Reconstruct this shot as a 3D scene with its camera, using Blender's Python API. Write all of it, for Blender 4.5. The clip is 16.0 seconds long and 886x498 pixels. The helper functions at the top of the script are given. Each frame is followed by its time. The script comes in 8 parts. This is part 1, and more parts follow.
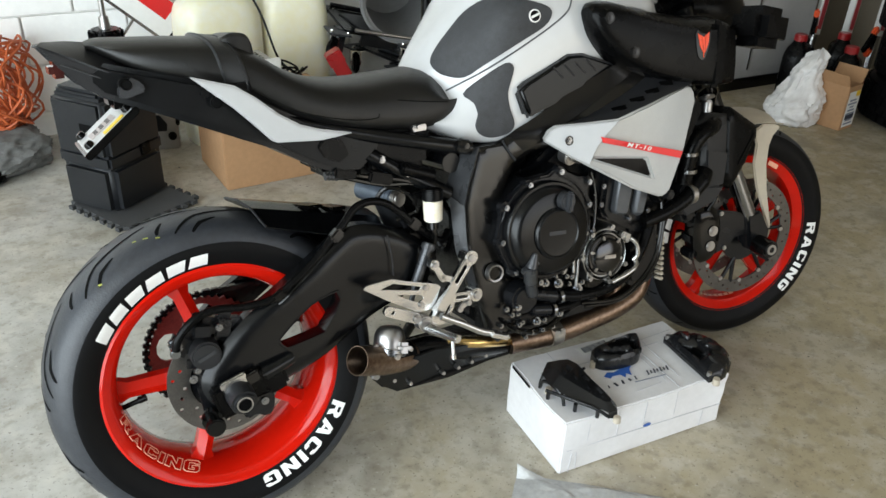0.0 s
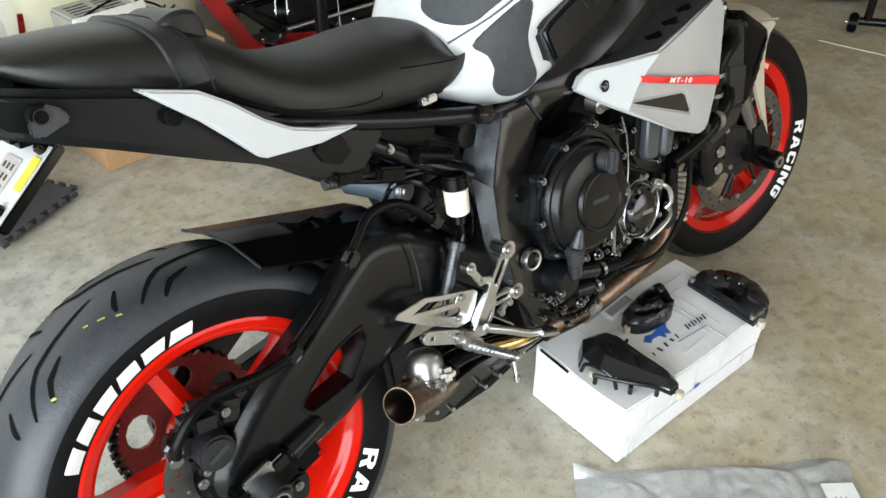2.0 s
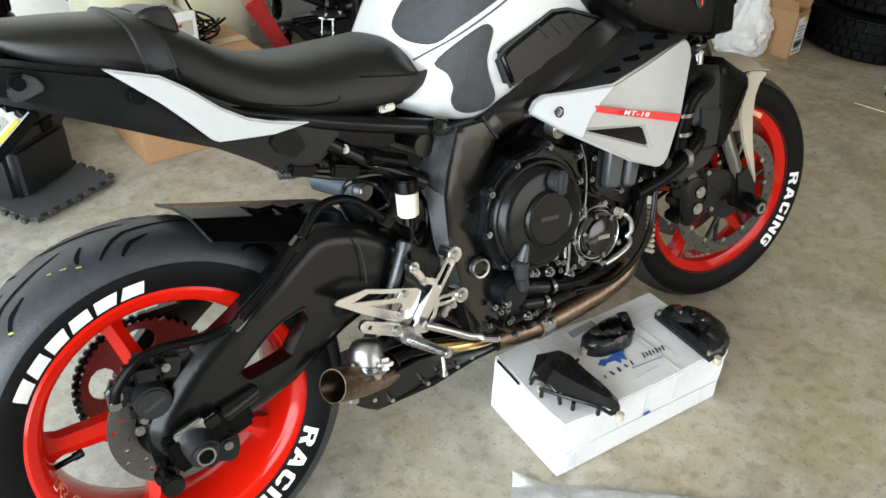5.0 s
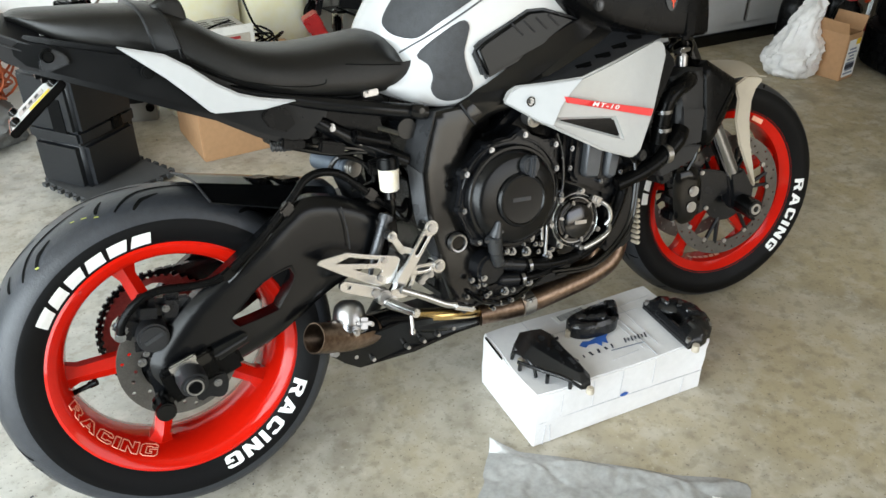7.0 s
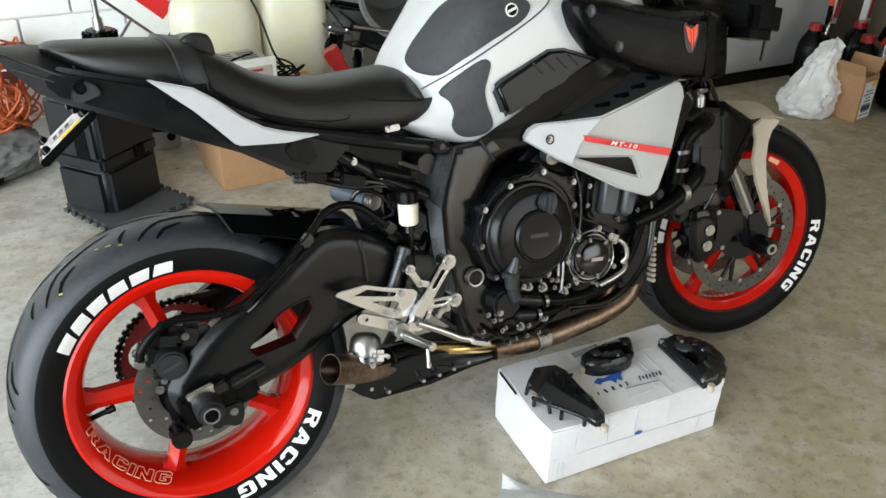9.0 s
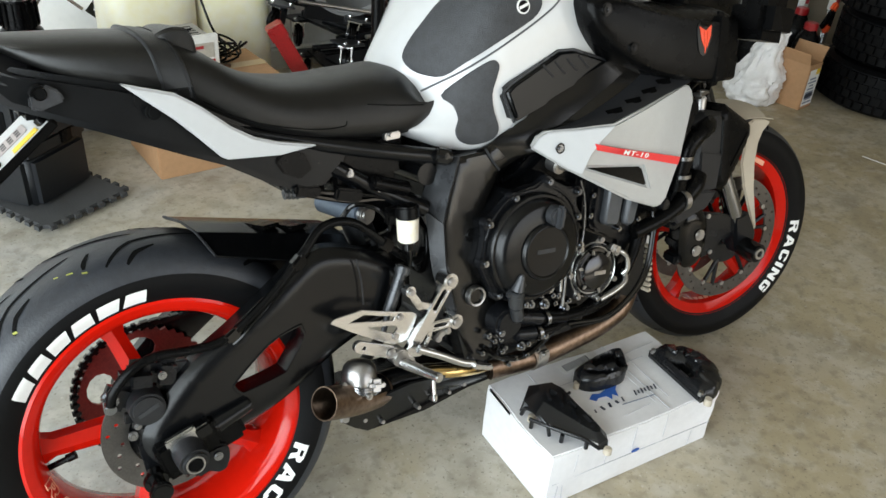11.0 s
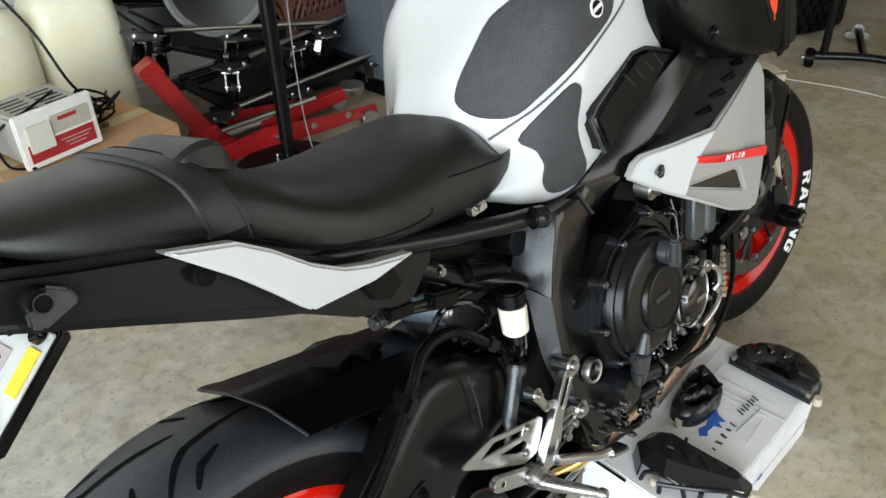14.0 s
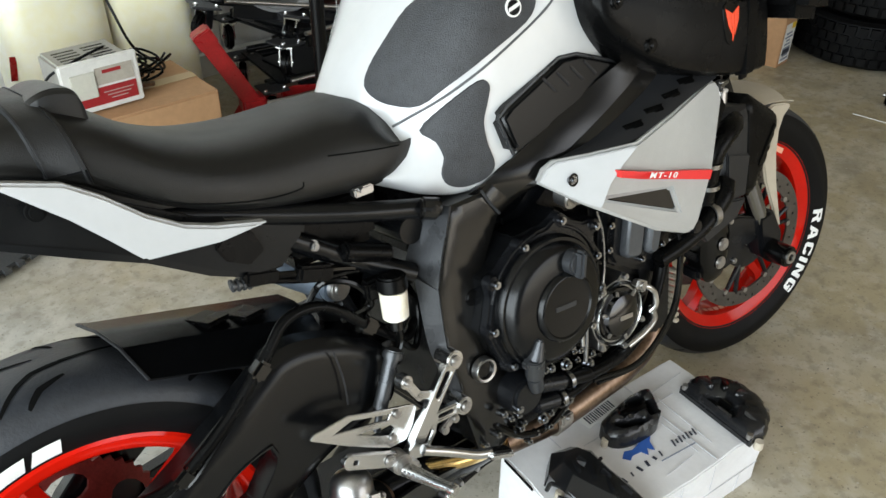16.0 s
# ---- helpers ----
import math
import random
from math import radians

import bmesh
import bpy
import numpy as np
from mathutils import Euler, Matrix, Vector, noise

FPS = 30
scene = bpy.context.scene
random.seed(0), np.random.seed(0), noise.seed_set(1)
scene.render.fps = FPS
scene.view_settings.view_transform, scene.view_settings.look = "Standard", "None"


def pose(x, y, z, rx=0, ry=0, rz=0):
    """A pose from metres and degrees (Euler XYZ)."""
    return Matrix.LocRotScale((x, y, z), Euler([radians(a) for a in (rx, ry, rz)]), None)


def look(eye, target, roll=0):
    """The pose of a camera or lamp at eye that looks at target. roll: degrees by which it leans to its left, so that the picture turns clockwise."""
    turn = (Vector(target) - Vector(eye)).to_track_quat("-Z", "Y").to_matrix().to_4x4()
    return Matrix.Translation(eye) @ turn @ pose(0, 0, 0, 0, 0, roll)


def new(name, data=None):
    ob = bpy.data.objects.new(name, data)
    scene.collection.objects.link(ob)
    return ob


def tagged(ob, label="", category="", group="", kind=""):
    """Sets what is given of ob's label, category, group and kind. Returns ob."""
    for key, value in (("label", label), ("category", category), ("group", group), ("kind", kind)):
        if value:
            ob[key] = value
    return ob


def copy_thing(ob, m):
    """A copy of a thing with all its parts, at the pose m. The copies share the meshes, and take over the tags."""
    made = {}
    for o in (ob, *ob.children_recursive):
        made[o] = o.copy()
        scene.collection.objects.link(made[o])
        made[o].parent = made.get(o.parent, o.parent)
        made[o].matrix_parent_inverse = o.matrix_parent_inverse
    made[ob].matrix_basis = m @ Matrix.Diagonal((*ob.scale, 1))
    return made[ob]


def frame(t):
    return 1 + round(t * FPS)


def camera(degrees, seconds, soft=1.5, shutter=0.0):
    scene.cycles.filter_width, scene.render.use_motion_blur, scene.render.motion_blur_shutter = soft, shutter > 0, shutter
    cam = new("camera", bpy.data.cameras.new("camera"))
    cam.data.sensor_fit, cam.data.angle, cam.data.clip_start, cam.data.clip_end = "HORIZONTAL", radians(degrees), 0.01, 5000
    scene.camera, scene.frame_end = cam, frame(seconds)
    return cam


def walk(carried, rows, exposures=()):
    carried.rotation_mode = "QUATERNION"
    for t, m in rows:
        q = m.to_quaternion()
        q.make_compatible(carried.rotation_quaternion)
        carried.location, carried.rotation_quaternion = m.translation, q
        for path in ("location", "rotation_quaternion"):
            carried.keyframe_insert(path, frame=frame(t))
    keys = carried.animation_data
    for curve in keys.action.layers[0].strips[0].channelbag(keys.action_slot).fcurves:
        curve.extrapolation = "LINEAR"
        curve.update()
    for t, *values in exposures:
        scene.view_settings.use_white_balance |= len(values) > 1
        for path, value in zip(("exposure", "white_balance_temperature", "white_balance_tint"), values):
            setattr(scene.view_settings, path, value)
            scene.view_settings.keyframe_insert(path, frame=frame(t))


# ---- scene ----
cam = camera(57.55, 16.0)
ROWS = [
    (0.0, -0.262, -1.264, 1.316, 60.69, -1.89, -29.02),
    (0.5, -0.222, -1.172, 1.304, 59.69, -1.98, -28.61),
    (1.0, -0.154, -1.023, 1.306, 57.53, -0.98, -28.98),
    (1.5, -0.204, -0.893, 1.297, 55.67, 0.65, -35.28),
    (2.0, -0.294, -0.774, 1.290, 53.38, 0.42, -42.83),
    (2.5, -0.320, -0.728, 1.285, 52.30, -0.01, -46.38),
    (3.0, -0.308, -0.712, 1.291, 51.77, 0.34, -48.91),
    (5.5, -0.204, -1.068, 1.303, 56.46, -1.53, -32.68),
    (6.0, -0.194, -1.130, 1.305, 56.47, -0.76, -30.91),
    (6.5, -0.151, -1.216, 1.288, 57.29, -0.08, -28.47),
    (7.0, -0.138, -1.257, 1.296, 58.06, -0.05, -29.05),
    (7.5, -0.133, -1.264, 1.307, 58.74, -0.27, -30.12),
    (8.0, -0.133, -1.255, 1.305, 59.57, -0.30, -30.04),
    (8.5, -0.140, -1.254, 1.304, 59.98, -1.12, -29.33),
    (9.0, -0.152, -1.259, 1.307, 60.29, -0.65, -27.72),
    (11.5, -0.219, -0.936, 1.313, 57.58, -3.82, -34.61),
    (12.0, -0.138, -0.839, 1.315, 57.25, -3.05, -34.99),
    (12.5, -0.051, -0.741, 1.336, 57.09, -2.98, -32.47),
    (13.0, -0.071, -0.662, 1.330, 57.58, -0.95, -34.35),
    (13.5, -0.218, -0.555, 1.327, 58.57, 0.69, -45.33),
    (14.0, -0.261, -0.506, 1.285, 56.19, 1.81, -49.58),
    (14.5, -0.275, -0.502, 1.295, 54.11, 1.81, -51.00),
    (15.0, -0.259, -0.543, 1.314, 56.41, 3.34, -52.39),
    (15.5, -0.166, -0.645, 1.310, 56.73, 4.29, -48.16),
    (16.0, -0.066, -0.732, 1.276, 56.25, -0.40, -38.92),
]
walk(cam, [(t, pose(*row)) for t, *row in ROWS], exposures=[(0.0, 0.00), (1.5, 0.20), (2.5, 0.45), (3.2, 0.45), (5.5, 0.38), (7.0, 0.35), (7.5, 0.32), (8.5, 0.11), (9.0, 0.11), (11.5, 0.17), (12.5, 0.26), (13.0, 0.04), (13.5, -0.04), (14.0, 0.22), (14.5, 0.38), (15.0, 0.57), (15.5, 0.39), (16.0, 0.24)])

# ---- daylight through the open garage door ----
world = bpy.data.worlds.new("world")
scene.world = world
world.use_nodes = True
wn = world.node_tree.nodes
sky = wn.new("ShaderNodeTexSky")
sky.sky_type, sky.sun_disc = "NISHITA", False
sky.sun_elevation, sky.sun_rotation = radians(44), radians(163)
wn["Background"].inputs[1].default_value = 0.15
world.node_tree.links.new(sky.outputs[0], wn["Background"].inputs[0])


def lamp_area(name, m, sx, sy, power, colour):
    data = bpy.data.lights.new(name, "AREA")
    data.shape, data.size, data.size_y, data.energy, data.color = "RECTANGLE", sx, sy, power, colour
    ob = new(name, data)
    ob.matrix_basis = m
    return ob


sun_data = bpy.data.lights.new("sun", "SUN")
sun_data.energy, sun_data.angle, sun_data.color = 4.5, radians(0.5), (1.0, 0.92, 0.80)
sun = new("sun", sun_data)
sun.matrix_basis = look((3.0, -10.0, 10.1), (0, 0, 0))
# the sky's light in the wide door opening behind the motorcycle's tail, and the warmer light in the side window behind the camera
lamp_area("door_daylight", look((-2.55, -0.8, 1.25), (0.6, 1.3, 0.85)), 4.4, 2.2, 222, (0.865, 0.96, 1.0))
lamp_area("side_daylight", look((2.30, -3.40, 1.20), (1.2, 0.6, 0.7)), 3.0, 1.7, 24, (1.0, 0.95, 0.87))


# ---- materials ----
def mat(name, colour, rough=0.5, metal=0.0, vary=0.12, scale=12.0, bump=0.0, bscale=200.0, coat=0.0, second=None, spots=0.0, rvary=0.1, spec=0.5):
    """A surface with two scales of colour change, uneven gloss and fine relief."""
    m = bpy.data.materials.new(name)
    m.use_nodes = True
    nt = m.node_tree
    N, L = nt.nodes, nt.links
    b = N["Principled BSDF"]
    co = N.new("ShaderNodeTexCoord")
    n1 = N.new("ShaderNodeTexNoise")
    n1.inputs["Scale"].default_value, n1.inputs["Detail"].default_value = scale, 6
    n2 = N.new("ShaderNodeTexNoise")
    n2.inputs["Scale"].default_value, n2.inputs["Detail"].default_value = scale * 9, 4
    for n in (n1, n2):
        L.new(co.outputs["Object"], n.inputs["Vector"])
    add = N.new("ShaderNodeMath")
    add.operation = "ADD"
    half = N.new("ShaderNodeMath")
    half.operation, half.inputs[1].default_value = "MULTIPLY", 0.5
    L.new(n1.outputs["Fac"], add.inputs[0])
    L.new(n2.outputs["Fac"], add.inputs[1])
    L.new(add.outputs[0], half.inputs[0])
    ramp = N.new("ShaderNodeMapRange")
    ramp.inputs[1].default_value, ramp.inputs[2].default_value = 0.32, 0.68
    L.new(half.outputs[0], ramp.inputs[0])
    mix = N.new("ShaderNodeMix")
    mix.data_type = "RGBA"
    lo = second or tuple(c * (1 - vary) for c in colour)
    hi = colour if second else tuple(min(1, c * (1 + vary)) for c in colour)
    mix.inputs[6].default_value, mix.inputs[7].default_value = (*lo, 1), (*hi, 1)
    L.new(ramp.outputs[0], mix.inputs[0])
    out = mix.outputs[2]
    if spots:
        n3 = N.new("ShaderNodeTexNoise")
        n3.inputs["Scale"].default_value, n3.inputs["Detail"].default_value = scale * 2.3, 8
        L.new(co.outputs["Object"], n3.inputs["Vector"])
        r3 = N.new("ShaderNodeMapRange")
        r3.inputs[1].default_value, r3.inputs[2].default_value = 0.6, 0.72
        L.new(n3.outputs["Fac"], r3.inputs[0])
        sc = N.new("ShaderNodeMath")
        sc.operation, sc.inputs[1].default_value = "MULTIPLY", spots
        L.new(r3.outputs[0], sc.inputs[0])
        mx = N.new("ShaderNodeMix")
        mx.data_type = "RGBA"
        mx.inputs[7].default_value = (*[c * 0.45 for c in colour], 1)
        L.new(sc.outputs[0], mx.inputs[0])
        L.new(out, mx.inputs[6])
        out = mx.outputs[2]
    L.new(out, b.inputs["Base Color"])
    rr = N.new("ShaderNodeMapRange")
    rr.inputs[3].default_value, rr.inputs[4].default_value = max(0.03, rough - rvary), min(1, rough + rvary)
    L.new(n1.outputs["Fac"], rr.inputs[0])
    L.new(rr.outputs[0], b.inputs["Roughness"])
    b.inputs["Metallic"].default_value = metal
    b.inputs["Coat Weight"].default_value = coat
    b.inputs["Coat Roughness"].default_value = 0.06
    b.inputs["Specular IOR Level"].default_value = spec
    if bump:
        n4 = N.new("ShaderNodeTexNoise")
        n4.inputs["Scale"].default_value, n4.inputs["Detail"].default_value = bscale, 3
        L.new(co.outputs["Object"], n4.inputs["Vector"])
        bp = N.new("ShaderNodeBump")
        bp.inputs["Strength"].default_value, bp.inputs["Distance"].default_value = bump, 0.002
        L.new(n4.outputs["Fac"], bp.inputs["Height"])
        L.new(bp.outputs[0], b.inputs["Normal"])
    return m


def concrete_mat():
    """Trowelled garage concrete: grey with brown clouds that grow towards +x, fine specks and scratches."""
    m = mat("concrete", (0.52, 0.51, 0.475), 0.5, 0, second=(0.31, 0.295, 0.26), scale=1.9, bump=0.25, bscale=60, rvary=0.15)
    N, L = m.node_tree.nodes, m.node_tree.links
    b = N["Principled BSDF"]
    co = [n for n in N if n.type == "TEX_COORD"][0]
    src = b.inputs["Base Color"].links[0].from_socket
    # brown clouds from coarse noise, stronger towards +x, further into the garage
    n1 = N.new("ShaderNodeTexNoise")
    n1.inputs["Scale"].default_value, n1.inputs["Detail"].default_value, n1.inputs["Roughness"].default_value = 0.75, 7, 0.6
    mp = N.new("ShaderNodeMapping")
    mp.inputs["Location"].default_value = (4.3, 1.7, 0)
    L.new(co.outputs["Object"], mp.inputs[0])
    L.new(mp.outputs[0], n1.inputs["Vector"])
    r1 = N.new("ShaderNodeMapRange")
    r1.inputs[1].default_value, r1.inputs[2].default_value, r1.inputs[4].default_value = 0.40, 0.60, 0.9
    sx = N.new("ShaderNodeSeparateXYZ")
    L.new(co.outputs["Object"], sx.inputs[0])
    dx = N.new("ShaderNodeMapRange")
    dx.inputs[1].default_value, dx.inputs[2].default_value, dx.inputs[3].default_value, dx.inputs[4].default_value = 0.1, 1.8, -0.09, 0.27
    L.new(sx.outputs[0], dx.inputs[0])
    ad = N.new("ShaderNodeMath")
    ad.operation = "ADD"
    L.new(n1.outputs["Fac"], ad.inputs[0])
    L.new(dx.outputs[0], ad.inputs[1])
    L.new(ad.outputs[0], r1.inputs[0])
    m1 = N.new("ShaderNodeMix")
    m1.data_type = "RGBA"
    m1.inputs[7].default_value = (0.42, 0.35, 0.215, 1)
    L.new(r1.outputs[0], m1.inputs[0])
    L.new(src, m1.inputs[6])
    # small pale and dark specks
    for scale, lo, hi, colour, amount in ((2.6, 0.46, 0.68, (0.60, 0.58, 0.52, 1), 0.5), (5, 0.50, 0.70, (0.20, 0.17, 0.12, 1), 0.52), (13, 0.49, 0.66, (0.60, 0.57, 0.50, 1), 0.46), (30, 0.51, 0.65, (0.20, 0.17, 0.125, 1), 0.40), (75, 0.645, 0.69, (0.62, 0.58, 0.50, 1), 0.45), (110, 0.60, 0.68, (0.11, 0.09, 0.07, 1), 0.60)):
        n = N.new("ShaderNodeTexNoise")
        n.inputs["Scale"].default_value, n.inputs["Detail"].default_value, n.inputs["Roughness"].default_value = scale, 6, 0.56
        L.new(co.outputs["Object"], n.inputs["Vector"])
        r = N.new("ShaderNodeMapRange")
        r.inputs[1].default_value, r.inputs[2].default_value, r.inputs[4].default_value = lo, hi, amount
        L.new(n.outputs["Fac"], r.inputs[0])
        mm = N.new("ShaderNodeMix")
        mm.data_type = "RGBA"
        mm.inputs[7].default_value = colour
        L.new(r.outputs[0], mm.inputs[0])
        L.new(m1.outputs[2], mm.inputs[6])
        m1 = mm
    L.new(m1.outputs[2], b.inputs["Base Color"])
    return m


CONCRETE = concrete_mat()
WALLPAINT = mat("wall_paint", (0.90, 0.895, 0.87), 0.6, vary=0.04, scale=5, bump=0.3, bscale=90, spots=0.08)
MORTAR = mat("mortar", (0.74, 0.73, 0.70), 0.8, vary=0.06, scale=14, bump=0.4, bscale=120)
CEILPAINT = mat("ceiling_paint", (0.40, 0.37, 0.31), 0.8, vary=0.04, scale=4)
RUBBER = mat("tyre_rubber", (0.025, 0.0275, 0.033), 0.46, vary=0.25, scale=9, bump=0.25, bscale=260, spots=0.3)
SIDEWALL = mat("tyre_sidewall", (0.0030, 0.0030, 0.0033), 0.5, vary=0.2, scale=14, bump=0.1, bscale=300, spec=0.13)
GROOVE = mat("tread_groove", (0.003, 0.003, 0.003), 0.9, spec=0.1)
RED = mat("red_wheel_paint", (0.56, 0.0095, 0.003), 0.12, vary=0.05, scale=9, spec=0.34, rvary=0.05, spots=0.06)
PALERED = mat("pale_red_lettering", (0.90, 0.42, 0.28), 0.35, vary=0.06)
DARKRED = mat("greasy_dark_red_metal", (0.20, 0.035, 0.03), 0.45, 0.5, vary=0.3, scale=30, spots=0.5)
LETTER = mat("white_tyre_paint", (0.82, 0.82, 0.80), 0.5, vary=0.04, scale=40, spots=0.12)
WHITE = mat("white_gloss_paint", (0.57, 0.577, 0.585), 0.24, vary=0.025, scale=6, coat=0.6, rvary=0.06)
# a white darker and less glossy than the tank's
SATINWHITE = mat("satin_white_darker", (0.44, 0.442, 0.445), 0.42, vary=0.03, scale=8, spots=0.05, bump=0.05, bscale=500, spec=0.35)
SILVER = mat("satin_silver_paint", (0.37, 0.37, 0.36), 0.36, 0.25, vary=0.05, scale=60, coat=0.15)
CREAM = mat("cream_white_plastic", (0.50, 0.44, 0.35), 0.4, vary=0.05, scale=8)
LEATHER = mat("black_vinyl", (0.0075, 0.0073, 0.0070), 0.36, vary=0.25, scale=20, bump=0.22, bscale=800, rvary=0.08, spec=0.38)
STRAPV = mat("dark_strap_vinyl", (0.013, 0.0135, 0.0145), 0.40, vary=0.2, scale=30, bump=0.3, bscale=700, spec=0.45)
SATIN = mat("satin_black_paint", (0.0026, 0.0028, 0.0032), 0.25, vary=0.15, scale=10, spots=0.15, rvary=0.05, spec=0.30)
PLASTIC = mat("black_plastic", (0.0022, 0.0022, 0.0023), 0.27, vary=0.2, scale=25, bump=0.10, bscale=600, spec=0.11)
GREYPL = mat("dark_grey_plastic", (0.0125, 0.0128, 0.0142), 0.45, vary=0.15, scale=25, bump=0.12, bscale=600, spec=0.4)
CAST = mat("black_cast_metal", (0.0062, 0.0066, 0.0078), 0.24, 0.1, vary=0.25, scale=30, bump=0.2, bscale=380, spec=0.35)
GREYCAST = mat("dark_grey_cast_metal", (0.040, 0.042, 0.046), 0.38, 0.4, vary=0.2, scale=30, bump=0.2, bscale=380)
GLOSSB = mat("gloss_black", (0.0022, 0.0022, 0.0022), 0.14, vary=0.2, scale=20, rvary=0.05, spec=0.34)
ALU = mat("brushed_aluminium", (0.53, 0.53, 0.525), 0.24, 1.0, vary=0.03, scale=25, rvary=0.03)
STEEL = mat("zinc_steel", (0.42, 0.41, 0.40), 0.34, 1.0, vary=0.15, scale=50)
CHROME = mat("chrome", (0.80, 0.80, 0.80), 0.10, 1.0, vary=0.05, scale=30, rvary=0.05)
TITAN = mat("heat_browned_steel", (0.30, 0.215, 0.155), 0.34, 1.0, vary=0.3, scale=12, second=(0.11, 0.070, 0.048))
GOLD = mat("gold_heat_tint", (0.72, 0.50, 0.20), 0.22, 1.0, vary=0.2, scale=14)
DISC = mat("worn_disc_steel", (0.13, 0.122, 0.115), 0.36, 0.9, vary=0.2, scale=40)
GRIPPAD = mat("grippy_tank_pad", (0.036, 0.038, 0.042), 0.5, vary=0.35, scale=60, bump=0.7, bscale=620)
DECALRED = mat("red_decal", (0.72, 0.02, 0.02), 0.35, vary=0.04)
BLUEINK = mat("blue_ink", (0.03, 0.11, 0.42), 0.6, vary=0.15, scale=60)
DARKINK = mat("dark_ink", (0.035, 0.04, 0.06), 0.6)
GREYINK = mat("grey_ink", (0.24, 0.27, 0.34), 0.6)
WHITECARD = mat("white_cardboard", (0.80, 0.79, 0.795), 0.62, vary=0.05, scale=7, bump=0.15, bscale=160, spots=0.10)
BROWNCARD = mat("brown_cardboard", (0.44, 0.25, 0.125), 0.75, vary=0.10, scale=6, bump=0.15, bscale=200, spots=0.12)
TAPE = mat("tan_tape", (0.50, 0.36, 0.20), 0.35, vary=0.06)
HDPE = mat("yellowed_milky_plastic", (0.88, 0.87, 0.78), 0.33, vary=0.08, scale=3, second=(0.85, 0.80, 0.55))
HDPE.node_tree.nodes["Principled BSDF"].inputs["Subsurface Weight"].default_value = 0.35
HDPE.node_tree.nodes["Principled BSDF"].inputs["Subsurface Radius"].default_value = (0.05, 0.05, 0.03)
JACKRED = mat("red_enamel", (0.34, 0.012, 0.014), 0.30, vary=0.2, scale=18, coat=0.2, spots=0.6)
ORANGE = mat("orange_cord_rubber", (0.50, 0.105, 0.028), 0.55, vary=0.25, scale=15)
GREYCLOTH = mat("grey_cloth", (0.16, 0.16, 0.155), 0.9, vary=0.2, scale=10, bump=0.6, bscale=300)
WHITEBAG = mat("white_plastic_film", (0.90, 0.89, 0.89), 0.28, vary=0.04, scale=9, bump=0.6, bscale=40)
CLEARBAG = mat("dusty_clear_film", (0.41, 0.41, 0.40), 0.16, vary=0.16, scale=12, bump=0.35, bscale=60)
BROWNCRATE = mat("brown_crate_plastic", (0.115, 0.045, 0.035), 0.45, vary=0.12, scale=12)
BINGREY = mat("grey_bin_plastic", (0.17, 0.17, 0.17), 0.5, vary=0.12, scale=6, bump=0.2, bscale=220)
LOCKER = mat("slate_grey_enamel", (0.16, 0.19, 0.225), 0.38, 0.1, vary=0.06, scale=5)
DOORGREY = mat("light_grey_enamel", (0.42, 0.42, 0.42), 0.42, vary=0.05, scale=5)
FOAM = mat("grey_foam_mat", (0.050, 0.051, 0.052), 0.85, vary=0.2, scale=25, bump=0.5, bscale=240)
MILKY = mat("milky_reservoir", (0.80, 0.78, 0.72), 0.30, second=(0.74, 0.64, 0.44), scale=16)
YELLOW = mat("yellow_sticker", (0.80, 0.55, 0.02), 0.5, vary=0.05)
SMOKED = mat("amber_dark_lens", (0.05, 0.012, 0.01), 0.12, vary=0.1, coat=0.5)
TANPAINT = mat("tan_wall_paint", (0.26, 0.22, 0.165), 0.7, vary=0.06, scale=4, bump=0.2, bscale=80)
# for the added south wall; its dark tone sets reflections in black parts
BROWNWALL = mat("unseen_wall_brown", (0.088, 0.080, 0.070), 0.55, vary=0.15, scale=4, bump=0.1, bscale=200, spots=0.2)

TAILPL = mat("dark_tail_plastic", (0.0045, 0.0048, 0.0052), 0.30, vary=0.2, scale=18, bump=0.06, bscale=700, spec=0.20)
CASEPL = mat("slate_black_plastic", (0.0095, 0.0105, 0.0125), 0.42, vary=0.2, scale=18, bump=0.2, bscale=420, spec=0.4)
BLUEGREY = mat("blue_grey_anodised", (0.15, 0.18, 0.22), 0.36, 0.5, vary=0.1, scale=30)
LABELRED = mat("dull_red_print", (0.33, 0.018, 0.022), 0.45, vary=0.15, scale=20, spots=0.3)
GREYCARD = mat("faded_print_grey", (0.42, 0.36, 0.34), 0.6)
ENGGREY = mat("grey_engine_paint", (0.085, 0.090, 0.098), 0.36, 0.35, vary=0.2, scale=30, bump=0.15, bscale=380)
DARKCHROME = mat("dark_chrome", (0.30, 0.31, 0.33), 0.16, 1.0, vary=0.08, scale=30, rvary=0.05)
BLACKCHROME = mat("black_chrome", (0.075, 0.076, 0.080), 0.16, 1.0, vary=0.15, scale=40, rvary=0.06)
GUARDBLK = mat("moulded_guard_black", (0.0085, 0.009, 0.010), 0.24, vary=0.2, scale=40, bump=0.12, bscale=500, spec=0.5)
BOLTST = mat("dark_bolt_steel", (0.27, 0.275, 0.285), 0.24, 1.0, vary=0.2, scale=60)
SCUFF = mat("yellow_scuff", (0.36, 0.38, 0.07), 0.6, vary=0.1)
SEAMGREY = mat("dark_joint_grey", (0.09, 0.095, 0.10), 0.5)
CREASE = mat("pale_grey_crease", (0.62, 0.62, 0.645), 0.7)
FRAMEBLK = mat("satin_frame_black", (0.0044, 0.0042, 0.0040), 0.20, 0.0, vary=0.12, scale=8, bump=0.03, bscale=700, rvary=0.04, spec=0.50)
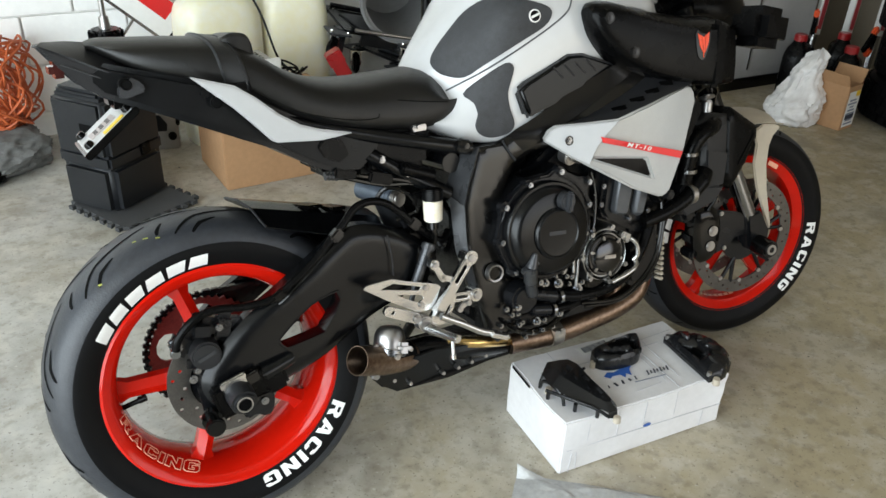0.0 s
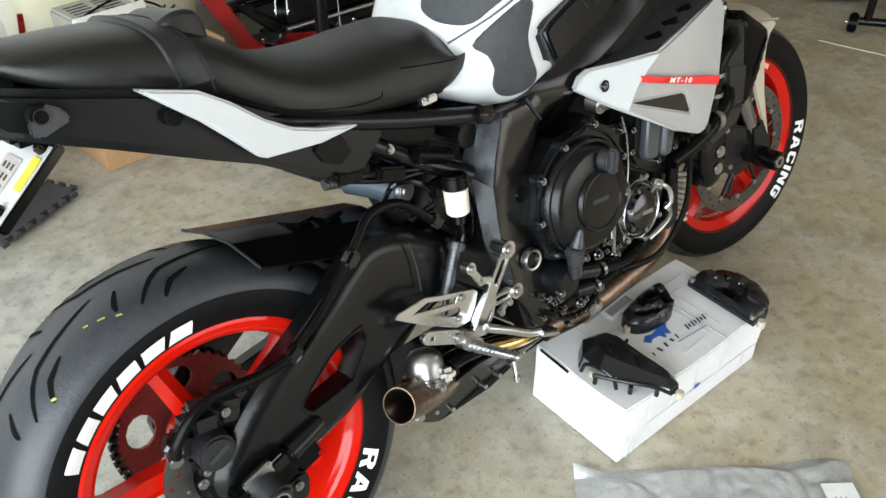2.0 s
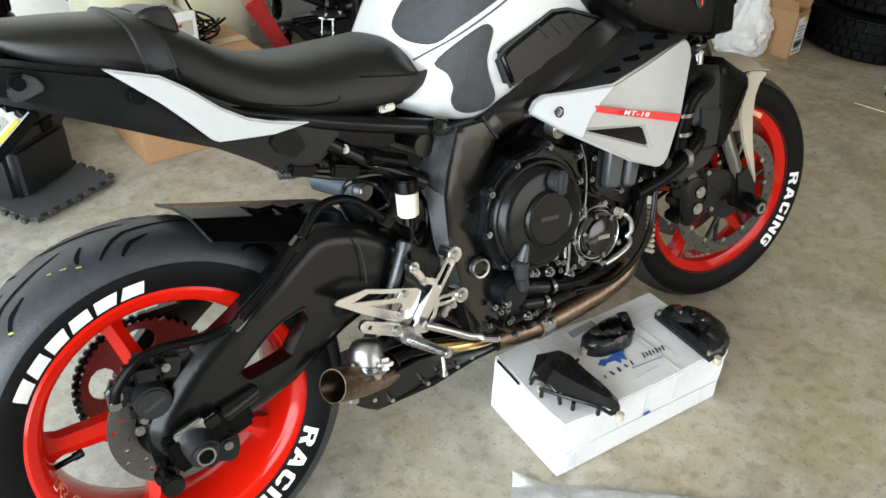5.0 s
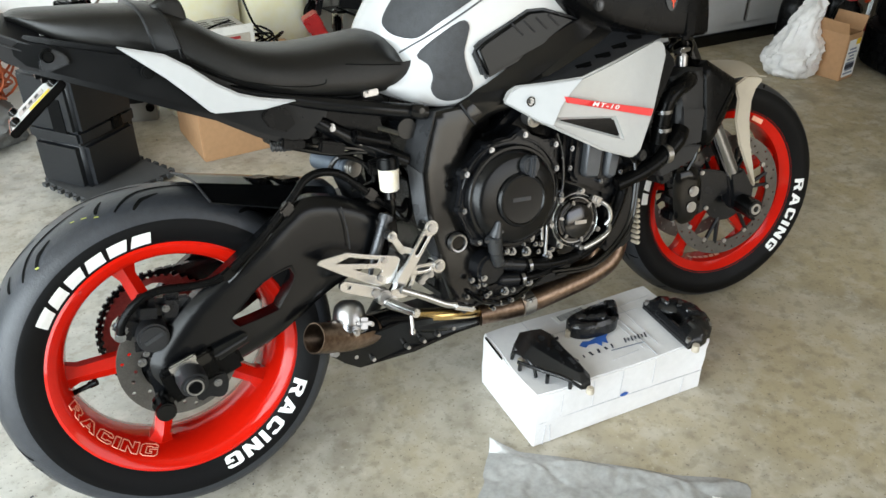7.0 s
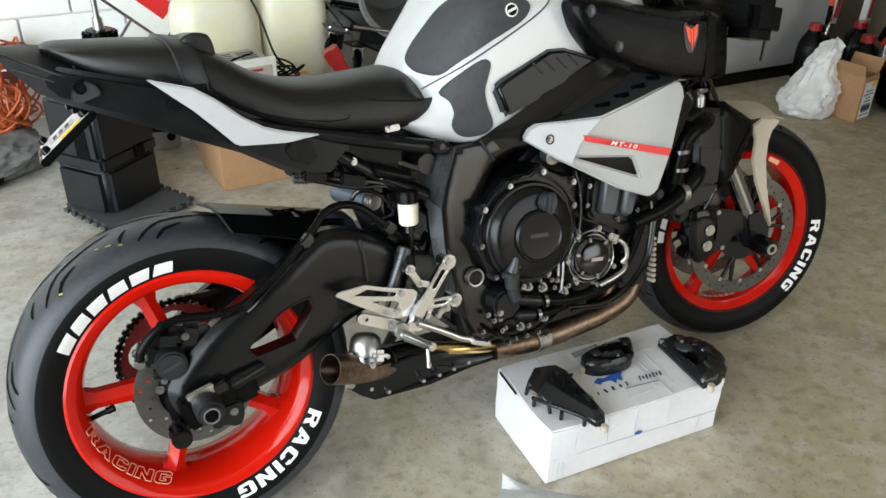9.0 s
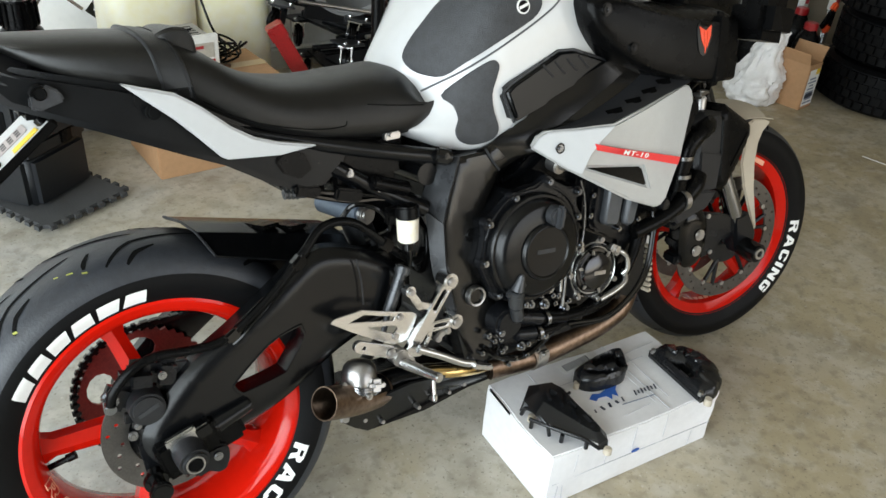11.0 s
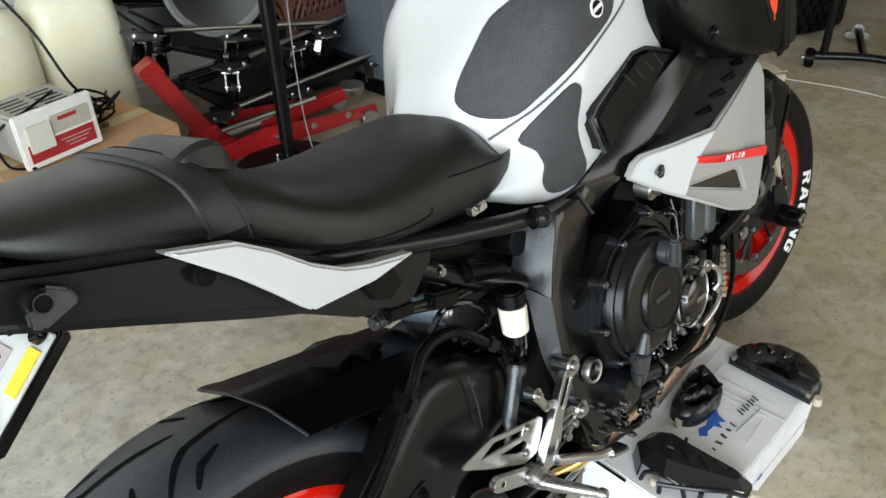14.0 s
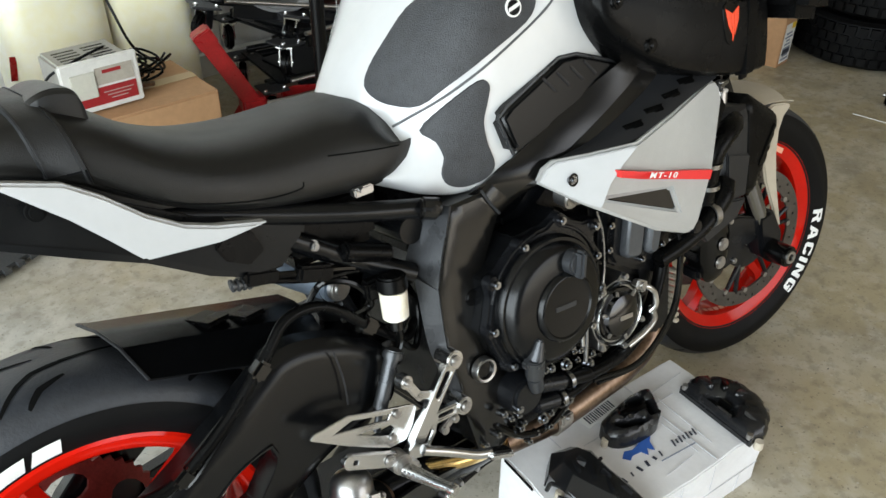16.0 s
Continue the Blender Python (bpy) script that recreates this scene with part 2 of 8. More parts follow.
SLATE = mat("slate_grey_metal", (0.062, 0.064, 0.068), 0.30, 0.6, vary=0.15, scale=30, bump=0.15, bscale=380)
PLATEWHITE = mat("dull_plate_white", (0.50, 0.50, 0.49), 0.35, vary=0.1, scale=30, spots=0.3)
SPARKRED = mat("rail_print_red", (0.55, 0.03, 0.05), 0.4, vary=0.08)
GREYCORD = mat("grey_cord_rubber", (0.30, 0.30, 0.30), 0.5, vary=0.1)


# ---- mesh tools ----
from mathutils.bvhtree import BVHTree


def part(name, bm, material, parent=None, label="", m=None, angle=38):
    """Links a bmesh as one mesh object under a thing or a part."""
    bmesh.ops.recalc_face_normals(bm, faces=bm.faces)
    lim = radians(angle)
    for f in bm.faces:
        f.smooth = True
    for e in bm.edges:
        e.smooth = len(e.link_faces) == 2 and e.calc_face_angle(0) < lim
    me = bpy.data.meshes.new(name)
    bm.to_mesh(me)
    bm.free()
    me.materials.append(material)
    ob = new(name, me)
    if parent:
        ob.parent = parent
    if m:
        ob.matrix_basis = m
    if label:
        tagged(ob, label)
    return ob


def empty(name, m, label, category, group="", kind=""):
    ob = new(name)
    ob.matrix_basis = m
    return tagged(ob, label, category, group, kind)


def joined(*bms):
    out = bmesh.new()
    for b in bms:
        me = bpy.data.meshes.new("t")
        b.to_mesh(me)
        b.free()
        out.from_mesh(me)
        bpy.data.meshes.remove(me)
    return out


def moved(bm, m):
    bmesh.ops.transform(bm, matrix=m, verts=bm.verts)
    return bm


def mirrored(bm):
    out = bm.copy()
    bmesh.ops.scale(out, vec=(1, -1, 1), verts=out.verts)
    bmesh.ops.reverse_faces(out, faces=out.faces)
    return joined(bm, out)


def soften(bm, width, segments=2, lim=35):
    if width:
        edges = [e for e in bm.edges if len(e.link_faces) == 2 and e.calc_face_angle(0) > radians(lim)]
        bmesh.ops.bevel(bm, geom=edges, offset=width, segments=segments, affect="EDGES", clamp_overlap=True)
    return bm


def box(sx, sy, sz, c=(0, 0, 0), bev=0.0, rot=(0, 0, 0)):
    bm = bmesh.new()
    bmesh.ops.create_cube(bm, size=1, matrix=Matrix.Diagonal((sx, sy, sz, 1)))
    soften(bm, bev)
    return moved(bm, pose(*c, *rot))


def rod(a, b, r0, r1=None, seg=20, bev=0.0):
    a, b = Vector(a), Vector(b)
    bm = bmesh.new()
    bmesh.ops.create_cone(bm, cap_ends=True, segments=seg, radius1=r0, radius2=r0 if r1 is None else r1, depth=(b - a).length)
    soften(bm, bev)
    turn = (b - a).to_track_quat("Z", "Y").to_matrix().to_4x4()
    return moved(bm, Matrix.Translation((a + b) / 2) @ turn)


def smooth_line(pts, n=6, closed=False):
    """Points along a Catmull-Rom line through pts."""
    pts = [Vector(p) for p in pts]
    k = len(pts)
    out = []
    for i in range(k if closed else k - 1):
        p1, p2 = pts[i], pts[(i + 1) % k]
        p0 = pts[(i - 1) % k] if closed or i else p1 * 2 - p2
        p3 = pts[(i + 2) % k] if closed or i + 2 < k else p2 * 2 - p1
        for j in range(n):
            t = j / n
            out.append(0.5 * (2 * p1 + (p2 - p0) * t + (2 * p0 - 5 * p1 + 4 * p2 - p3) * t * t + (3 * p1 - p0 - 3 * p2 + p3) * t ** 3))
    if not closed:
        out.append(pts[-1])
    return out


def tube(pts, r, seg=10, n=6, closed=False, radii=None):
    """A round tube along a smooth line."""
    line = smooth_line(pts, n, closed)
    bm = bmesh.new()
    rings, up = [], Vector((0.13, 0.37, 0.9)).normalized()
    for i, p in enumerate(line):
        a, b = line[i - 1] if (i or closed) else p, line[(i + 1) % len(line)] if (closed or i + 1 < len(line)) else p
        d = (b - a).normalized()
        up = (up - d * up.dot(d)).normalized()
        side = d.cross(up)
        rr = r if radii is None else float(np.interp(i / (len(line) - 1), np.linspace(0, 1, len(radii)), radii))
        rings.append([bm.verts.new(p + rr * (math.cos(q) * up + math.sin(q) * side)) for q in (2 * math.pi * k / seg for k in range(seg))])
    for i in range(len(rings) if closed else len(rings) - 1):
        a, b = rings[i], rings[(i + 1) % len(rings)]
        for k in range(seg):
            bm.faces.new((a[k], a[(k + 1) % seg], b[(k + 1) % seg], b[k]))
    if not closed:
        bm.faces.new(rings[0])
        bm.faces.new(rings[-1])
    return bm


def lathe(profile, seg=64, c=(0, 0, 0), closed=False):
    """Turns (radius, y) round the y axis."""
    bm = bmesh.new()
    rings = []
    for r, y in profile:
        if r < 1e-6:
            rings.append([bm.verts.new((c[0], c[1] + y, c[2]))] * seg)
        else:
            rings.append([bm.verts.new((c[0] + r * math.cos(2 * math.pi * k / seg), c[1] + y, c[2] + r * math.sin(2 * math.pi * k / seg))) for k in range(seg)])
    pairs = list(zip(rings, rings[1:])) + ([(rings[-1], rings[0])] if closed else [])
    for a, b in pairs:
        for k in range(seg):
            vs = []
            for v in (a[k], a[(k + 1) % seg], b[(k + 1) % seg], b[k]):
                if v not in vs:
                    vs.append(v)
            if len(vs) > 2:
                bm.faces.new(vs)
    return bm


def plate(poly, y0, y1, holes=(), bev=0.0, bend=None, segments=2):
    """A slab with the outline poly in the x-z plane, from y0 to y1, with holes through it; bend(x, z) adds to y."""
    bm = bmesh.new()
    edges = []
    for loop in (poly, *holes):
        vs = [bm.verts.new((x, y0, z)) for x, z in loop]
        edges += [bm.edges.new((vs[i], vs[(i + 1) % len(vs)])) for i in range(len(vs))]
    bmesh.ops.triangle_fill(bm, use_beauty=True, use_dissolve=True, edges=edges)
    ext = bmesh.ops.extrude_face_region(bm, geom=bm.faces[:])
    for v in [g for g in ext["geom"] if isinstance(g, bmesh.types.BMVert)]:
        v.co.y = y1
    bmesh.ops.recalc_face_normals(bm, faces=bm.faces)
    soften(bm, bev, segments)
    if bend:
        for v in bm.verts:
            v.co.y += bend(v.co.x, v.co.z)
    return bm


def pillow(poly, y0, y1, holes=(), cell=0.012, bulge=0.015, edge=0.03, bend=None, power=2.0, dip=True):
    """A slab like plate() whose face at y0 swells towards its middle, over the distance edge from any border."""
    bm = plate(poly, y0, y1, holes)
    xs, zs = [p[0] for p in poly], [p[1] for p in poly]
    for lo, hi, no in ((min(xs), max(xs), (1, 0, 0)), (min(zs), max(zs), (0, 0, 1))):
        n = int((hi - lo) / cell)
        for k in range(1, n + 1):
            at = lo + (hi - lo) * k / (n + 1)
            bmesh.ops.bisect_plane(bm, geom=bm.verts[:] + bm.edges[:] + bm.faces[:], plane_co=(at * no[0], 0, at * no[2]), plane_no=no)
    segs = np.array([(*a, *b) for loop in (poly, *(holes if dip else ())) for a, b in zip(loop, list(loop[1:]) + [loop[0]])])
    a, d = segs[:, :2], segs[:, 2:] - segs[:, :2]
    dd = (d * d).sum(1) + 1e-12
    s = 1 if y1 < y0 else -1
    for v in bm.verts:
        if abs(v.co.y - y0) < 1e-6:
            p = np.array((v.co.x, v.co.z))
            t = np.clip(((p - a) * d).sum(1) / dd, 0, 1)
            near = np.sqrt((((a + d * t[:, None]) - p) ** 2).sum(1)).min()
            v.co.y += s * bulge * (1 - (1 - min(1, near / edge)) ** power)
        if bend:
            v.co.y += bend(v.co.x, v.co.z)
    return bm


def strip(a, c, bulge, thick, n=5):
    """A curved sheet between two lines of points, with thickness."""
    a, c = smooth_line(a, 4), smooth_line(c, 4)
    bm = bmesh.new()
    rows = []
    for p, q in zip(a, c):
        rows.append([bm.verts.new(p.lerp(q, k / n) + Vector((0, -0.7, 0.7)) * bulge * math.sin(math.pi * k / n)) for k in range(n + 1)])
    for r0, r1 in zip(rows, rows[1:]):
        for k in range(n):
            bm.faces.new((r0[k], r0[k + 1], r1[k + 1], r1[k]))
    bmesh.ops.recalc_face_normals(bm, faces=bm.faces)
    bmesh.ops.solidify(bm, geom=bm.faces, thickness=thick)
    return bm


def ring_plate(outer, inner, y0, y1):
    """A flat frame between two outlines of the x-z plane with the same number of points; its inner edge leans inwards."""
    bm = bmesh.new()
    loops = [[bm.verts.new((x, y, z)) for x, z in line] for line, y in ((outer, y1), (outer, y0 + 0.003), ([(a[0] * 0.75 + b[0] * 0.25, a[1] * 0.75 + b[1] * 0.25) for a, b in zip(outer, inner)], y0), ([(a[0] * 0.2 + b[0] * 0.8, a[1] * 0.2 + b[1] * 0.8) for a, b in zip(outer, inner)], y0), (inner, y0 + 0.003), (inner, y1))]
    for a, b in zip(loops, loops[1:] + loops[:1]):
        for i in range(len(a)):
            j = (i + 1) % len(a)
            bm.faces.new((a[i], a[j], b[j], b[i]))
    bmesh.ops.recalc_face_normals(bm, faces=bm.faces)
    return bm


def rounded(poly, n=5):
    return [(v[0], v[1]) for v in smooth_line([(x, z, 0) for x, z in poly], n, True)]


def loft(rings, n_along=5, n_round=4, caps=True):
    """A smooth closed skin over rings of points (the same number in each)."""
    dense = [smooth_line(ring, n_round, True) for ring in rings]
    cols = [smooth_line([ring[k] for ring in dense], n_along) for k in range(len(dense[0]))]
    bm = bmesh.new()
    grid = [[bm.verts.new(p) for p in col] for col in cols]
    for i in range(len(grid)):
        a, b = grid[i], grid[(i + 1) % len(grid)]
        for j in range(len(a) - 1):
            bm.faces.new((a[j], b[j], b[j + 1], a[j + 1]))
    if caps:
        bm.faces.new([g[0] for g in grid])
        bm.faces.new([g[-1] for g in grid])
    return bm


def laid_on(poly, tree, lift, n=4, rings=8, side=-1):
    """A thin pad with the outline poly (x, z) laid on the skin in tree, seen from the side."""
    line = rounded(poly, n) if n else poly
    cx, cz = sum(p[0] for p in line) / len(line), sum(p[1] for p in line) / len(line)
    bm = bmesh.new()

    def at(x, z, h):
        hit, normal, _, _ = tree.ray_cast(Vector((x, side * 1.0, z)), Vector((0, -side, 0)))
        y = hit.y if hit else side * 0.15
        return bm.verts.new((x, y + side * h, z))

    loops = [[at(cx + (x - cx) * k, cz + (z - cz) * k, lift * (0.0 if edge else 1.0)) for x, z in line] for k, edge in [(1, True), (0.985, False)] + [(1 - i / rings, False) for i in range(1, rings)]]
    mid = at(cx, cz, lift)
    for a, b in zip(loops, loops[1:]):
        for i in range(len(a)):
            bm.faces.new((a[i], a[(i + 1) % len(a)], b[(i + 1) % len(a)], b[i]))
    for i in range(len(loops[-1])):
        bm.faces.new((loops[-1][i], loops[-1][(i + 1) % len(line)], mid))
    return bm


def words(body, size, shear=0.2, weight=0.0, depth=0.0008, spacing=1.0):
    """Lettering in the built-in font as a bmesh, in x and y, centred."""
    cu = bpy.data.curves.new("t", "FONT")
    cu.body, cu.size, cu.shear, cu.offset, cu.extrude, cu.space_character = body, size, shear, weight, depth, spacing
    cu.align_x, cu.align_y, cu.resolution_u = "CENTER", "CENTER", 3
    ob = new("t", cu)
    bpy.context.view_layer.update()
    me = bpy.data.meshes.new_from_object(ob.evaluated_get(bpy.context.evaluated_depsgraph_get()))
    bm = bmesh.new()
    bm.from_mesh(me)
    bpy.data.objects.remove(ob)
    bpy.data.meshes.remove(me)
    bpy.data.curves.remove(cu)
    bmesh.ops.triangulate(bm, faces=bm.faces)
    return bm


def round_wheel(bm, c, r, mid, span, y_of, stretch=1.0):
    """Bends flat lettering round a wheel, tops outward, read clockwise from the right-hand side. mid, span: degrees."""
    xs = [v.co.x for v in bm.verts]
    width = max(xs) - min(xs)
    for v in bm.verts:
        a = radians(mid - v.co.x / width * span)
        rr = r + v.co.y * stretch
        v.co = Vector((c[0] + rr * math.cos(a), y_of(rr) - v.co.z, c[2] + rr * math.sin(a)))
    return bm


def bolt(p, r=0.007, h=0.006, axis=(0, -1, 0)):
    p, a = Vector(p), Vector(axis).normalized()
    return joined(rod(p, p + a * h, r, r, 12, r * 0.2), rod(p + a * h, p + a * (h * 1.25), r * 0.55, r * 0.5, 6))


GLYPHS = {
    "R": ([(0, 0), (0, 1), (0.62, 1), (0.80, 0.85), (0.80, 0.55), (0.66, 0.42), (0.84, 0), (0.56, 0), (0.42, 0.38), (0.26, 0.38), (0.26, 0)], [(0.26, 0.58), (0.50, 0.58), (0.54, 0.64), (0.54, 0.74), (0.50, 0.80), (0.26, 0.80)]),
    "A": ([(0, 0), (0.30, 1), (0.60, 1), (0.90, 0), (0.63, 0), (0.58, 0.18), (0.32, 0.18), (0.27, 0)], [(0.37, 0.38), (0.53, 0.38), (0.45, 0.72)]),
    "C": ([(0.78, 0.32), (0.78, 0.15), (0.65, 0), (0.15, 0), (0, 0.15), (0, 0.85), (0.15, 1), (0.65, 1), (0.78, 0.85), (0.78, 0.68), (0.52, 0.68), (0.52, 0.78), (0.26, 0.78), (0.26, 0.22), (0.52, 0.22), (0.52, 0.32)], None),
    "I": ([(0, 0), (0, 1), (0.27, 1), (0.27, 0)], None),
    "N": ([(0, 0), (0, 1), (0.26, 1), (0.56, 0.44), (0.56, 1), (0.82, 1), (0.82, 0), (0.56, 0), (0.26, 0.56), (0.26, 0)], None),
    "G": ([(0.80, 0.85), (0.67, 1), (0.15, 1), (0, 0.85), (0, 0.15), (0.15, 0), (0.67, 0), (0.80, 0.15), (0.80, 0.56), (0.42, 0.56), (0.42, 0.37), (0.54, 0.37), (0.54, 0.22), (0.26, 0.22), (0.26, 0.78), (0.54, 0.78), (0.54, 0.70), (0.80, 0.70)], None),
}


def bold_letters(body, h, gap=0.13, wide=1.0):
    """Heavy block letters, one flat bmesh each, in x and y, the row centred: (bmesh, x of its middle)."""
    total = sum(max(p[0] for p in GLYPHS[c][0]) for c in body) * wide + gap * (len(body) - 1)
    x, out = -total / 2, []
    for c in body:
        outer, hole = GLYPHS[c]
        bm = bmesh.new()
        edges = []
        for loop in (outer, hole):
            if loop:
                vs = [bm.verts.new(((x + px * wide) * h, (py - 0.5) * h, 0)) for px, py in loop]
                edges += [bm.edges.new((vs[i], vs[(i + 1) % len(vs)])) for i in range(len(vs))]
        bmesh.ops.triangle_fill(bm, use_beauty=True, edges=edges)
        for k in range(1, 4):
            bmesh.ops.bisect_plane(bm, geom=bm.verts[:] + bm.edges[:] + bm.faces[:], plane_co=(0, (k / 4 - 0.5) * h, 0), plane_no=(0, 1, 0))
        w = max(p[0] for p in outer) * wide
        for k in range(1, 3):
            bmesh.ops.bisect_plane(bm, geom=bm.verts[:] + bm.edges[:] + bm.faces[:], plane_co=((x + w * k / 3) * h, 0, 0), plane_no=(1, 0, 0))
        out.append(bm)
        x += w + gap
    return out, total * h


def bent_round(bm, c, r, mid, span, width, y_of, lift=0.0014):
    """Bends a flat letter of a row of that width round a wheel, tops outward, read clockwise from the right-hand side."""
    for v in bm.verts:
        a = radians(mid - v.co.x / width * span)
        rr = r + v.co.y
        v.co = Vector((c[0] + rr * math.cos(a), y_of(rr) - lift, c[2] + rr * math.sin(a)))
    return bm


# ---- the garage ----
def slab(name, sx, sy, sz, c, material, label, category):
    ob = part(name, box(sx, sy, sz, c), material)
    return tagged(ob, label, category, kind="structure")


slab("floor", 60, 60, 0.2, (0, 0, -0.1), CONCRETE, "stained grey-brown concrete garage floor", "floor")
wall_north = slab("wall_north", 6.9, 0.18, 2.7, (0.95, 2.50, 1.35), MORTAR, "white painted concrete block wall", "wall")
slab("wall_east", 0.18, 6.2, 2.7, (4.35, -0.6, 1.35), TANPAINT, "plain tan painted back wall", "wall")
# the south wall is unseen: added to close the room and darken reflections
slab("wall_south_1", 3.40, 0.18, 2.7, (-1.05, -3.55, 1.35), BROWNWALL, "unseen dark brown side wall, added to shape reflections", "wall")
slab("wall_south_2", 0.46, 0.18, 2.7, (4.08, -3.55, 1.35), BROWNWALL, "unseen dark brown side wall, added to shape reflections", "wall")
slab("wall_south_3", 3.20, 0.18, 0.6, (2.25, -3.55, 2.4), BROWNWALL, "unseen dark brown wall added over a side opening", "wall")
slab("wall_south_4", 3.20, 0.18, 0.3, (2.25, -3.55, 0.15), BROWNWALL, "unseen dark brown wall added below a side opening", "wall")
slab("wall_west_1", 0.18, 0.9, 2.7, (-2.65, 1.97, 1.35), WALLPAINT, "white wall beside the garage door opening", "wall")
slab("wall_west_2", 0.18, 0.4, 2.7, (-2.65, -3.3, 1.35), WALLPAINT, "white wall beside the garage door opening", "wall")
slab("wall_west_3", 0.18, 4.62, 0.3, (-2.65, -0.79, 2.55), WALLPAINT, "white lintel over the garage door opening", "wall")
slab("ceiling", 7.4, 6.5, 0.15, (0.9, -0.55, 2.78), CEILPAINT, "plain dull tan ceiling", "ceiling")
slab("trim", 4.6, 0.05, 0.09, (-0.1, 2.385, 0.045), WALLPAINT, "white painted kerb along the block wall", "trim")

# ---- things along the block wall ----
def carton_box(name, sx, sy, sz, m, material, label, flap=True):
    ob = empty(name, m, label, "cardboard box")
    body = joined(box(sx, sy, sz, (0, 0, sz / 2), 0.004))
    part("body", body, material, ob)
    part("flap", box(sx * 0.995, sy * 0.496, 0.004, (0, -sy * 0.249, sz + 0.0022), 0.001), material, ob)
    part("flap", box(sx * 0.995, sy * 0.496, 0.004, (0, sy * 0.249, sz + 0.0030), 0.001), material, ob)
    part("tape", box(sx * 1.002, 0.05, 0.0015, (0, 0, sz + 0.0062)), TAPE, ob, "strip of tan packing tape")
    part("tape", box(0.0015, 0.05, 0.09, (-sx / 2 - 0.0012, 0, sz - 0.045)), TAPE, ob, "strip of tan packing tape")
    return ob


carton_box("cardboard_box", 0.47, 0.33, 0.295, pose(0.63, 1.675, 0, 0, 0, 2), BROWNCARD, "brown cardboard box with a battery charger on top")


def battery_charger(m):
    ob = empty("battery_charger", m, "old grey and white battery charger with red front label", "charger")
    part("case", joined(box(0.205, 0.17, 0.135, (0, 0.01, 0.0745), 0.008)), mat("dirty_cream_enamel", (0.34, 0.325, 0.29), 0.5, vary=0.15, scale=14, spots=0.4), ob)
    part("front_panel", joined(box(0.225, 0.018, 0.15, (0, -0.085, 0.079), 0.004)), mat("white_enamel", (0.72, 0.70, 0.66), 0.4, vary=0.06, spots=0.15), ob)
    part("red_label", box(0.19, 0.002, 0.050, (0, -0.0955, 0.046)), LABELRED, ob, "red printed label")
    part("grey_label", box(0.11, 0.002, 0.05, (0.038, -0.0957, 0.103)), mat("tan_label", (0.42, 0.38, 0.32), 0.5), ob, "tan printed label")
    part("meter", box(0.07, 0.006, 0.075, (-0.055, -0.098, 0.085), 0.002), mat("meter_window", (0.60, 0.58, 0.50), 0.15, vary=0.05), ob, "clear meter window")
    for i in range(3):
        part("text_bar", box(0.09 - 0.02 * i, 0.001, 0.0022, (0.04, -0.0970, 0.055 - i * 0.010)), GREYCARD, ob)
    part("brand_mark", box(0.055, 0.001, 0.010, (0.03, -0.0972, 0.115)), LABELRED, ob)
    for i in range(2):
        for j in range(5):
            part("vent_slot", box(0.065, 0.007, 0.002, (-0.045 + i * 0.085, -0.045 + j * 0.024, 0.1425)), GLOSSB, ob)
    return ob


battery_charger(pose(0.545, 1.66, 0.303, 0, 0, 4))
cable = tube([(0.60, 1.66, 0.455), (0.50, 1.60, 0.452), (0.42, 1.64, 0.40), (0.41, 1.60, 0.325), (0.46, 1.555, 0.312)], 0.004, 8)
tagged(part("charger_cable", cable, PLASTIC), "black cable looped over the battery charger", "cable")
lead = [(0.62 + 0.06 * math.cos(i * 1.9) + i * 0.004, 1.72 + 0.06 * math.sin(i * 1.9), 0.315 + 0.018 * (i % 5)) for i in range(34)]
tagged(part("lead_tangle", tube(lead + [(0.80, 1.80, 0.313), (0.86, 1.90, 0.308)], 0.0042, 8, 5), PLASTIC), "tangled black charger leads lying on a cardboard box", "cable")
clamp = empty("clamp", pose(0.70, 1.66, 0.303, 0, 0, -25), "worn copper jaw clamp of the charger leads", "clamp")
part("jaw", joined(box(0.055, 0.010, 0.012, (0, 0.006, 0.010), 0.002), box(0.055, 0.010, 0.012, (0, -0.008, 0.012), 0.002, (0, 0, 9))), TITAN, clamp)
part("grip", joined(box(0.04, 0.012, 0.014, (-0.042, 0.010, 0.012), 0.004), box(0.04, 0.012, 0.014, (-0.042, -0.012, 0.012), 0.004)), PLASTIC, clamp)


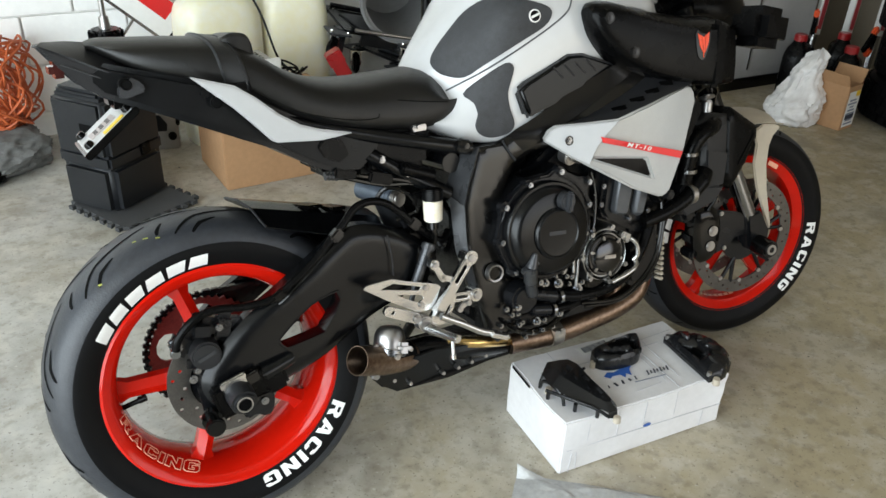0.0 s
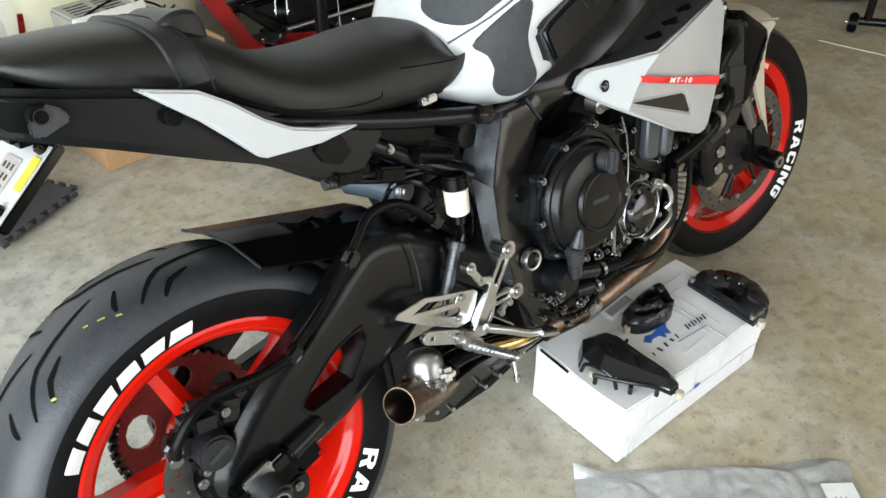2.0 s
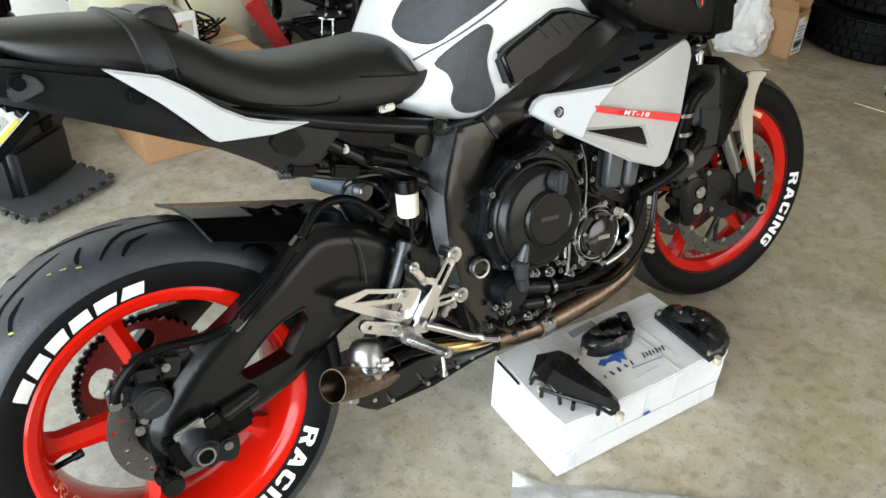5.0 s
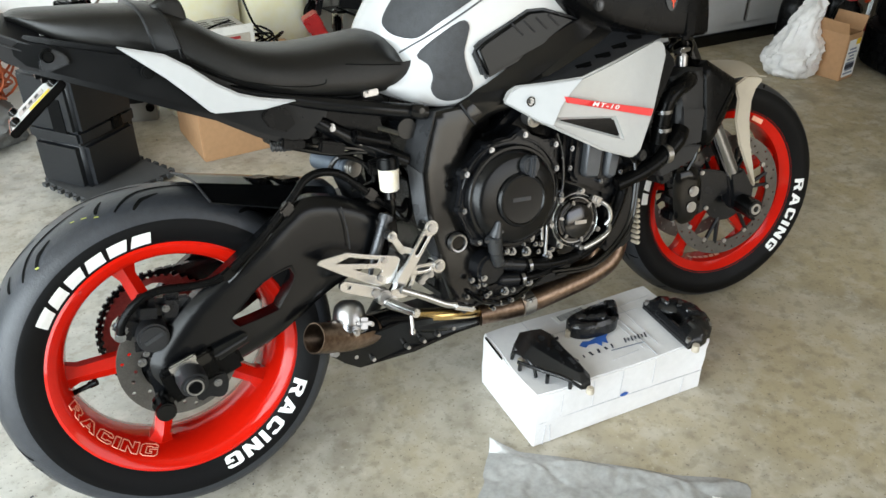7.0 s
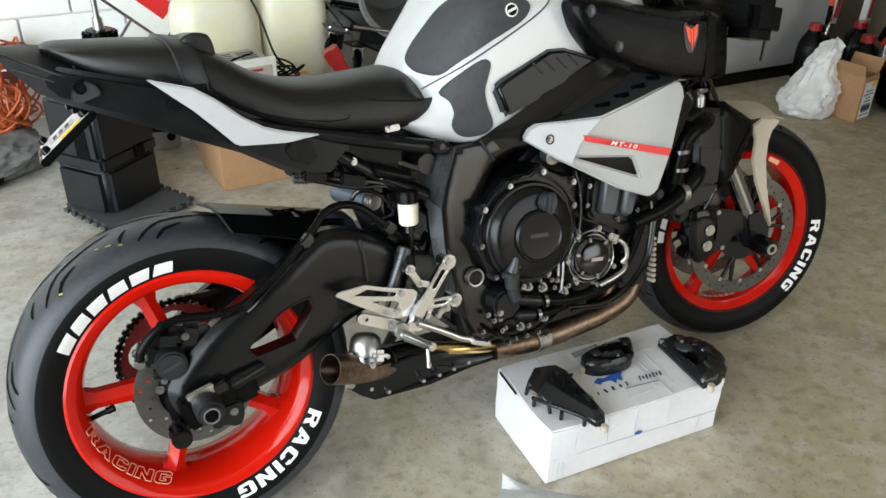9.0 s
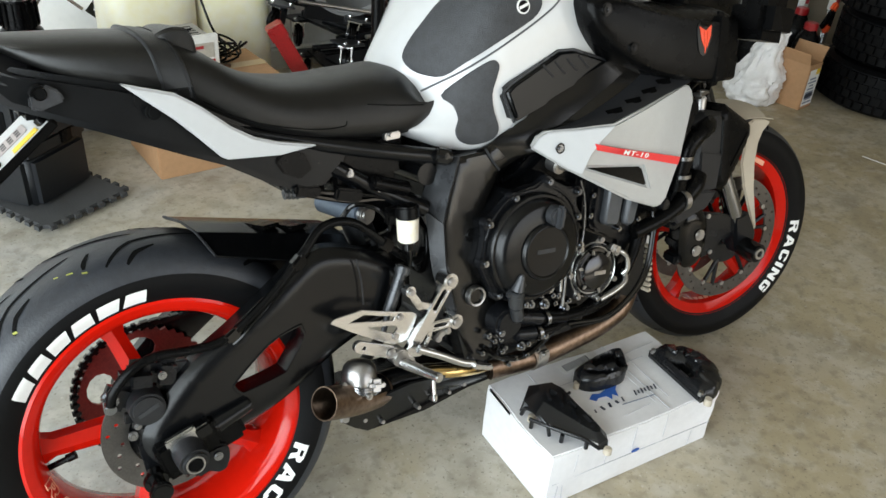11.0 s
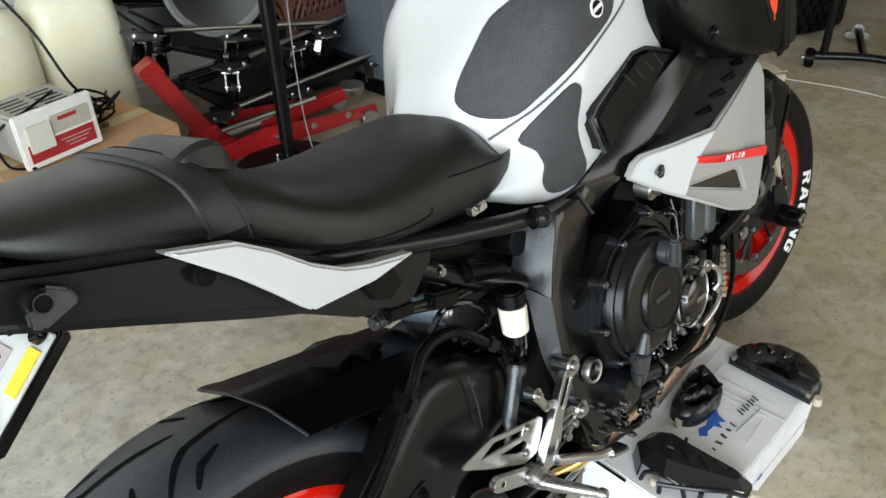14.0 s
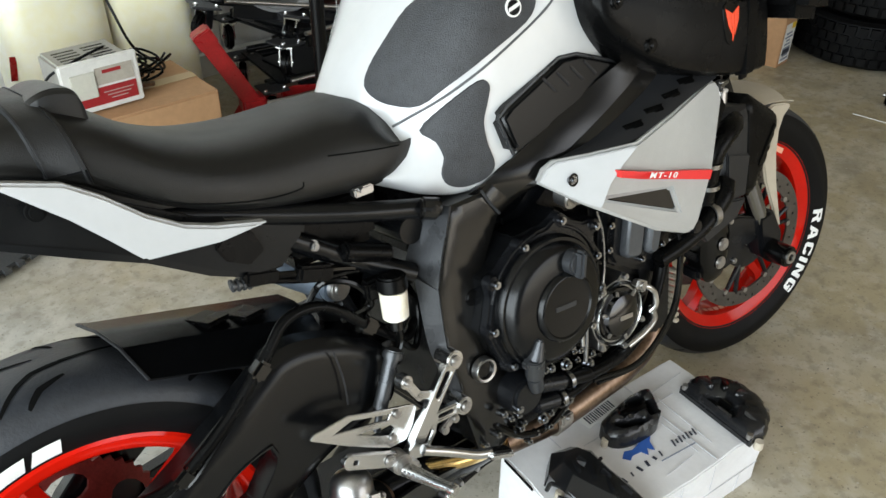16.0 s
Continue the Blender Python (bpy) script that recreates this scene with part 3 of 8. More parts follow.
def sprayer_tank(m, label, wide=1.0):
    """A tall milky jug: square-shouldered blow-moulded body, moulded grip, ribbed black cap with a rod."""
    ob = empty("sprayer_jug", m, label, "jug")
    rings = []
    for z, w, d in ((0.0, 0.125, 0.105), (0.012, 0.14, 0.12), (0.14, 0.143, 0.122), (0.36, 0.142, 0.122), (0.52, 0.138, 0.116), (0.575, 0.115, 0.10), (0.605, 0.060, 0.060), (0.625, 0.050, 0.050)):
        rings.append([(w * wide * math.copysign(abs(math.cos(a)) ** 0.55, math.cos(a)), d * math.copysign(abs(math.sin(a)) ** 0.55, math.sin(a)), z) for a in (math.pi * 2 * k / 16 for k in range(16))])
    part("body", loft(rings, 4, 2), HDPE, ob)
    cap = part("cap", rod((0, 0, 0.615), (0, 0, 0.665), 0.055, 0.052, 28, 0.004), PLASTIC, ob, "ribbed black screw cap")
    for k in range(14):
        a = math.pi * 2 * k / 14
        part("cap_rib", box(0.012, 0.006, 0.046, (0.055 * math.cos(a), 0.055 * math.sin(a), 0.64), 0.002, (0, 0, math.degrees(a))), PLASTIC, cap)
    part("pump_rod", joined(rod((0, 0, 0.66), (0, 0, 0.69), 0.026, 0.022, 20, 0.003), rod((0, 0, 0.68), (0, 0, 0.79), 0.010, 0.010, 14), box(0.11, 0.022, 0.02, (0, 0, 0.79), 0.007)), PLASTIC, ob, "black pump rod with handle")
    part("valve", joined(rod((-0.08 * wide, -0.02, 0.565), (-0.08 * wide, -0.02, 0.60), 0.012, 0.010, 12), box(0.03, 0.012, 0.01, (-0.08 * wide, -0.02, 0.602), 0.003)), PLASTIC, ob)
    return ob


sprayer_tank(pose(0.565, 2.07, 0.0, 0, 0, 6), "yellowed milky plastic sprayer jug with black cap, against the wall", 1.20)
sprayer_tank(pose(0.895, 2.10, 0.0, 0, 0, -8), "second yellowed sprayer jug standing beside the cardboard box", 1.02)
part("mark", box(0.022, 0.002, 0.075, (0.405, 1.962, 0.34), 0, (0, 12, 20)), JACKRED)
tagged(bpy.data.objects["mark"], "small red maker's mark stuck on a jug", "sticker")
hose = tube([(0.62, 2.02, 0.74), (0.70, 1.92, 0.55), (0.74, 1.85, 0.38), (0.80, 1.83, 0.312)], 0.0045, 8)
tagged(part("sprayer_hose", hose, PLASTIC), "thin black hose hanging from a sprayer jug", "hose")


def tool_case(m):
    """Two black blow-moulded case halves stacked as one, with grips and moulded ribs."""
    ob = empty("tool_case", m, "black blow-moulded plastic tool case standing on end on foam mats", "case")
    part("lower_shell", moved(soften(box(0.268, 0.230, 0.196), 0.030, 3), pose(0, 0, 0.094)), CASEPL, ob)
    part("upper_shell", moved(soften(box(0.264, 0.226, 0.214), 0.020, 3), pose(0, 0, 0.309)), CASEPL, ob)
    part("seam", moved(soften(box(0.260, 0.222, 0.050), 0.010, 2), pose(0, 0, 0.197)), CASEPL, ob)
    part("latch", box(0.05, 0.012, 0.045, (0.04, -0.110, 0.20), 0.005), PLASTIC, ob)
    part("grip_recess", box(0.012, 0.062, 0.120, (-0.1285, -0.040, 0.272), 0.004), GROOVE, ob, "deep grip slot")
    part("top_flange", box(0.225, 0.185, 0.030, (0.004, 0.004, 0.420), 0.010), CASEPL, ob)
    return ob


tool_case(pose(0.034, 1.575, 0.016, 0, 0, 38))


def foam_tile(m):
    """A square foam floor tile with interlocking teeth."""
    n, s = 7, 0.155
    poly = []
    for side in range(4):
        for i in range(n):
            for u, v in ((i + 0.22, 0), (i + 0.10, -0.6), (i + 0.62, -0.6), (i + 0.5, 0)):
                x, y = -s + u * 2 * s / n * 0.98 + 0.01, -s + 0.006 + v * 0.028
                a = side * math.pi / 2
                poly.append((x * math.cos(a) - y * math.sin(a), x * math.sin(a) + y * math.cos(a)))
    bm = plate(poly, 0, 0.014)
    moved(bm, pose(0, 0, 0, 90, 0, 0))
    ob = part("foam_mat", bm, FOAM, None, "", m)
    return tagged(ob, "dark grey interlocking foam floor tile under a case", "mat", "foam tiles")


foam_tile(pose(0.070, 1.505, 0.0145, 0, 0, 26))


def extension_cord(m):
    ob = empty("extension_cord", m, "heap of coiled orange extension cords", "cord")
    rng = random.Random(5)
    for k in range(13):
        pts = []
        r, tilt = 0.10 + 0.010 * k, rng.uniform(-18, 18)
        for i in range(26):
            a = i * 2 * math.pi / 8.7
            rr = r + rng.uniform(-0.025, 0.025)
            pts.append(pose(0, 0, 0, 62 + tilt, rng.uniform(-5, 5), k * 23 - 25) @ Vector((rr * math.cos(a) * 0.8, rr * math.sin(a) * 1.05, rng.uniform(-0.03, 0.03))) + Vector((rng.uniform(-0.04, 0.04), k * 0.010 - 0.05, 0.19)))
        part("loop", tube(pts, 0.0048, 6, 4), ORANGE, ob)
    return ob


extension_cord(pose(-0.30, 2.18, 0.07, 0, 0, 0))


def crumpled(name, sx, sy, sz, m, material, label, category, seed, n=26, rough=0.18):
    """A crumpled heap: a folded skin with sharp, uneven creases."""
    bm = bmesh.new()
    bmesh.ops.create_icosphere(bm, subdivisions=5, radius=1)
    off = Vector((seed * 3.1, seed * 1.7, seed))
    for v in bm.verts:
        p = v.co.copy()
        f = noise.multi_fractal(p * 1.5 + off, 0.9, 2.1, 5) - 0.9
        g = abs(noise.noise(p * 3.6 + off)) * 0.8 + abs(noise.noise(p * 8.5 + off)) * 0.3
        v.co = p * (1 + rough * f - rough * 1.1 * g)
        v.co = Vector((v.co.x * sx, v.co.y * sy, max(v.co.z, -0.72) * sz))
    lo = min(v.co.z for v in bm.verts)
    for v in bm.verts:
        v.co.z -= lo
    ob = part(name, bm, material, None, "", m, 60)
    return tagged(ob, label, category)


crumpled("grey_cloth", 0.20, 0.15, 0.09, pose(-0.32, 2.05, 0.0, 0, 0, 20), GREYCLOTH, "crumpled grey dust cloth on the floor", "cloth", 3)
crumpled("black_bag", 0.10, 0.09, 0.05, pose(-0.42, 1.93, 0.0, 0, 0, 0), PLASTIC, "dark crumpled bag on the floor", "bag", 8)


def leaning_box(m):
    ob = empty("leaning_carton", m, "long white printed carton leaning against the block wall", "carton")
    part("body", box(0.15, 0.07, 1.0, (0, 0, 0.5), 0.004), WALLPAINT, ob)
    part("black_band", box(0.153, 0.073, 0.05, (0, 0, 0.025), 0.001), GLOSSB, ob, "black printed end with white marks")
    part("mark", box(0.09, 0.001, 0.010, (-0.01, -0.0372, 0.025)), LETTER, ob)
    part("red_print", box(0.075, 0.0015, 0.34, (0.035, -0.0364, 0.27)), DECALRED, ob, "red printed area")
    part("grey_edge", box(0.012, 0.074, 0.94, (-0.076, 0, 0.53), 0.001), ALU, ob)
    return ob


leaning_box(pose(0.475, 2.28, 0.40, -4, -48, 0))


def white_board(m):
    ob = empty("white_board", m, "flat white board with bright metal edges leaning on the wall", "board")
    part("sheet", box(0.34, 0.012, 0.62, (0, 0, 0.31), 0.002), WALLPAINT, ob)
    for x in (-0.172, 0.172):
        part("edge_strip", box(0.010, 0.018, 0.62, (x, 0, 0.31), 0.002), ALU, ob)
    return ob


white_board(pose(0.20, 2.29, 0.10, -5, 40, 0))


def tool_frame(m):
    """A silver-grey moulded housing with two openings."""
    ob = empty("tool_housing", m, "silver-grey moulded tool housing standing by the wall", "tool")
    shell = [(-0.095, 0.0), (-0.100, 0.22), (-0.075, 0.30), (-0.020, 0.295), (0.070, 0.215), (0.095, 0.15), (0.095, 0.0)]
    part("shell", plate(shell, -0.05, 0.05, [[(-0.060, 0.200), (-0.040, 0.262), (-0.008, 0.252), (0.030, 0.210), (0.010, 0.180)]], 0.008), SILVER, ob)
    part("insert", plate([(-0.065, 0.195), (-0.042, 0.268), (-0.004, 0.258), (0.036, 0.208), (0.012, 0.174)], -0.030, 0.030), CASEPL, ob, "dark inner panel")
    part("lower_window", plate([(-0.060, 0.080), (-0.055, 0.150), (0.030, 0.150), (0.055, 0.110), (0.050, 0.080)], -0.053, -0.045, (), 0.002), CASEPL, ob, "dark window")
    part("knob", rod((0.070, -0.05, 0.060), (0.070, -0.068, 0.060), 0.018, 0.015, 20, 0.003), PLASTIC, ob)
    part("bumper", box(0.016, 0.104, 0.06, (0.096, 0, 0.13), 0.005), PLASTIC, ob)
    return ob


tool_frame(pose(0.262, 2.06, 0.0, 0, 0, -14))


def canister(m):
    """A dark sprayer canister with a ribbed cap and a clear pump rod."""
    ob = empty("sprayer_canister", m, "black sprayer canister with ribbed cap and pump rod", "canister")
    part("body", lathe([(0, 0), (0.085, 0), (0.09, 0.02), (0.09, 0.34), (0.07, 0.40), (0.05, 0.415), (0, 0.415)], 40), PLASTIC, ob, "", pose(0, 0, 0, 90, 0, 0))
    cap = part("cap", rod((0, 0, 0.41), (0, 0, 0.49), 0.062, 0.056, 30, 0.006), PLASTIC, ob, "ribbed black cap")
    for k in range(16):
        a = math.pi * 2 * k / 16
        part("cap_rib", box(0.012, 0.006, 0.070, (0.061 * math.cos(a), 0.061 * math.sin(a), 0.45), 0.002, (0, 0, math.degrees(a))), PLASTIC, cap)
    part("rod", joined(rod((0, 0, 0.49), (0, 0, 0.53), 0.022, 0.018, 18, 0.003), rod((0, 0, 0.52), (0, 0, 0.70), 0.011, 0.011, 14)), STEEL, ob, "bright pump rod")
    return ob


canister(pose(0.112, 1.86, 0.0) @ Matrix.Diagonal((0.92, 0.92, 1.12, 1)))


def trolley_jack(m):
    """A low red trolley jack with its handle raised and a steel saddle."""
    ob = empty("trolley_jack", m, "red steel trolley jack with raised handle socket", "jack")
    side = [(-0.34, 0.035), (-0.30, 0.09), (-0.10, 0.115), (0.20, 0.085), (0.34, 0.08), (0.35, 0.04), (0.10, 0.035)]
    for y in (-0.10, 0.094):
        part("side_plate", plate(side, y, y + 0.008, (), 0.002), JACKRED, ob)
    part("lift_arm", joined(box(0.36, 0.05, 0.045, (0.10, 0, 0.095), 0.008, (0, -6, 0)), box(0.10, 0.13, 0.03, (-0.25, 0, 0.08), 0.006)), JACKRED, ob)
    part("saddle", joined(rod((0.30, 0, 0.10), (0.30, 0, 0.135), 0.045, 0.05, 20, 0.004)), STEEL, ob, "round steel saddle")
    part("handle_socket", joined(box(0.06, 0.06, 0.33, (-0.343, 0, 0.240), 0.006, (0, -28, 0)), box(0.068, 0.068, 0.06, (-0.412, 0, 0.370), 0.006, (0, -28, 0)), box(0.085, 0.075, 0.05, (-0.28, 0, 0.12), 0.008)), JACKRED, ob)
    part("tie_rod", rod((-0.24, -0.055, 0.13), (0.12, -0.055, 0.15), 0.008), STEEL, ob)
    part("pump", rod((-0.26, 0.02, 0.07), (-0.02, 0.02, 0.09), 0.028, 0.028, 18, 0.004), STEEL, ob)
    for x, y, r in ((0.30, -0.115, 0.035), (0.30, 0.115, 0.035), (-0.28, -0.12, 0.032), (-0.28, 0.12, 0.032)):
        part("wheel", rod((x, y - 0.014, r), (x, y + 0.014, r), r, r, 22, 0.004), STEEL, ob)
    for x in (-0.06, 0.08, 0.22):
        part("pivot_bolt", bolt((x, -0.10, 0.07), 0.012, 0.008), STEEL, ob)
    return ob


trolley_jack(pose(1.36, 1.690, 0, 0, 0, -13))


def caster(parent, x, y, z, ang):
    c = pose(x, y, z, 0, 0, ang)
    part("caster", moved(joined(rod((-0.014, 0, -0.068), (0.014, 0, -0.068), 0.049, 0.049, 24, 0.008), rod((0, 0, -0.012), (0, 0, 0), 0.02)), c), PLASTIC, parent)
    part("caster_fork", moved(joined(box(0.005, 0.045, 0.072, (-0.021, 0.010, -0.044), 0.001), box(0.005, 0.045, 0.072, (0.021, 0.010, -0.044), 0.001), box(0.06, 0.065, 0.006, (0, 0, -0.008), 0.001), rod((-0.026, 0, -0.068), (0.026, 0, -0.068), 0.009)), c), CHROME, parent, "shiny zinc caster fork")


def wheel_dolly(m, label):
    """A low black steel dolly: a tray between cross bars on four swivel casters."""
    ob = empty("wheel_dolly", m, label, "dolly", "stacked wheel dollies")
    part("tray", joined(box(0.56, 0.34, 0.008, (0, 0, 0.118), 0.002), box(0.72, 0.06, 0.012, (0, -0.15, 0.122), 0.003), box(0.72, 0.06, 0.012, (0, 0.15, 0.122), 0.003), box(0.06, 0.38, 0.012, (-0.30, 0, 0.126), 0.003), box(0.06, 0.38, 0.012, (0.30, 0, 0.126), 0.003)), CAST, ob)
    part("rim", joined(rod((-0.30, -0.19, 0.138), (0.30, -0.19, 0.138), 0.012), rod((-0.30, 0.19, 0.138), (0.30, 0.19, 0.138), 0.012), box(0.50, 0.02, 0.05, (0, -0.185, 0.105), 0.003)), CAST, ob)
    part("plate", box(0.30, 0.24, 0.006, (-0.12, -0.02, 0.136), 0.002, (0, 0, 12)), GREYCAST, ob, "scuffed grey plate")
    for x, y in ((-0.36, -0.20), (0.34, -0.20), (-0.05, -0.22), (-0.33, 0.18), (0.33, 0.18)):
        part("caster_plate", box(0.10, 0.10, 0.008, (x, y, 0.122), 0.002), GREYCAST, ob, "scuffed grey caster plate")
        for dx in (-0.035, 0.035):
            part("plate_bolt", bolt((x + dx, y - 0.03, 0.126), 0.009, 0.007, (0, 0, 1)), CHROME, ob)
        caster(ob, x, y, 0.118, 35 * x / 0.33 + 60 * y)
    part("cross_rod", rod((-0.30, -0.24, 0.150), (0.34, -0.22, 0.165), 0.008), STEEL, ob, "bare steel rod")
    return ob


wheel_dolly(pose(1.58, 1.98, 0.0, 0, 0, -6), "black steel wheel dolly on chrome casters, under another")
wheel_dolly(pose(1.56, 2.03, 0.15, 0, 4, 10), "upper black steel wheel dolly stacked on another")
wheel_dolly(pose(1.37, 2.05, 0.255, 3, 13, -8), "topmost black steel wheel dolly of a stack, tilted")


def bin_tub(m):
    ob = empty("plastic_tub", m, "grey plastic tub lying on its side", "tub")
    prof = [(0.0, 0.0), (0.12, 0.0), (0.13, 0.01), (0.155, 0.30), (0.165, 0.305), (0.165, 0.315), (0.150, 0.312), (0.125, 0.015), (0.0, 0.012)]
    part("shell", lathe(prof, 40), BINGREY, ob)
    part("rim", lathe([(0.160, 0.300), (0.172, 0.302), (0.173, 0.316), (0.162, 0.318)], 40, closed=True), BINGREY, ob, "rolled rim")
    part("base_ring", lathe([(0.118, -0.006), (0.131, -0.006), (0.133, 0.006), (0.118, 0.006)], 40, closed=True), BINGREY, ob)
    return ob


bin_tub(pose(1.37, 2.17, 0.575, 0, 0, 168) @ Matrix.Scale(1.12, 4))


def milk_crate(m):
    """A brown plastic crate with lattice sides."""
    ob = empty("milk_crate", m, "brown plastic milk crate with lattice sides", "crate")
    s, h = 0.15, 0.27
    bms = [box(2 * s, 2 * s, 0.008, (0, 0, 0.004), 0.002)]
    part("base", joined(*bms), BROWNCRATE, ob)
    for k in range(4):
        r = pose(0, 0, 0, 0, 0, 90 * k)
        part("rim", moved(joined(box(2 * s, 0.014, 0.035, (0, -s + 0.007, h - 0.017), 0.003), box(2 * s, 0.012, 0.04, (0, -s + 0.007, 0.02), 0.003), box(0.022, 0.022, h, (-s + 0.011, -s + 0.011, h / 2), 0.004)), r), BROWNCRATE, ob)
        bars = []
        for i in range(9):
            x = -s + 0.035 + i * 0.029
            bars.append(rod((max(-s, x - 0.06), -s + 0.007, 0.04), (min(s, x + 0.06), -s + 0.007, h - 0.035), 0.005, 0.005, 6))
            bars.append(rod((min(s, x + 0.06), -s + 0.007, 0.04), (max(-s, x - 0.06), -s + 0.007, h - 0.035), 0.005, 0.005, 6))
        part("lattice", moved(joined(*bars), r), BROWNCRATE, ob)
    return ob


milk_crate(pose(1.70, 2.02, 0.30, 0, 3, 10) @ Matrix.Scale(1.25, 4))
crumpled("orange_rag", 0.06, 0.05, 0.05, pose(1.70, 2.02, 0.315), ORANGE, "small orange rag in the milk crate", "rag", 6)


def pole_stand(m):
    """A black pole on a heavy round rubber base."""
    ob = empty("pole_stand", m, "black steel pole on a round black rubber base", "stand")
    part("base", lathe([(0, 0.0), (0.17, 0.0), (0.185, 0.012), (0.185, 0.03), (0.165, 0.042), (0.09, 0.048), (0.05, 0.05), (0, 0.05)], 56), SIDEWALL, ob, "round black rubber base", pose(0, 0, 0, 90, 0, 0))
    part("flange", rod((0, 0, 0.048), (0, 0, 0.058), 0.055, 0.052, 28, 0.002), CAST, ob)
    part("pole", rod((0, 0, 0.05), (0, 0, 1.9), 0.0235, 0.0235, 28), SATIN, ob)
    for a in range(4):
        part("bolt", bolt((0.042 * math.cos(a * 1.57 + 0.5), 0.042 * math.sin(a * 1.57 + 0.5), 0.057), 0.008, 0.012, (0, 0, 1)), CHROME, ob)
    return ob


pole_stand(pose(1.212, 1.47, 0))
wire = tube([(1.27, 1.46, 1.5), (1.275, 1.45, 0.8), (1.265, 1.44, 0.3), (1.28, 1.42, 0.06), (1.32, 1.40, 0.003)], 0.002, 7)
tagged(part("hanging_cord", wire, GREYCORD), "thin grey cord hanging beside the pole", "cord")

# ---- long steel cabinet along the far part of the wall ----
def locker(m):
    ob = empty("metal_cabinet", m, "long grey steel cabinet with a black plinth", "cabinet")
    part("body", box(1.78, 0.55, 1.72, (0.89, 0.275, 0.92), 0.006), DOORGREY, ob)
    part("plinth", box(1.80, 0.55, 0.06, (0.89, 0.265, 0.03), 0.004), GLOSSB, ob, "black plinth")
    part("end_panel", box(0.06, 0.56, 1.72, (0.03, 0.268, 0.92), 0.006), LOCKER, ob, "slate-grey end post")
    for k in range(4):
        x = 0.29 + k * 0.42
        d = part("cabinet_door", box(0.405, 0.014, 1.64, (x, -0.0085, 0.92), 0.004), DOORGREY, ob)
        part("handle", box(0.014, 0.02, 0.14, (x + 0.15 * (-1) ** k, -0.025, 0.95), 0.004), STEEL, d)
        part("door_trim", box(0.010, 0.006, 1.62, (x + 0.196, -0.018, 0.92), 0.001), ALU, d)
    return ob


locker(pose(1.875, 1.655, 0, 0, 0, -2))

# ---- the corner ahead of the motorcycle ----
open_box = empty("opened_box", pose(3.195, 1.035, 0, 0, 0, 8), "opened tan cardboard box with a printed label", "cardboard box")
part("body", joined(box(0.005, 0.15, 0.21, (-0.055, 0, 0.106)), box(0.005, 0.15, 0.21, (0.055, 0, 0.106)), box(0.11, 0.005, 0.21, (0, -0.075, 0.106)), box(0.11, 0.005, 0.21, (0, 0.075, 0.106)), box(0.11, 0.15, 0.004, (0, 0, 0.003))), BROWNCARD, open_box)
part("flap", box(0.005, 0.145, 0.06, (-0.066, 0, 0.238), 0, (0, -22, 0)), BROWNCARD, open_box)
part("flap", box(0.005, 0.145, 0.07, (0.068, 0, 0.242), 0, (0, 24, 0)), BROWNCARD, open_box)
part("label", box(0.095, 0.0015, 0.17, (0.004, -0.0788, 0.10)), LETTER, open_box, "white printed label")
for i in range(8):
    part("text_bar", box(0.075 - 0.02 * (i % 3), 0.001, 0.008, (0.0, -0.0798, 0.03 + i * 0.016)), GREYINK, open_box)
part("barcode", box(0.075, 0.001, 0.022, (0.0, -0.0801, 0.062)), DARKINK, open_box)
part("yellow_mark", box(0.034, 0.001, 0.026, (0.03, -0.0799, 0.172)), YELLOW, open_box, "yellow printed mark")


def shopping_bag(m):
    """A full thin bag: a sagging lumpy body with vertical gathers and two knotted ears."""
    bm = bmesh.new()
    n, k = 40, 56
    rows = []
    for i in range(n + 1):
        f = i / n
        w = float(np.interp(f, [0, 0.06, 0.25, 0.42, 0.58, 0.78, 0.93, 1.0], [0.78, 1.0, 1.08, 0.92, 0.66, 0.55, 0.46, 0.22]))
        row = []
        for j in range(k):
            a = 2 * math.pi * j / k
            d = Vector((math.cos(a), math.sin(a), f * 2.2))
            g = 1 + 0.20 * noise.noise(d * 1.3) - 0.34 * abs(noise.noise(d * 2.9 + Vector((3, 1, 0)))) - 0.20 * abs(noise.noise(d * 6.3)) - 0.10 * abs(noise.noise(Vector((math.cos(a) * 7, math.sin(a) * 7, f * 2.5))))
            row.append(bm.verts.new((0.136 * w * g * math.cos(a) + 0.075 * f * f - 0.01, 0.126 * w * g * math.sin(a), 0.335 * f * (1 + 0.12 * noise.noise(d * 1.7)))))
        rows.append(row)
    for p, q in zip(rows, rows[1:]):
        for j in range(k):
            bm.faces.new((p[j], p[(j + 1) % k], q[(j + 1) % k], q[j]))
    bm.faces.new(rows[0])
    bm.faces.new(rows[-1])
    ob = part("plastic_bag", bm, WHITEBAG, None, "", m, 70)
    return tagged(ob, "crumpled white plastic shopping bag on the floor", "bag")


shopping_bag(pose(3.06, 1.14, 0.0, 0, 0, 0))


def ladder_box(name, m, colour, label, text=""):
    ob = empty(name, m, label, "pole")
    part("rail", box(0.050, 0.022, 1.7, (0, 0, 0.85), 0.004), ALU, ob)
    part("sleeve", box(0.064, 0.034, 0.80, (0, 0, 0.66), 0.003), LETTER, ob, "white printed sleeve")
    part("print", box(0.040, 0.002, 0.74, (0, -0.0185, 0.66)), colour, ob, "printed strip")
    if text:
        bm = moved(words(text, 0.040, 0.2, 0.0005, 0.0004), pose(0, 0, 0, 90, 0, 0))
        part("lettering", moved(bm, pose(0, -0.0202, 0.50, 0, -90, 0)), LETTER, ob, "white lettering")
    part("end_cap", box(0.055, 0.034, 0.06, (0, 0, 0.03), 0.006), JACKRED, ob)
    return ob


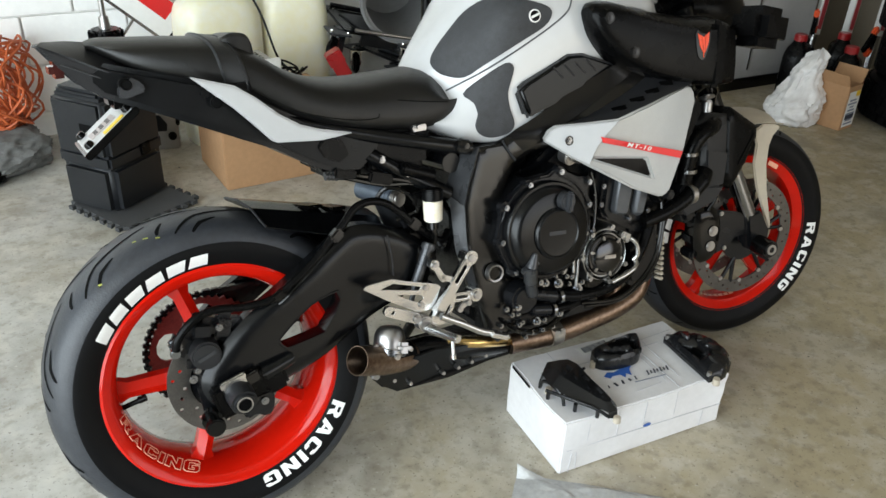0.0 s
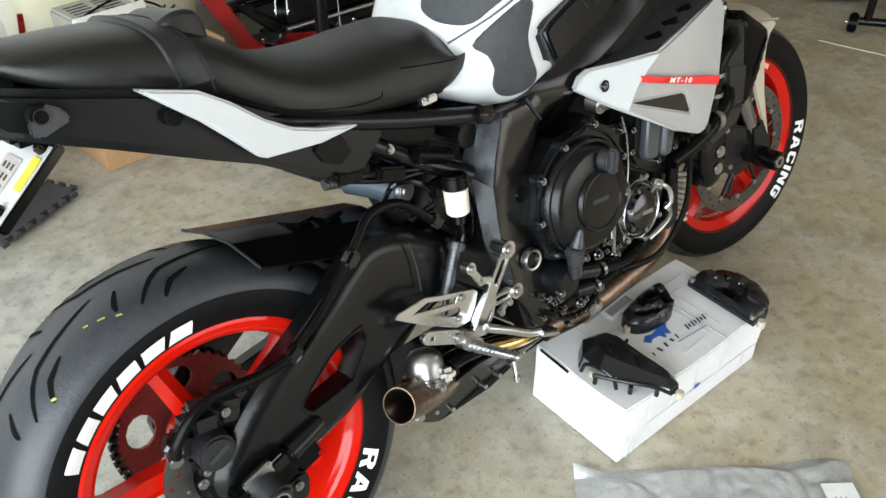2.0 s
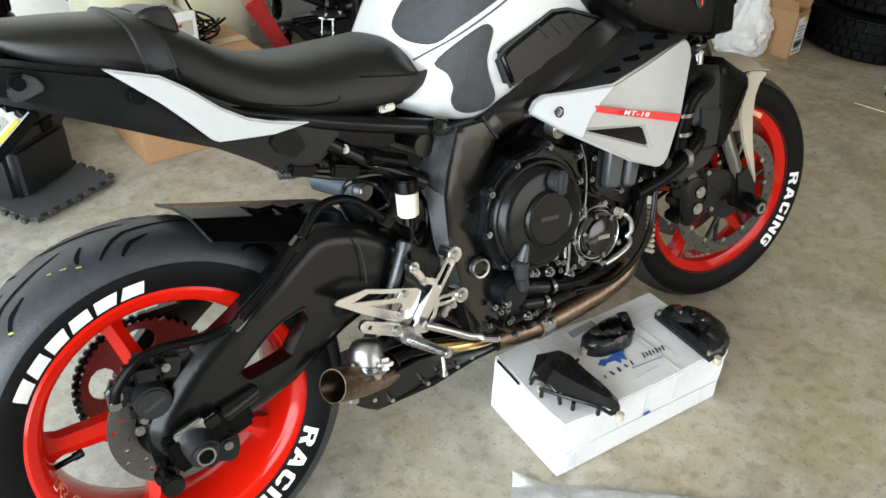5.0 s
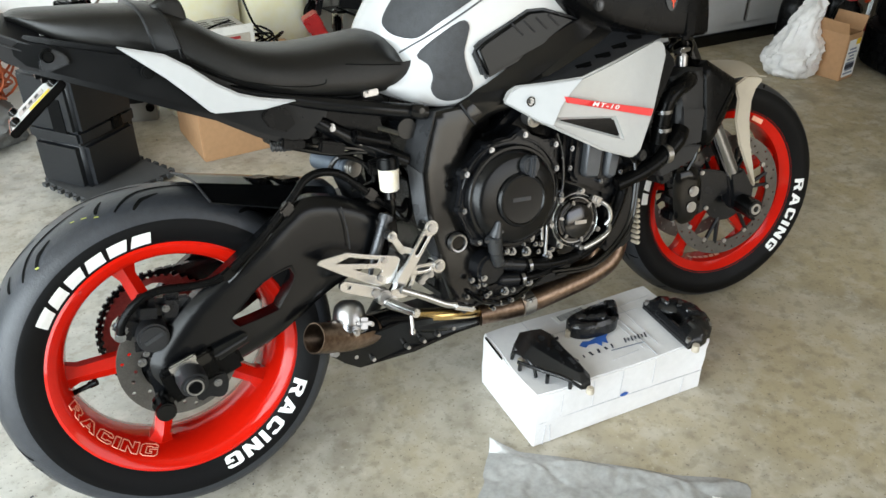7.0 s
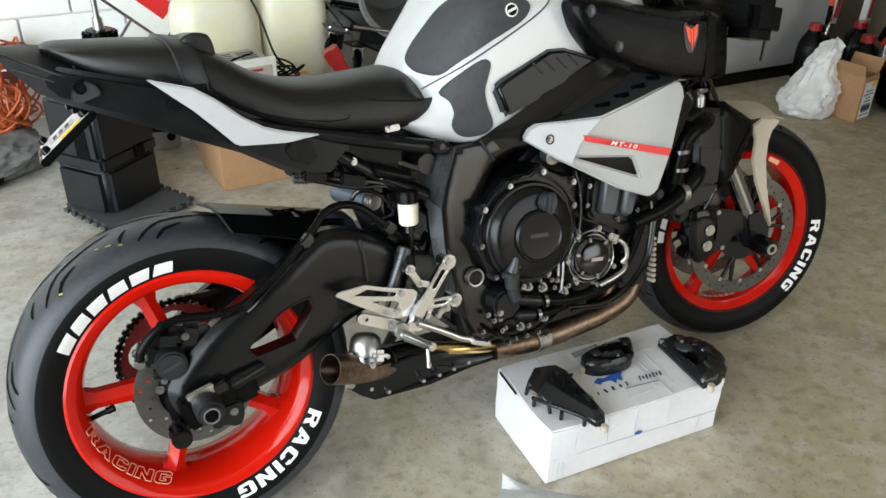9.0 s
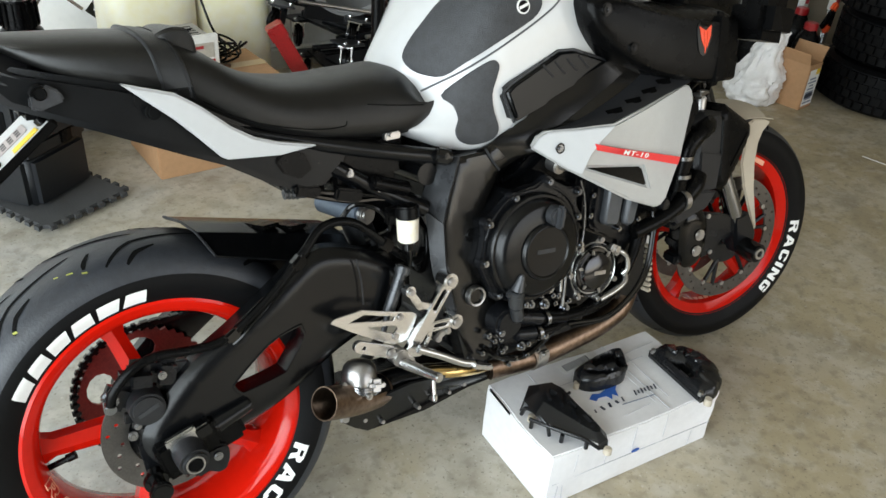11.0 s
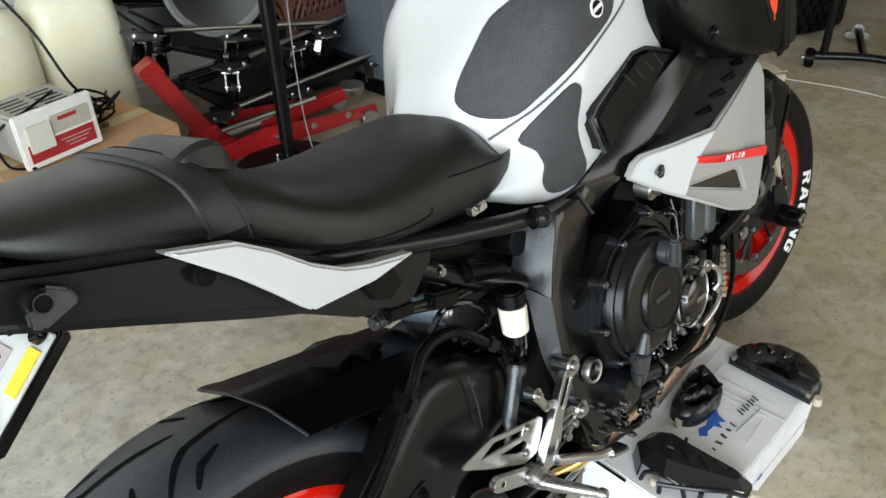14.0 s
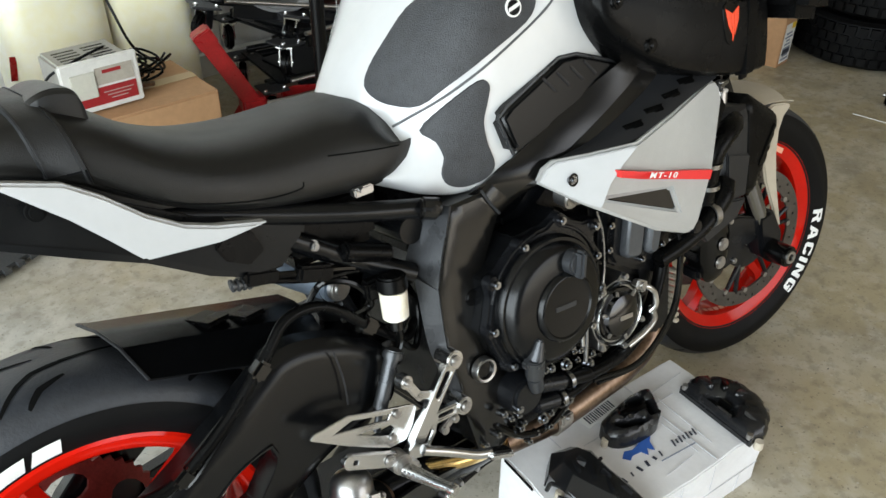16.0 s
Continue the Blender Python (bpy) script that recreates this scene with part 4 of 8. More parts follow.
ladder_box("ladder_rail", pose(3.62, 1.56, 0.0, -3, 10, 10), SPARKRED, "white and red printed aluminium rail leaning in the corner", "Ladder")
ladder_box("ladder_rail", pose(3.78, 1.48, 0.0, -3, 10, 10), SPARKRED, "red-printed aluminium rail leaning in the corner")
ladder_box("ladder_rail", pose(3.93, 1.40, 0.0, -3, 10, 10), SPARKRED, "red-striped aluminium rail leaning in the corner")


def oil_jug(m):
    """A black blow-moulded oil jug with a grip and a red screw cap."""
    ob = empty("oil_jug", m, "black plastic oil jug with a red screw cap", "oil jug", "oil jugs")
    rings = []
    for z, w, d in ((0.0, 0.085, 0.052), (0.01, 0.095, 0.06), (0.10, 0.097, 0.062), (0.20, 0.095, 0.061), (0.25, 0.080, 0.054), (0.285, 0.035, 0.032), (0.30, 0.027, 0.027)):
        rings.append([(w * math.copysign(abs(math.cos(a)) ** 0.5, math.cos(a)) - (0.03 if z > 0.26 else 0), d * math.copysign(abs(math.sin(a)) ** 0.5, math.sin(a)), z) for a in (math.pi * 2 * k / 16 for k in range(16))])
    part("body", loft(rings, 4, 2), PLASTIC, ob)
    part("cap", joined(rod((-0.03, 0, 0.295), (-0.03, 0, 0.330), 0.033, 0.031, 24, 0.003)), JACKRED, ob, "red screw cap")
    part("handle", tube([(0.0, 0, 0.29), (0.05, 0, 0.30), (0.085, 0, 0.27), (0.09, 0, 0.21)], 0.014, 10), PLASTIC, ob)
    part("label", box(0.13, 0.002, 0.13, (0, -0.0625, 0.12), 0.0), GREYPL, ob)
    return ob


oj = oil_jug(pose(3.40, 1.16, 0, 0, 0, 30))
copy_thing(oj, pose(3.36, 1.42, 0, 0, 0, 20))
copy_thing(oj, pose(3.60, 1.36, 0, 0, 0, 40))


def spring_clamp(m):
    ob = empty("spring_clamp", m, "orange-tipped spring clamp resting on oil jugs", "clamp", "spring clamps")
    part("jaw", joined(box(0.03, 0.02, 0.10, (0.0, 0, 0.05), 0.006, (0, 14, 0)), box(0.03, 0.02, 0.10, (0.03, 0, 0.05), 0.006, (0, -14, 0))), PLASTIC, ob)
    tipm = mat("orange_tip", (0.75, 0.09, 0.02), 0.4)
    part("tip", box(0.035, 0.026, 0.045, (0.012, 0, 0.11), 0.008, (0, 14, 0)), tipm, ob, "orange tip")
    part("tip", box(0.035, 0.026, 0.045, (0.03, 0, 0.01), 0.008), tipm, ob, "orange tip")
    return ob


sc = spring_clamp(pose(3.46, 1.14, 0.29, 0, 20, 0))
copy_thing(sc, pose(3.40, 1.40, 0.325, 0, -20, 30))


def old_tyre(m, label):
    prof = [(0.205, -0.075), (0.225, -0.095), (0.29, -0.10), (0.312, -0.085), (0.32, -0.04), (0.32, 0.04), (0.312, 0.085), (0.29, 0.10), (0.225, 0.095), (0.205, 0.075), (0.22, 0.0)]
    ob = empty("car_tyre", m, label, "tyre", "stacked tyres")
    part("carcass", lathe(prof, 56, closed=True), SIDEWALL, ob)
    blocks = []
    for k in range(44):
        for y in (-0.062, -0.02, 0.022, 0.064):
            a = 2 * math.pi * (k + (0.5 if y in (-0.02, 0.064) else 0)) / 44
            blocks.append(moved(box(0.034, 0.034, 0.016, (0, 0, 0.322), 0.0), pose(0, y, 0, 0, math.degrees(a), 0)))
    tagged(part("tread_block", joined(*blocks), SIDEWALL, ob), "worn tread blocks", kind="stuff")
    return ob


for k, (x, y) in enumerate(((3.68, 0.84), (3.70, 0.83), (3.67, 0.85))):
    old_tyre(pose(x, y, 0.105 + 0.21 * k, 90, 0, 20 * k), "black block-tread tyre lying in a stack")


def paddock_stand(m, label):
    """A black tubular paddock stand on small wheels."""
    ob = empty("paddock_stand", m, label, "stand", "paddock stands")
    part("frame", joined(tube([(-0.16, -0.18, 0.05), (-0.16, 0.0, 0.06), (-0.16, 0.18, 0.05)], 0.017, 12), rod((-0.16, 0.0, 0.06), (0.22, 0.0, 0.05), 0.017), rod((-0.16, -0.15, 0.05), (-0.16, -0.15, 0.36), 0.016), rod((-0.16, 0.15, 0.05), (-0.16, 0.15, 0.36), 0.016)), SATIN, ob)
    part("cross_bar", tube([(-0.16, -0.15, 0.36), (-0.13, 0.0, 0.38), (-0.16, 0.15, 0.36)], 0.014, 10), SATIN, ob)
    for y in (-0.2, 0.2):
        part("wheel", rod((-0.16, y - 0.018, 0.04), (-0.16, y + 0.018, 0.04), 0.04, 0.04, 26, 0.006), PLASTIC, ob)
        part("axle_nut", rod((-0.16, y * 1.1, 0.04), (-0.16, y * 1.14, 0.04), 0.011), STEEL, ob)
    part("foot", joined(box(0.05, 0.10, 0.03, (0.22, 0, 0.03), 0.006), box(0.03, 0.05, 0.05, (0.22, 0, 0.05), 0.01)), STEEL, ob, "chromed foot")
    return ob


paddock_stand(pose(3.36, 0.32, 0, 0, 0, 20), "black tubular paddock stand on small wheels")
paddock_stand(pose(3.78, 0.10, 0, 0, 0, 20), "second black paddock stand further back")
crack = tube([(2.9, -0.2, 0.0005), (3.0, 0.15, 0.0006), (2.96, 0.5, 0.0005)], 0.0018, 6)
tagged(part("pale_string", crack, LETTER), "pale string lying on the concrete", "string")


# ---- the motorcycle, in its own frame: x ahead, y to its left, z up; it leans to its left on the side stand ----
bike = empty("motorcycle", pose(0, 0.004, 0, -13.5, 0, 0), "black and white naked sports motorcycle with bright red wheels", "motorcycle")
REAR, FRONT = Vector((0.0, 0.0, 0.3175)), Vector((1.415, 0.0, 0.302))
AXIS = Vector((-math.sin(radians(24)), 0, math.cos(radians(24))))
HEAD = Vector((1.38, 0, 0.302))
STEER = Matrix.Translation(HEAD) @ Matrix.Rotation(radians(-9), 4, AXIS) @ Matrix.Translation(-HEAD)


def tyre_profile(R, half, bead, n=14):
    """Outline of a round-shouldered tyre from bead to bead: (radius, y)."""
    out = [(bead - 0.004, -half * 0.80), (bead + 0.006, -half * 0.86), (bead + (R - bead) * 0.30, -half * 0.985), (bead + (R - bead) * 0.45, -half)]
    top = []
    for i in range(n + 1):
        a = math.pi * (i / n)
        y = -half * math.cos(a) * 0.995
        top.append((R - (R - bead) * 0.46 * (1 - math.sin(a)) ** 1.0 * (abs(math.cos(a)) ** 0.6), y))
    return out + top[1:-1] + [(r, -y) for r, y in reversed(out)]


def sidewall_y(profile):
    rs, ys = zip(*[(r, y) for r, y in profile if y < 0][:7])
    return lambda r: float(np.interp(r, rs, ys)) - 0.0008


def tread_cuts(c, R, half, prof, marks, count):
    """Dark slanted tread grooves laid on the tyre's crown as thin inset strips."""
    rs = sorted((y, r) for r, y in prof if r > R * 0.8)
    ys, rr = [p[0] for p in rs], [p[1] for p in rs]
    bms = []
    for k in range(count):
        base = 2 * math.pi * k / count
        for line, width in marks:
            bm = bmesh.new()
            pts = [(base + a, y) for a, y in line]
            dense = []
            for (a0, y0), (a1, y1) in zip(pts, pts[1:]):
                dense += [(a0 + (a1 - a0) * t / 6, y0 + (y1 - y0) * t / 6) for t in range(6)]
            dense.append(pts[-1])
            prev = None
            for i, (a, y) in enumerate(dense):
                w = width * math.sin(math.pi * (i + 0.6) / (len(dense) + 0.2)) ** 0.4
                a2, y2 = dense[min(i + 1, len(dense) - 1)]
                a1, y1 = dense[max(i - 1, 0)]
                d = Vector((R * (a2 - a1), y2 - y1)).normalized()
                pair = []
                for sgn in (-1, 1):
                    aa, yy = a - sgn * d.y * w / R, y + sgn * d.x * w
                    r = float(np.interp(yy, ys, rr)) + 0.0007
                    pair.append(bm.verts.new((c[0] + r * math.cos(aa), yy, c[2] + r * math.sin(aa))))
                if prev:
                    bm.faces.new((prev[0], prev[1], pair[1], pair[0]))
                prev = pair
            bms.append(bm)
    return joined(*bms)


# ---------- rear wheel ----------
prof_r = tyre_profile(0.315, 0.096, 0.222)
rear_tyre = part("rear_tyre", lathe(prof_r, 120, REAR), RUBBER, bike, "wide black sports tyre with white lettering")
sw = [(r, y - 0.0006 if y < 0 else y + 0.0006) for r, y in prof_r]
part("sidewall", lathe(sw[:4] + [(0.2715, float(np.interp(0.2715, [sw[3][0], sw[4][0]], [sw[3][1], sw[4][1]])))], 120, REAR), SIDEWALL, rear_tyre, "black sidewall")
half_marks = [([(-0.04, -0.006), (0.12, -0.018), (0.30, -0.030), (0.36, -0.044), (0.46, -0.076)], 0.0044), ([(0.20, -0.052), (0.30, -0.064), (0.36, -0.082)], 0.0042), ([(0.50, -0.026), (0.545, -0.052), (0.555, -0.064)], 0.0040)]
marks = half_marks + [([(a + 0.31, -y) for a, y in line], w) for line, w in half_marks]
tagged(part("tread_groove", tread_cuts(REAR, 0.315, 0.096, prof_r, marks, 10), GROOVE, rear_tyre), "dark slanted tread grooves", kind="stuff")
yr = sidewall_y(prof_r)


def tyre_lettering(tyre, c, r, at_word, at_name, y_of, m=None):
    """White RACING letters, and plain slanted blocks for the maker's name."""
    row, width = bold_letters("RACING", 0.0240, 0.22, 1.25)
    for bm in row:
        part("letter", bent_round(bm, c, r, at_word[0], at_word[1], width, y_of), LETTER, tyre)
    for i in range(6):
        x = (i - 2.5) * 0.0355
        bm = bmesh.new()
        bmesh.ops.create_grid(bm, x_segments=4, y_segments=4, size=0.5, matrix=Matrix.Diagonal((0.0285, 0.0225, 1, 1)))
        for v in bm.verts:
            v.co.x = v.co.x * (1 - 9 * v.co.y * (1 if i % 2 else -0.4)) + x + v.co.y * 0.22
        part("name_block", bent_round(bm, c, r, at_name[0], at_name[1], 0.21, y_of), LETTER, tyre)


tyre_lettering(rear_tyre, REAR, 0.2435, (-55, 53), (118, 58), yr)
for a, y, ln in ((104, -0.070, 0.007), (107.5, -0.058, 0.009), (111, -0.049, 0.006), (128, -0.080, 0.006)):
    bm = bmesh.new()
    bmesh.ops.create_grid(bm, x_segments=4, y_segments=1, size=0.5, matrix=Matrix.Diagonal((ln, 0.0032, 1, 1)))
    for v in bm.verts:
        aa, yy = radians(a) + v.co.x / 0.3, y + v.co.y + v.co.x * 0.4
        rr = float(np.interp(yy, [q[1] for q in prof_r[4:18]], [q[0] for q in prof_r[4:18]])) + 0.001
        v.co = Vector((REAR.x + rr * math.cos(aa), yy, REAR.z + rr * math.sin(aa)))
    part("scuff", bm, SCUFF, rear_tyre, "yellow-green chalk scuff")

rim_r = [(0.2285, -0.082), (0.2285, -0.077), (0.220, -0.072), (0.206, -0.066), (0.200, -0.040), (0.196, 0.0), (0.198, 0.040), (0.206, 0.066), (0.220, 0.072), (0.2285, 0.077), (0.2285, 0.082), (0.222, 0.084),
         (0.210, 0.079), (0.202, 0.072), (0.192, 0.040), (0.187, 0.0), (0.192, -0.040), (0.202, -0.072), (0.210, -0.079), (0.222, -0.084)]
rear_rim = part("rear_rim", lathe(rim_r, 110, REAR, True), RED, bike, "glossy bright red five-spoke rim")


def spoke(c, ang, r0, r1, w0, w1, y0, y1, t):
    """A tapered cast spoke with a ridge along it."""
    bm = bmesh.new()
    rings = []
    for f in (0, 0.15, 0.5, 0.85, 1.0):
        r, w = r0 + (r1 - r0) * f, w0 + (w1 - w0) * f + (0.010 if f in (0, 1.0) else 0)
        ya, yb = y0 + (y1 - y0) * f - t, y0 + (y1 - y0) * f + t
        rings.append([(r, ya, 0.0), (r, ya + t * 0.5, -w), (r, yb, -w * 0.8), (r, yb, w * 0.8), (r, ya + t * 0.5, w)])
    vs = [[bm.verts.new(p) for p in ring] for ring in rings]
    for a, b in zip(vs, vs[1:]):
        for i in range(5):
            bm.faces.new((a[i], a[(i + 1) % 5], b[(i + 1) % 5], b[i]))
    bm.faces.new(vs[0])
    bm.faces.new(vs[-1])
    soften(bm, 0.003, 2, 30)
    return moved(bm, Matrix.Translation(c) @ Matrix.Rotation(-radians(ang), 4, "Y"))


for k in range(5):
    part("spoke", spoke(REAR, 34 + 72 * k, 0.045, 0.193, 0.019, 0.015, -0.020, -0.016, 0.022), RED, rear_rim)
part("hub", lathe([(0, -0.05), (0.045, -0.05), (0.06, -0.03), (0.062, 0.03), (0.05, 0.06), (0, 0.06)], 40, REAR), RED, rear_rim)


def outlined(body, h, gap, wide):
    """Closed outlines of block letters as dense point rings, in x and y, the row centred."""
    total = sum(max(p[0] for p in GLYPHS[c][0]) for c in body) * wide + gap * (len(body) - 1)
    x, out = -total / 2, []
    for c in body:
        rings = []
        for loop in GLYPHS[c]:
            if loop:
                ring = []
                for (x0, y0), (x1, y1) in zip(loop, loop[1:] + loop[:1]):
                    ring += [((x + (x0 + (x1 - x0) * t / 3) * wide) * h, (y0 + (y1 - y0) * t / 3 - 0.5) * h) for t in range(3)]
                rings.append(ring)
        out.append(rings)
        x += max(p[0] for p in GLYPHS[c][0]) * wide + gap
    return out, total * h


row, width = outlined("RACING", 0.031, 0.16, 1.3)
for rings in row:
    tubes = []
    for ring in rings:
        pts = []
        for px, py in ring:
            a, y = radians(218 + (px + py * 0.25) / width * 58), -0.056 + py
            r = float(np.interp(y, [-0.072, -0.040, 0.0], [0.202, 0.192, 0.187])) - 0.0006
            pts.append((REAR.x + r * math.cos(a), y, REAR.z + r * math.sin(a)))
        tubes.append(tube(pts, 0.0011, 5, 1, True))
    part("rim_letter", joined(*tubes), PALERED, rear_rim, "pale outlined letter inside the rim")
part("valve", joined(rod(REAR + Vector((-0.190, -0.02, -0.03)), REAR + Vector((-0.150, -0.03, -0.018)), 0.005), rod(REAR + Vector((-0.158, -0.028, -0.020)), REAR + Vector((-0.145, -0.032, -0.016)), 0.007)), PLASTIC, rear_rim)


def ring_disc(c, r0, r1, y0, y1, seg=72):
    return lathe([(r0, y0), (r1, y0), (r1, y1), (r0, y1)], seg, c, True)


def drilled_disc(c, r0, r1, y0, y1, count, rh):
    """A brake disc with holes drilled through it in three slanting rows."""
    def circle(cx, cz, r, n):
        return [(cx + r * math.cos(2 * math.pi * k / n), cz + r * math.sin(2 * math.pi * k / n)) for k in range(n)]
    holes = [circle(c[0], c[2], r0, 48)]
    for k in range(count):
        a, r = 2 * math.pi * k / count, r0 + (r1 - r0) * (0.25 + 0.25 * (k % 3))
        holes.append(circle(c[0] + r * math.cos(a), c[2] + r * math.sin(a), rh, 8))
    return plate(circle(c[0], c[2], r1, 72), y0, y1, holes)


rear_disc = part("rear_disc", drilled_disc(REAR, 0.068, 0.110, -0.079, -0.074, 30, 0.0038), DISC, bike, "worn drilled steel brake disc")
part("disc_carrier", lathe([(0.0, -0.070), (0.05, -0.072), (0.074, -0.075), (0.074, -0.066), (0, -0.06)], 40, REAR), CAST, rear_disc)

# sprocket and chain on the far side
spr = [(0.112 + (0.007 if i % 2 else 0), i * math.pi / 43) for i in range(86)]
hole_rings = []
for k in range(5):
    a = k * 2 * math.pi / 5 + 0.3
    hole_rings.append([(REAR.x + 0.078 * math.cos(a) + 0.024 * math.cos(q) * math.cos(a) - 0.030 * math.sin(q) * math.sin(a), REAR.z + 0.078 * math.sin(a) + 0.024 * math.cos(q) * math.sin(a) + 0.030 * math.sin(q) * math.cos(a)) for q in (2 * math.pi * i / 12 for i in range(12))])
sprocket = part("sprocket", plate([(REAR.x + r * math.cos(a), REAR.z + r * math.sin(a)) for r, a in spr], 0.084, 0.091, hole_rings), DARKRED, bike, "greasy dark red rear sprocket")
links = []
for k in range(30):
    a = radians(75 + k * 7.2)
    links.append(moved(box(0.0150, 0.016, 0.0160, (0.1205, 0.088, 0), 0.0040), Matrix.Translation(REAR) @ Matrix.Rotation(-a, 4, "Y")))
for z0, z1 in ((0.122, 0.10), (-0.122, 0.055)):
    for k in range(30):
        f = k / 29
        links.append(box(0.0180, 0.016, 0.0115, (0.02 + f * 0.52, 0.088, REAR.z + z0 + (z1 - z0) * f), 0.002))
part("chain", joined(*links), CAST, bike, "oily dark drive chain")

# ---------- swingarm ----------
SWING = [(-0.052, 0.352), (-0.012, 0.398), (0.045, 0.446), (0.12, 0.488), (0.225, 0.552), (0.262, 0.572), (0.30, 0.572), (0.345, 0.558), (0.385, 0.538), (0.43, 0.50), (0.43, 0.42), (0.38, 0.405), (0.335, 0.395), (0.285, 0.378), (0.226, 0.348), (0.165, 0.320), (0.084, 0.296), (0.03, 0.272), (-0.02, 0.276), (-0.05, 0.31)]
WINDOW = [(0.098, 0.386), (0.104, 0.396), (0.165, 0.441), (0.216, 0.456), (0.224, 0.450), (0.225, 0.430), (0.192, 0.388), (0.180, 0.380), (0.118, 0.371), (0.106, 0.374)]
swing = part("swingarm", pillow(rounded(SWING, 5), -0.128, -0.100, [rounded(WINDOW, 3)], 0.010, 0.014, 0.026, lambda x, z: 0.010 * max(0, x - 0.2) / 0.2, dip=False), SATIN, bike, "satin black swingarm with a through window")
lip = [(0.163 + (x - 0.163) * 1.06, 0.410 + (z - 0.410) * 1.08) for x, z in WINDOW]
part("window_rim", ring_plate(rounded(lip, 3), rounded([(0.163 + (x - 0.163) * 0.97, 0.410 + (z - 0.410) * 0.96) for x, z in WINDOW], 3), -0.1440, -0.110), SATIN, swing, "raised lip round the window")
part("groove_line", tube([(0.338, -0.1430, 0.545), (0.343, -0.1438, 0.50), (0.342, -0.1438, 0.46)], 0.0014, 6), GREYPL, swing)
part("far_arm", plate([(x, z - 0.02) for x, z in SWING], 0.100, 0.128, [[(0.163 + (x - 0.163) * 1.15, z - 0.02) for x, z in WINDOW]], 0.006), SATIN, swing)
part("bridge", box(0.14, 0.21, 0.10, (0.40, 0, 0.47), 0.02), SATIN, swing)
block = part("axle_block", joined(box(0.10, 0.030, 0.065, (0.008, -0.148, 0.312), 0.006, (0, -12, 0)), box(0.07, 0.02, 0.05, (0.065, -0.146, 0.315), 0.008, (0, -14, 0))), PLASTIC, bike)
part("adjuster_plate", box(0.050, 0.012, 0.050, (0.000, -0.160, 0.326), 0.003, (0, -14, 0)), ALU, block, "bare aluminium adjuster plate")
part("axle_slider", joined(rod((0.002, -0.150, 0.320), (0.004, -0.195, 0.308), 0.0265, 0.0245, 28, 0.005)), GREYPL, block, "round black axle slider")
part("slider_ring", lathe([(0.0125, -0.001), (0.0150, -0.001), (0.0150, 0.002), (0.0125, 0.002)], 28, (0.003, -0.1985, 0.309), True), STEEL, block)
part("slider_socket", rod((0.004, -0.19, 0.308), (0.003, -0.1990, 0.309), 0.0118, 0.0118, 6), PLASTIC, block)
part("adjuster_bolt", rod((0.022, -0.156, 0.342), (0.040, -0.156, 0.347), 0.0048, 0.0048, 12), BOLTST, block)
part("adjuster_recess", box(0.024, 0.006, 0.020, (0.032, -0.1625, 0.340), 0.002, (0, -14, 0)), GLOSSB, block)
part("end_lug", plate(rounded([(0.020, 0.300), (0.060, 0.306), (0.066, 0.285), (0.058, 0.262), (0.044, 0.258), (0.028, 0.266), (0.010, 0.262), (0.006, 0.280)], 3), -0.166, -0.140, (), 0.005), CAST, block, "black cast lug below the axle")
part("lug_bolt", bolt((0.046, -0.166, 0.290), 0.0075, 0.005), BOLTST, block)
part("arm_boss", rod((0.052, -0.148, 0.335), (0.118, -0.146, 0.352), 0.0165, 0.0120, 20, 0.004), SATIN, block)
part("stand_bobbin", joined(rod((-0.050, -0.135, 0.283), (-0.052, -0.185, 0.275), 0.012), rod((-0.052, -0.150, 0.279), (-0.052, -0.158, 0.278), 0.019), rod((-0.052, -0.180, 0.276), (-0.052, -0.190, 0.275), 0.019, 0.017, 22, 0.002)), GLOSSB, block, "black spool")

# rear caliper with its hose
cal = part("rear_caliper", joined(box(0.060, 0.050, 0.052, (-0.036, -0.108, 0.440), 0.016, (0, 12, 0)), box(0.052, 0.045, 0.060, (0.004, -0.102, 0.434), 0.014, (0, 18, 0)), box(0.045, 0.034, 0.050, (-0.070, -0.104, 0.418), 0.012, (0, 30, 0)), box(0.040, 0.034, 0.040, (-0.050, -0.104, 0.372), 0.012, (0, 10, 0))), CAST, bike, "dark grey rear brake caliper")
part("piston_cap", rod((-0.038, -0.105, 0.400), (-0.039, -0.146, 0.397), 0.0285, 0.0270, 32, 0.004), GREYPL, cal, "round black piston cap")
part("cap_mark", moved(box(0.034, 0.001, 0.007, (0, 0, 0)), pose(-0.039, -0.1468, 0.397, 0, -20, 0)), GREYCAST, cal)
part("bleed_cap", rod((-0.040, -0.118, 0.456), (-0.041, -0.130, 0.474), 0.0105, 0.009, 18, 0.003), GLOSSB, cal)
part("banjo", joined(rod((-0.086, -0.105, 0.414), (-0.090, -0.132, 0.410), 0.0095, 0.0095, 14, 0.002), box(0.030, 0.010, 0.016, (-0.086, -0.122, 0.424), 0.004, (0, 50, 0))), BOLTST, cal, "steel hose banjo")
part("bracket_plate", plate([(0.006, 0.452), (0.040, 0.446), (0.050, 0.424), (0.030, 0.404), (0.000, 0.408)], -0.112, -0.098, (), 0.004), SLATE, cal, "grey carrier plate")
for at, r in (((-0.066, -0.120, 0.351), 0.008), ((-0.056, -0.122, 0.366), 0.006), ((-0.006, -0.126, 0.440), 0.007)):
    part("caliper_pin", bolt(at, r, 0.006), BOLTST, cal)
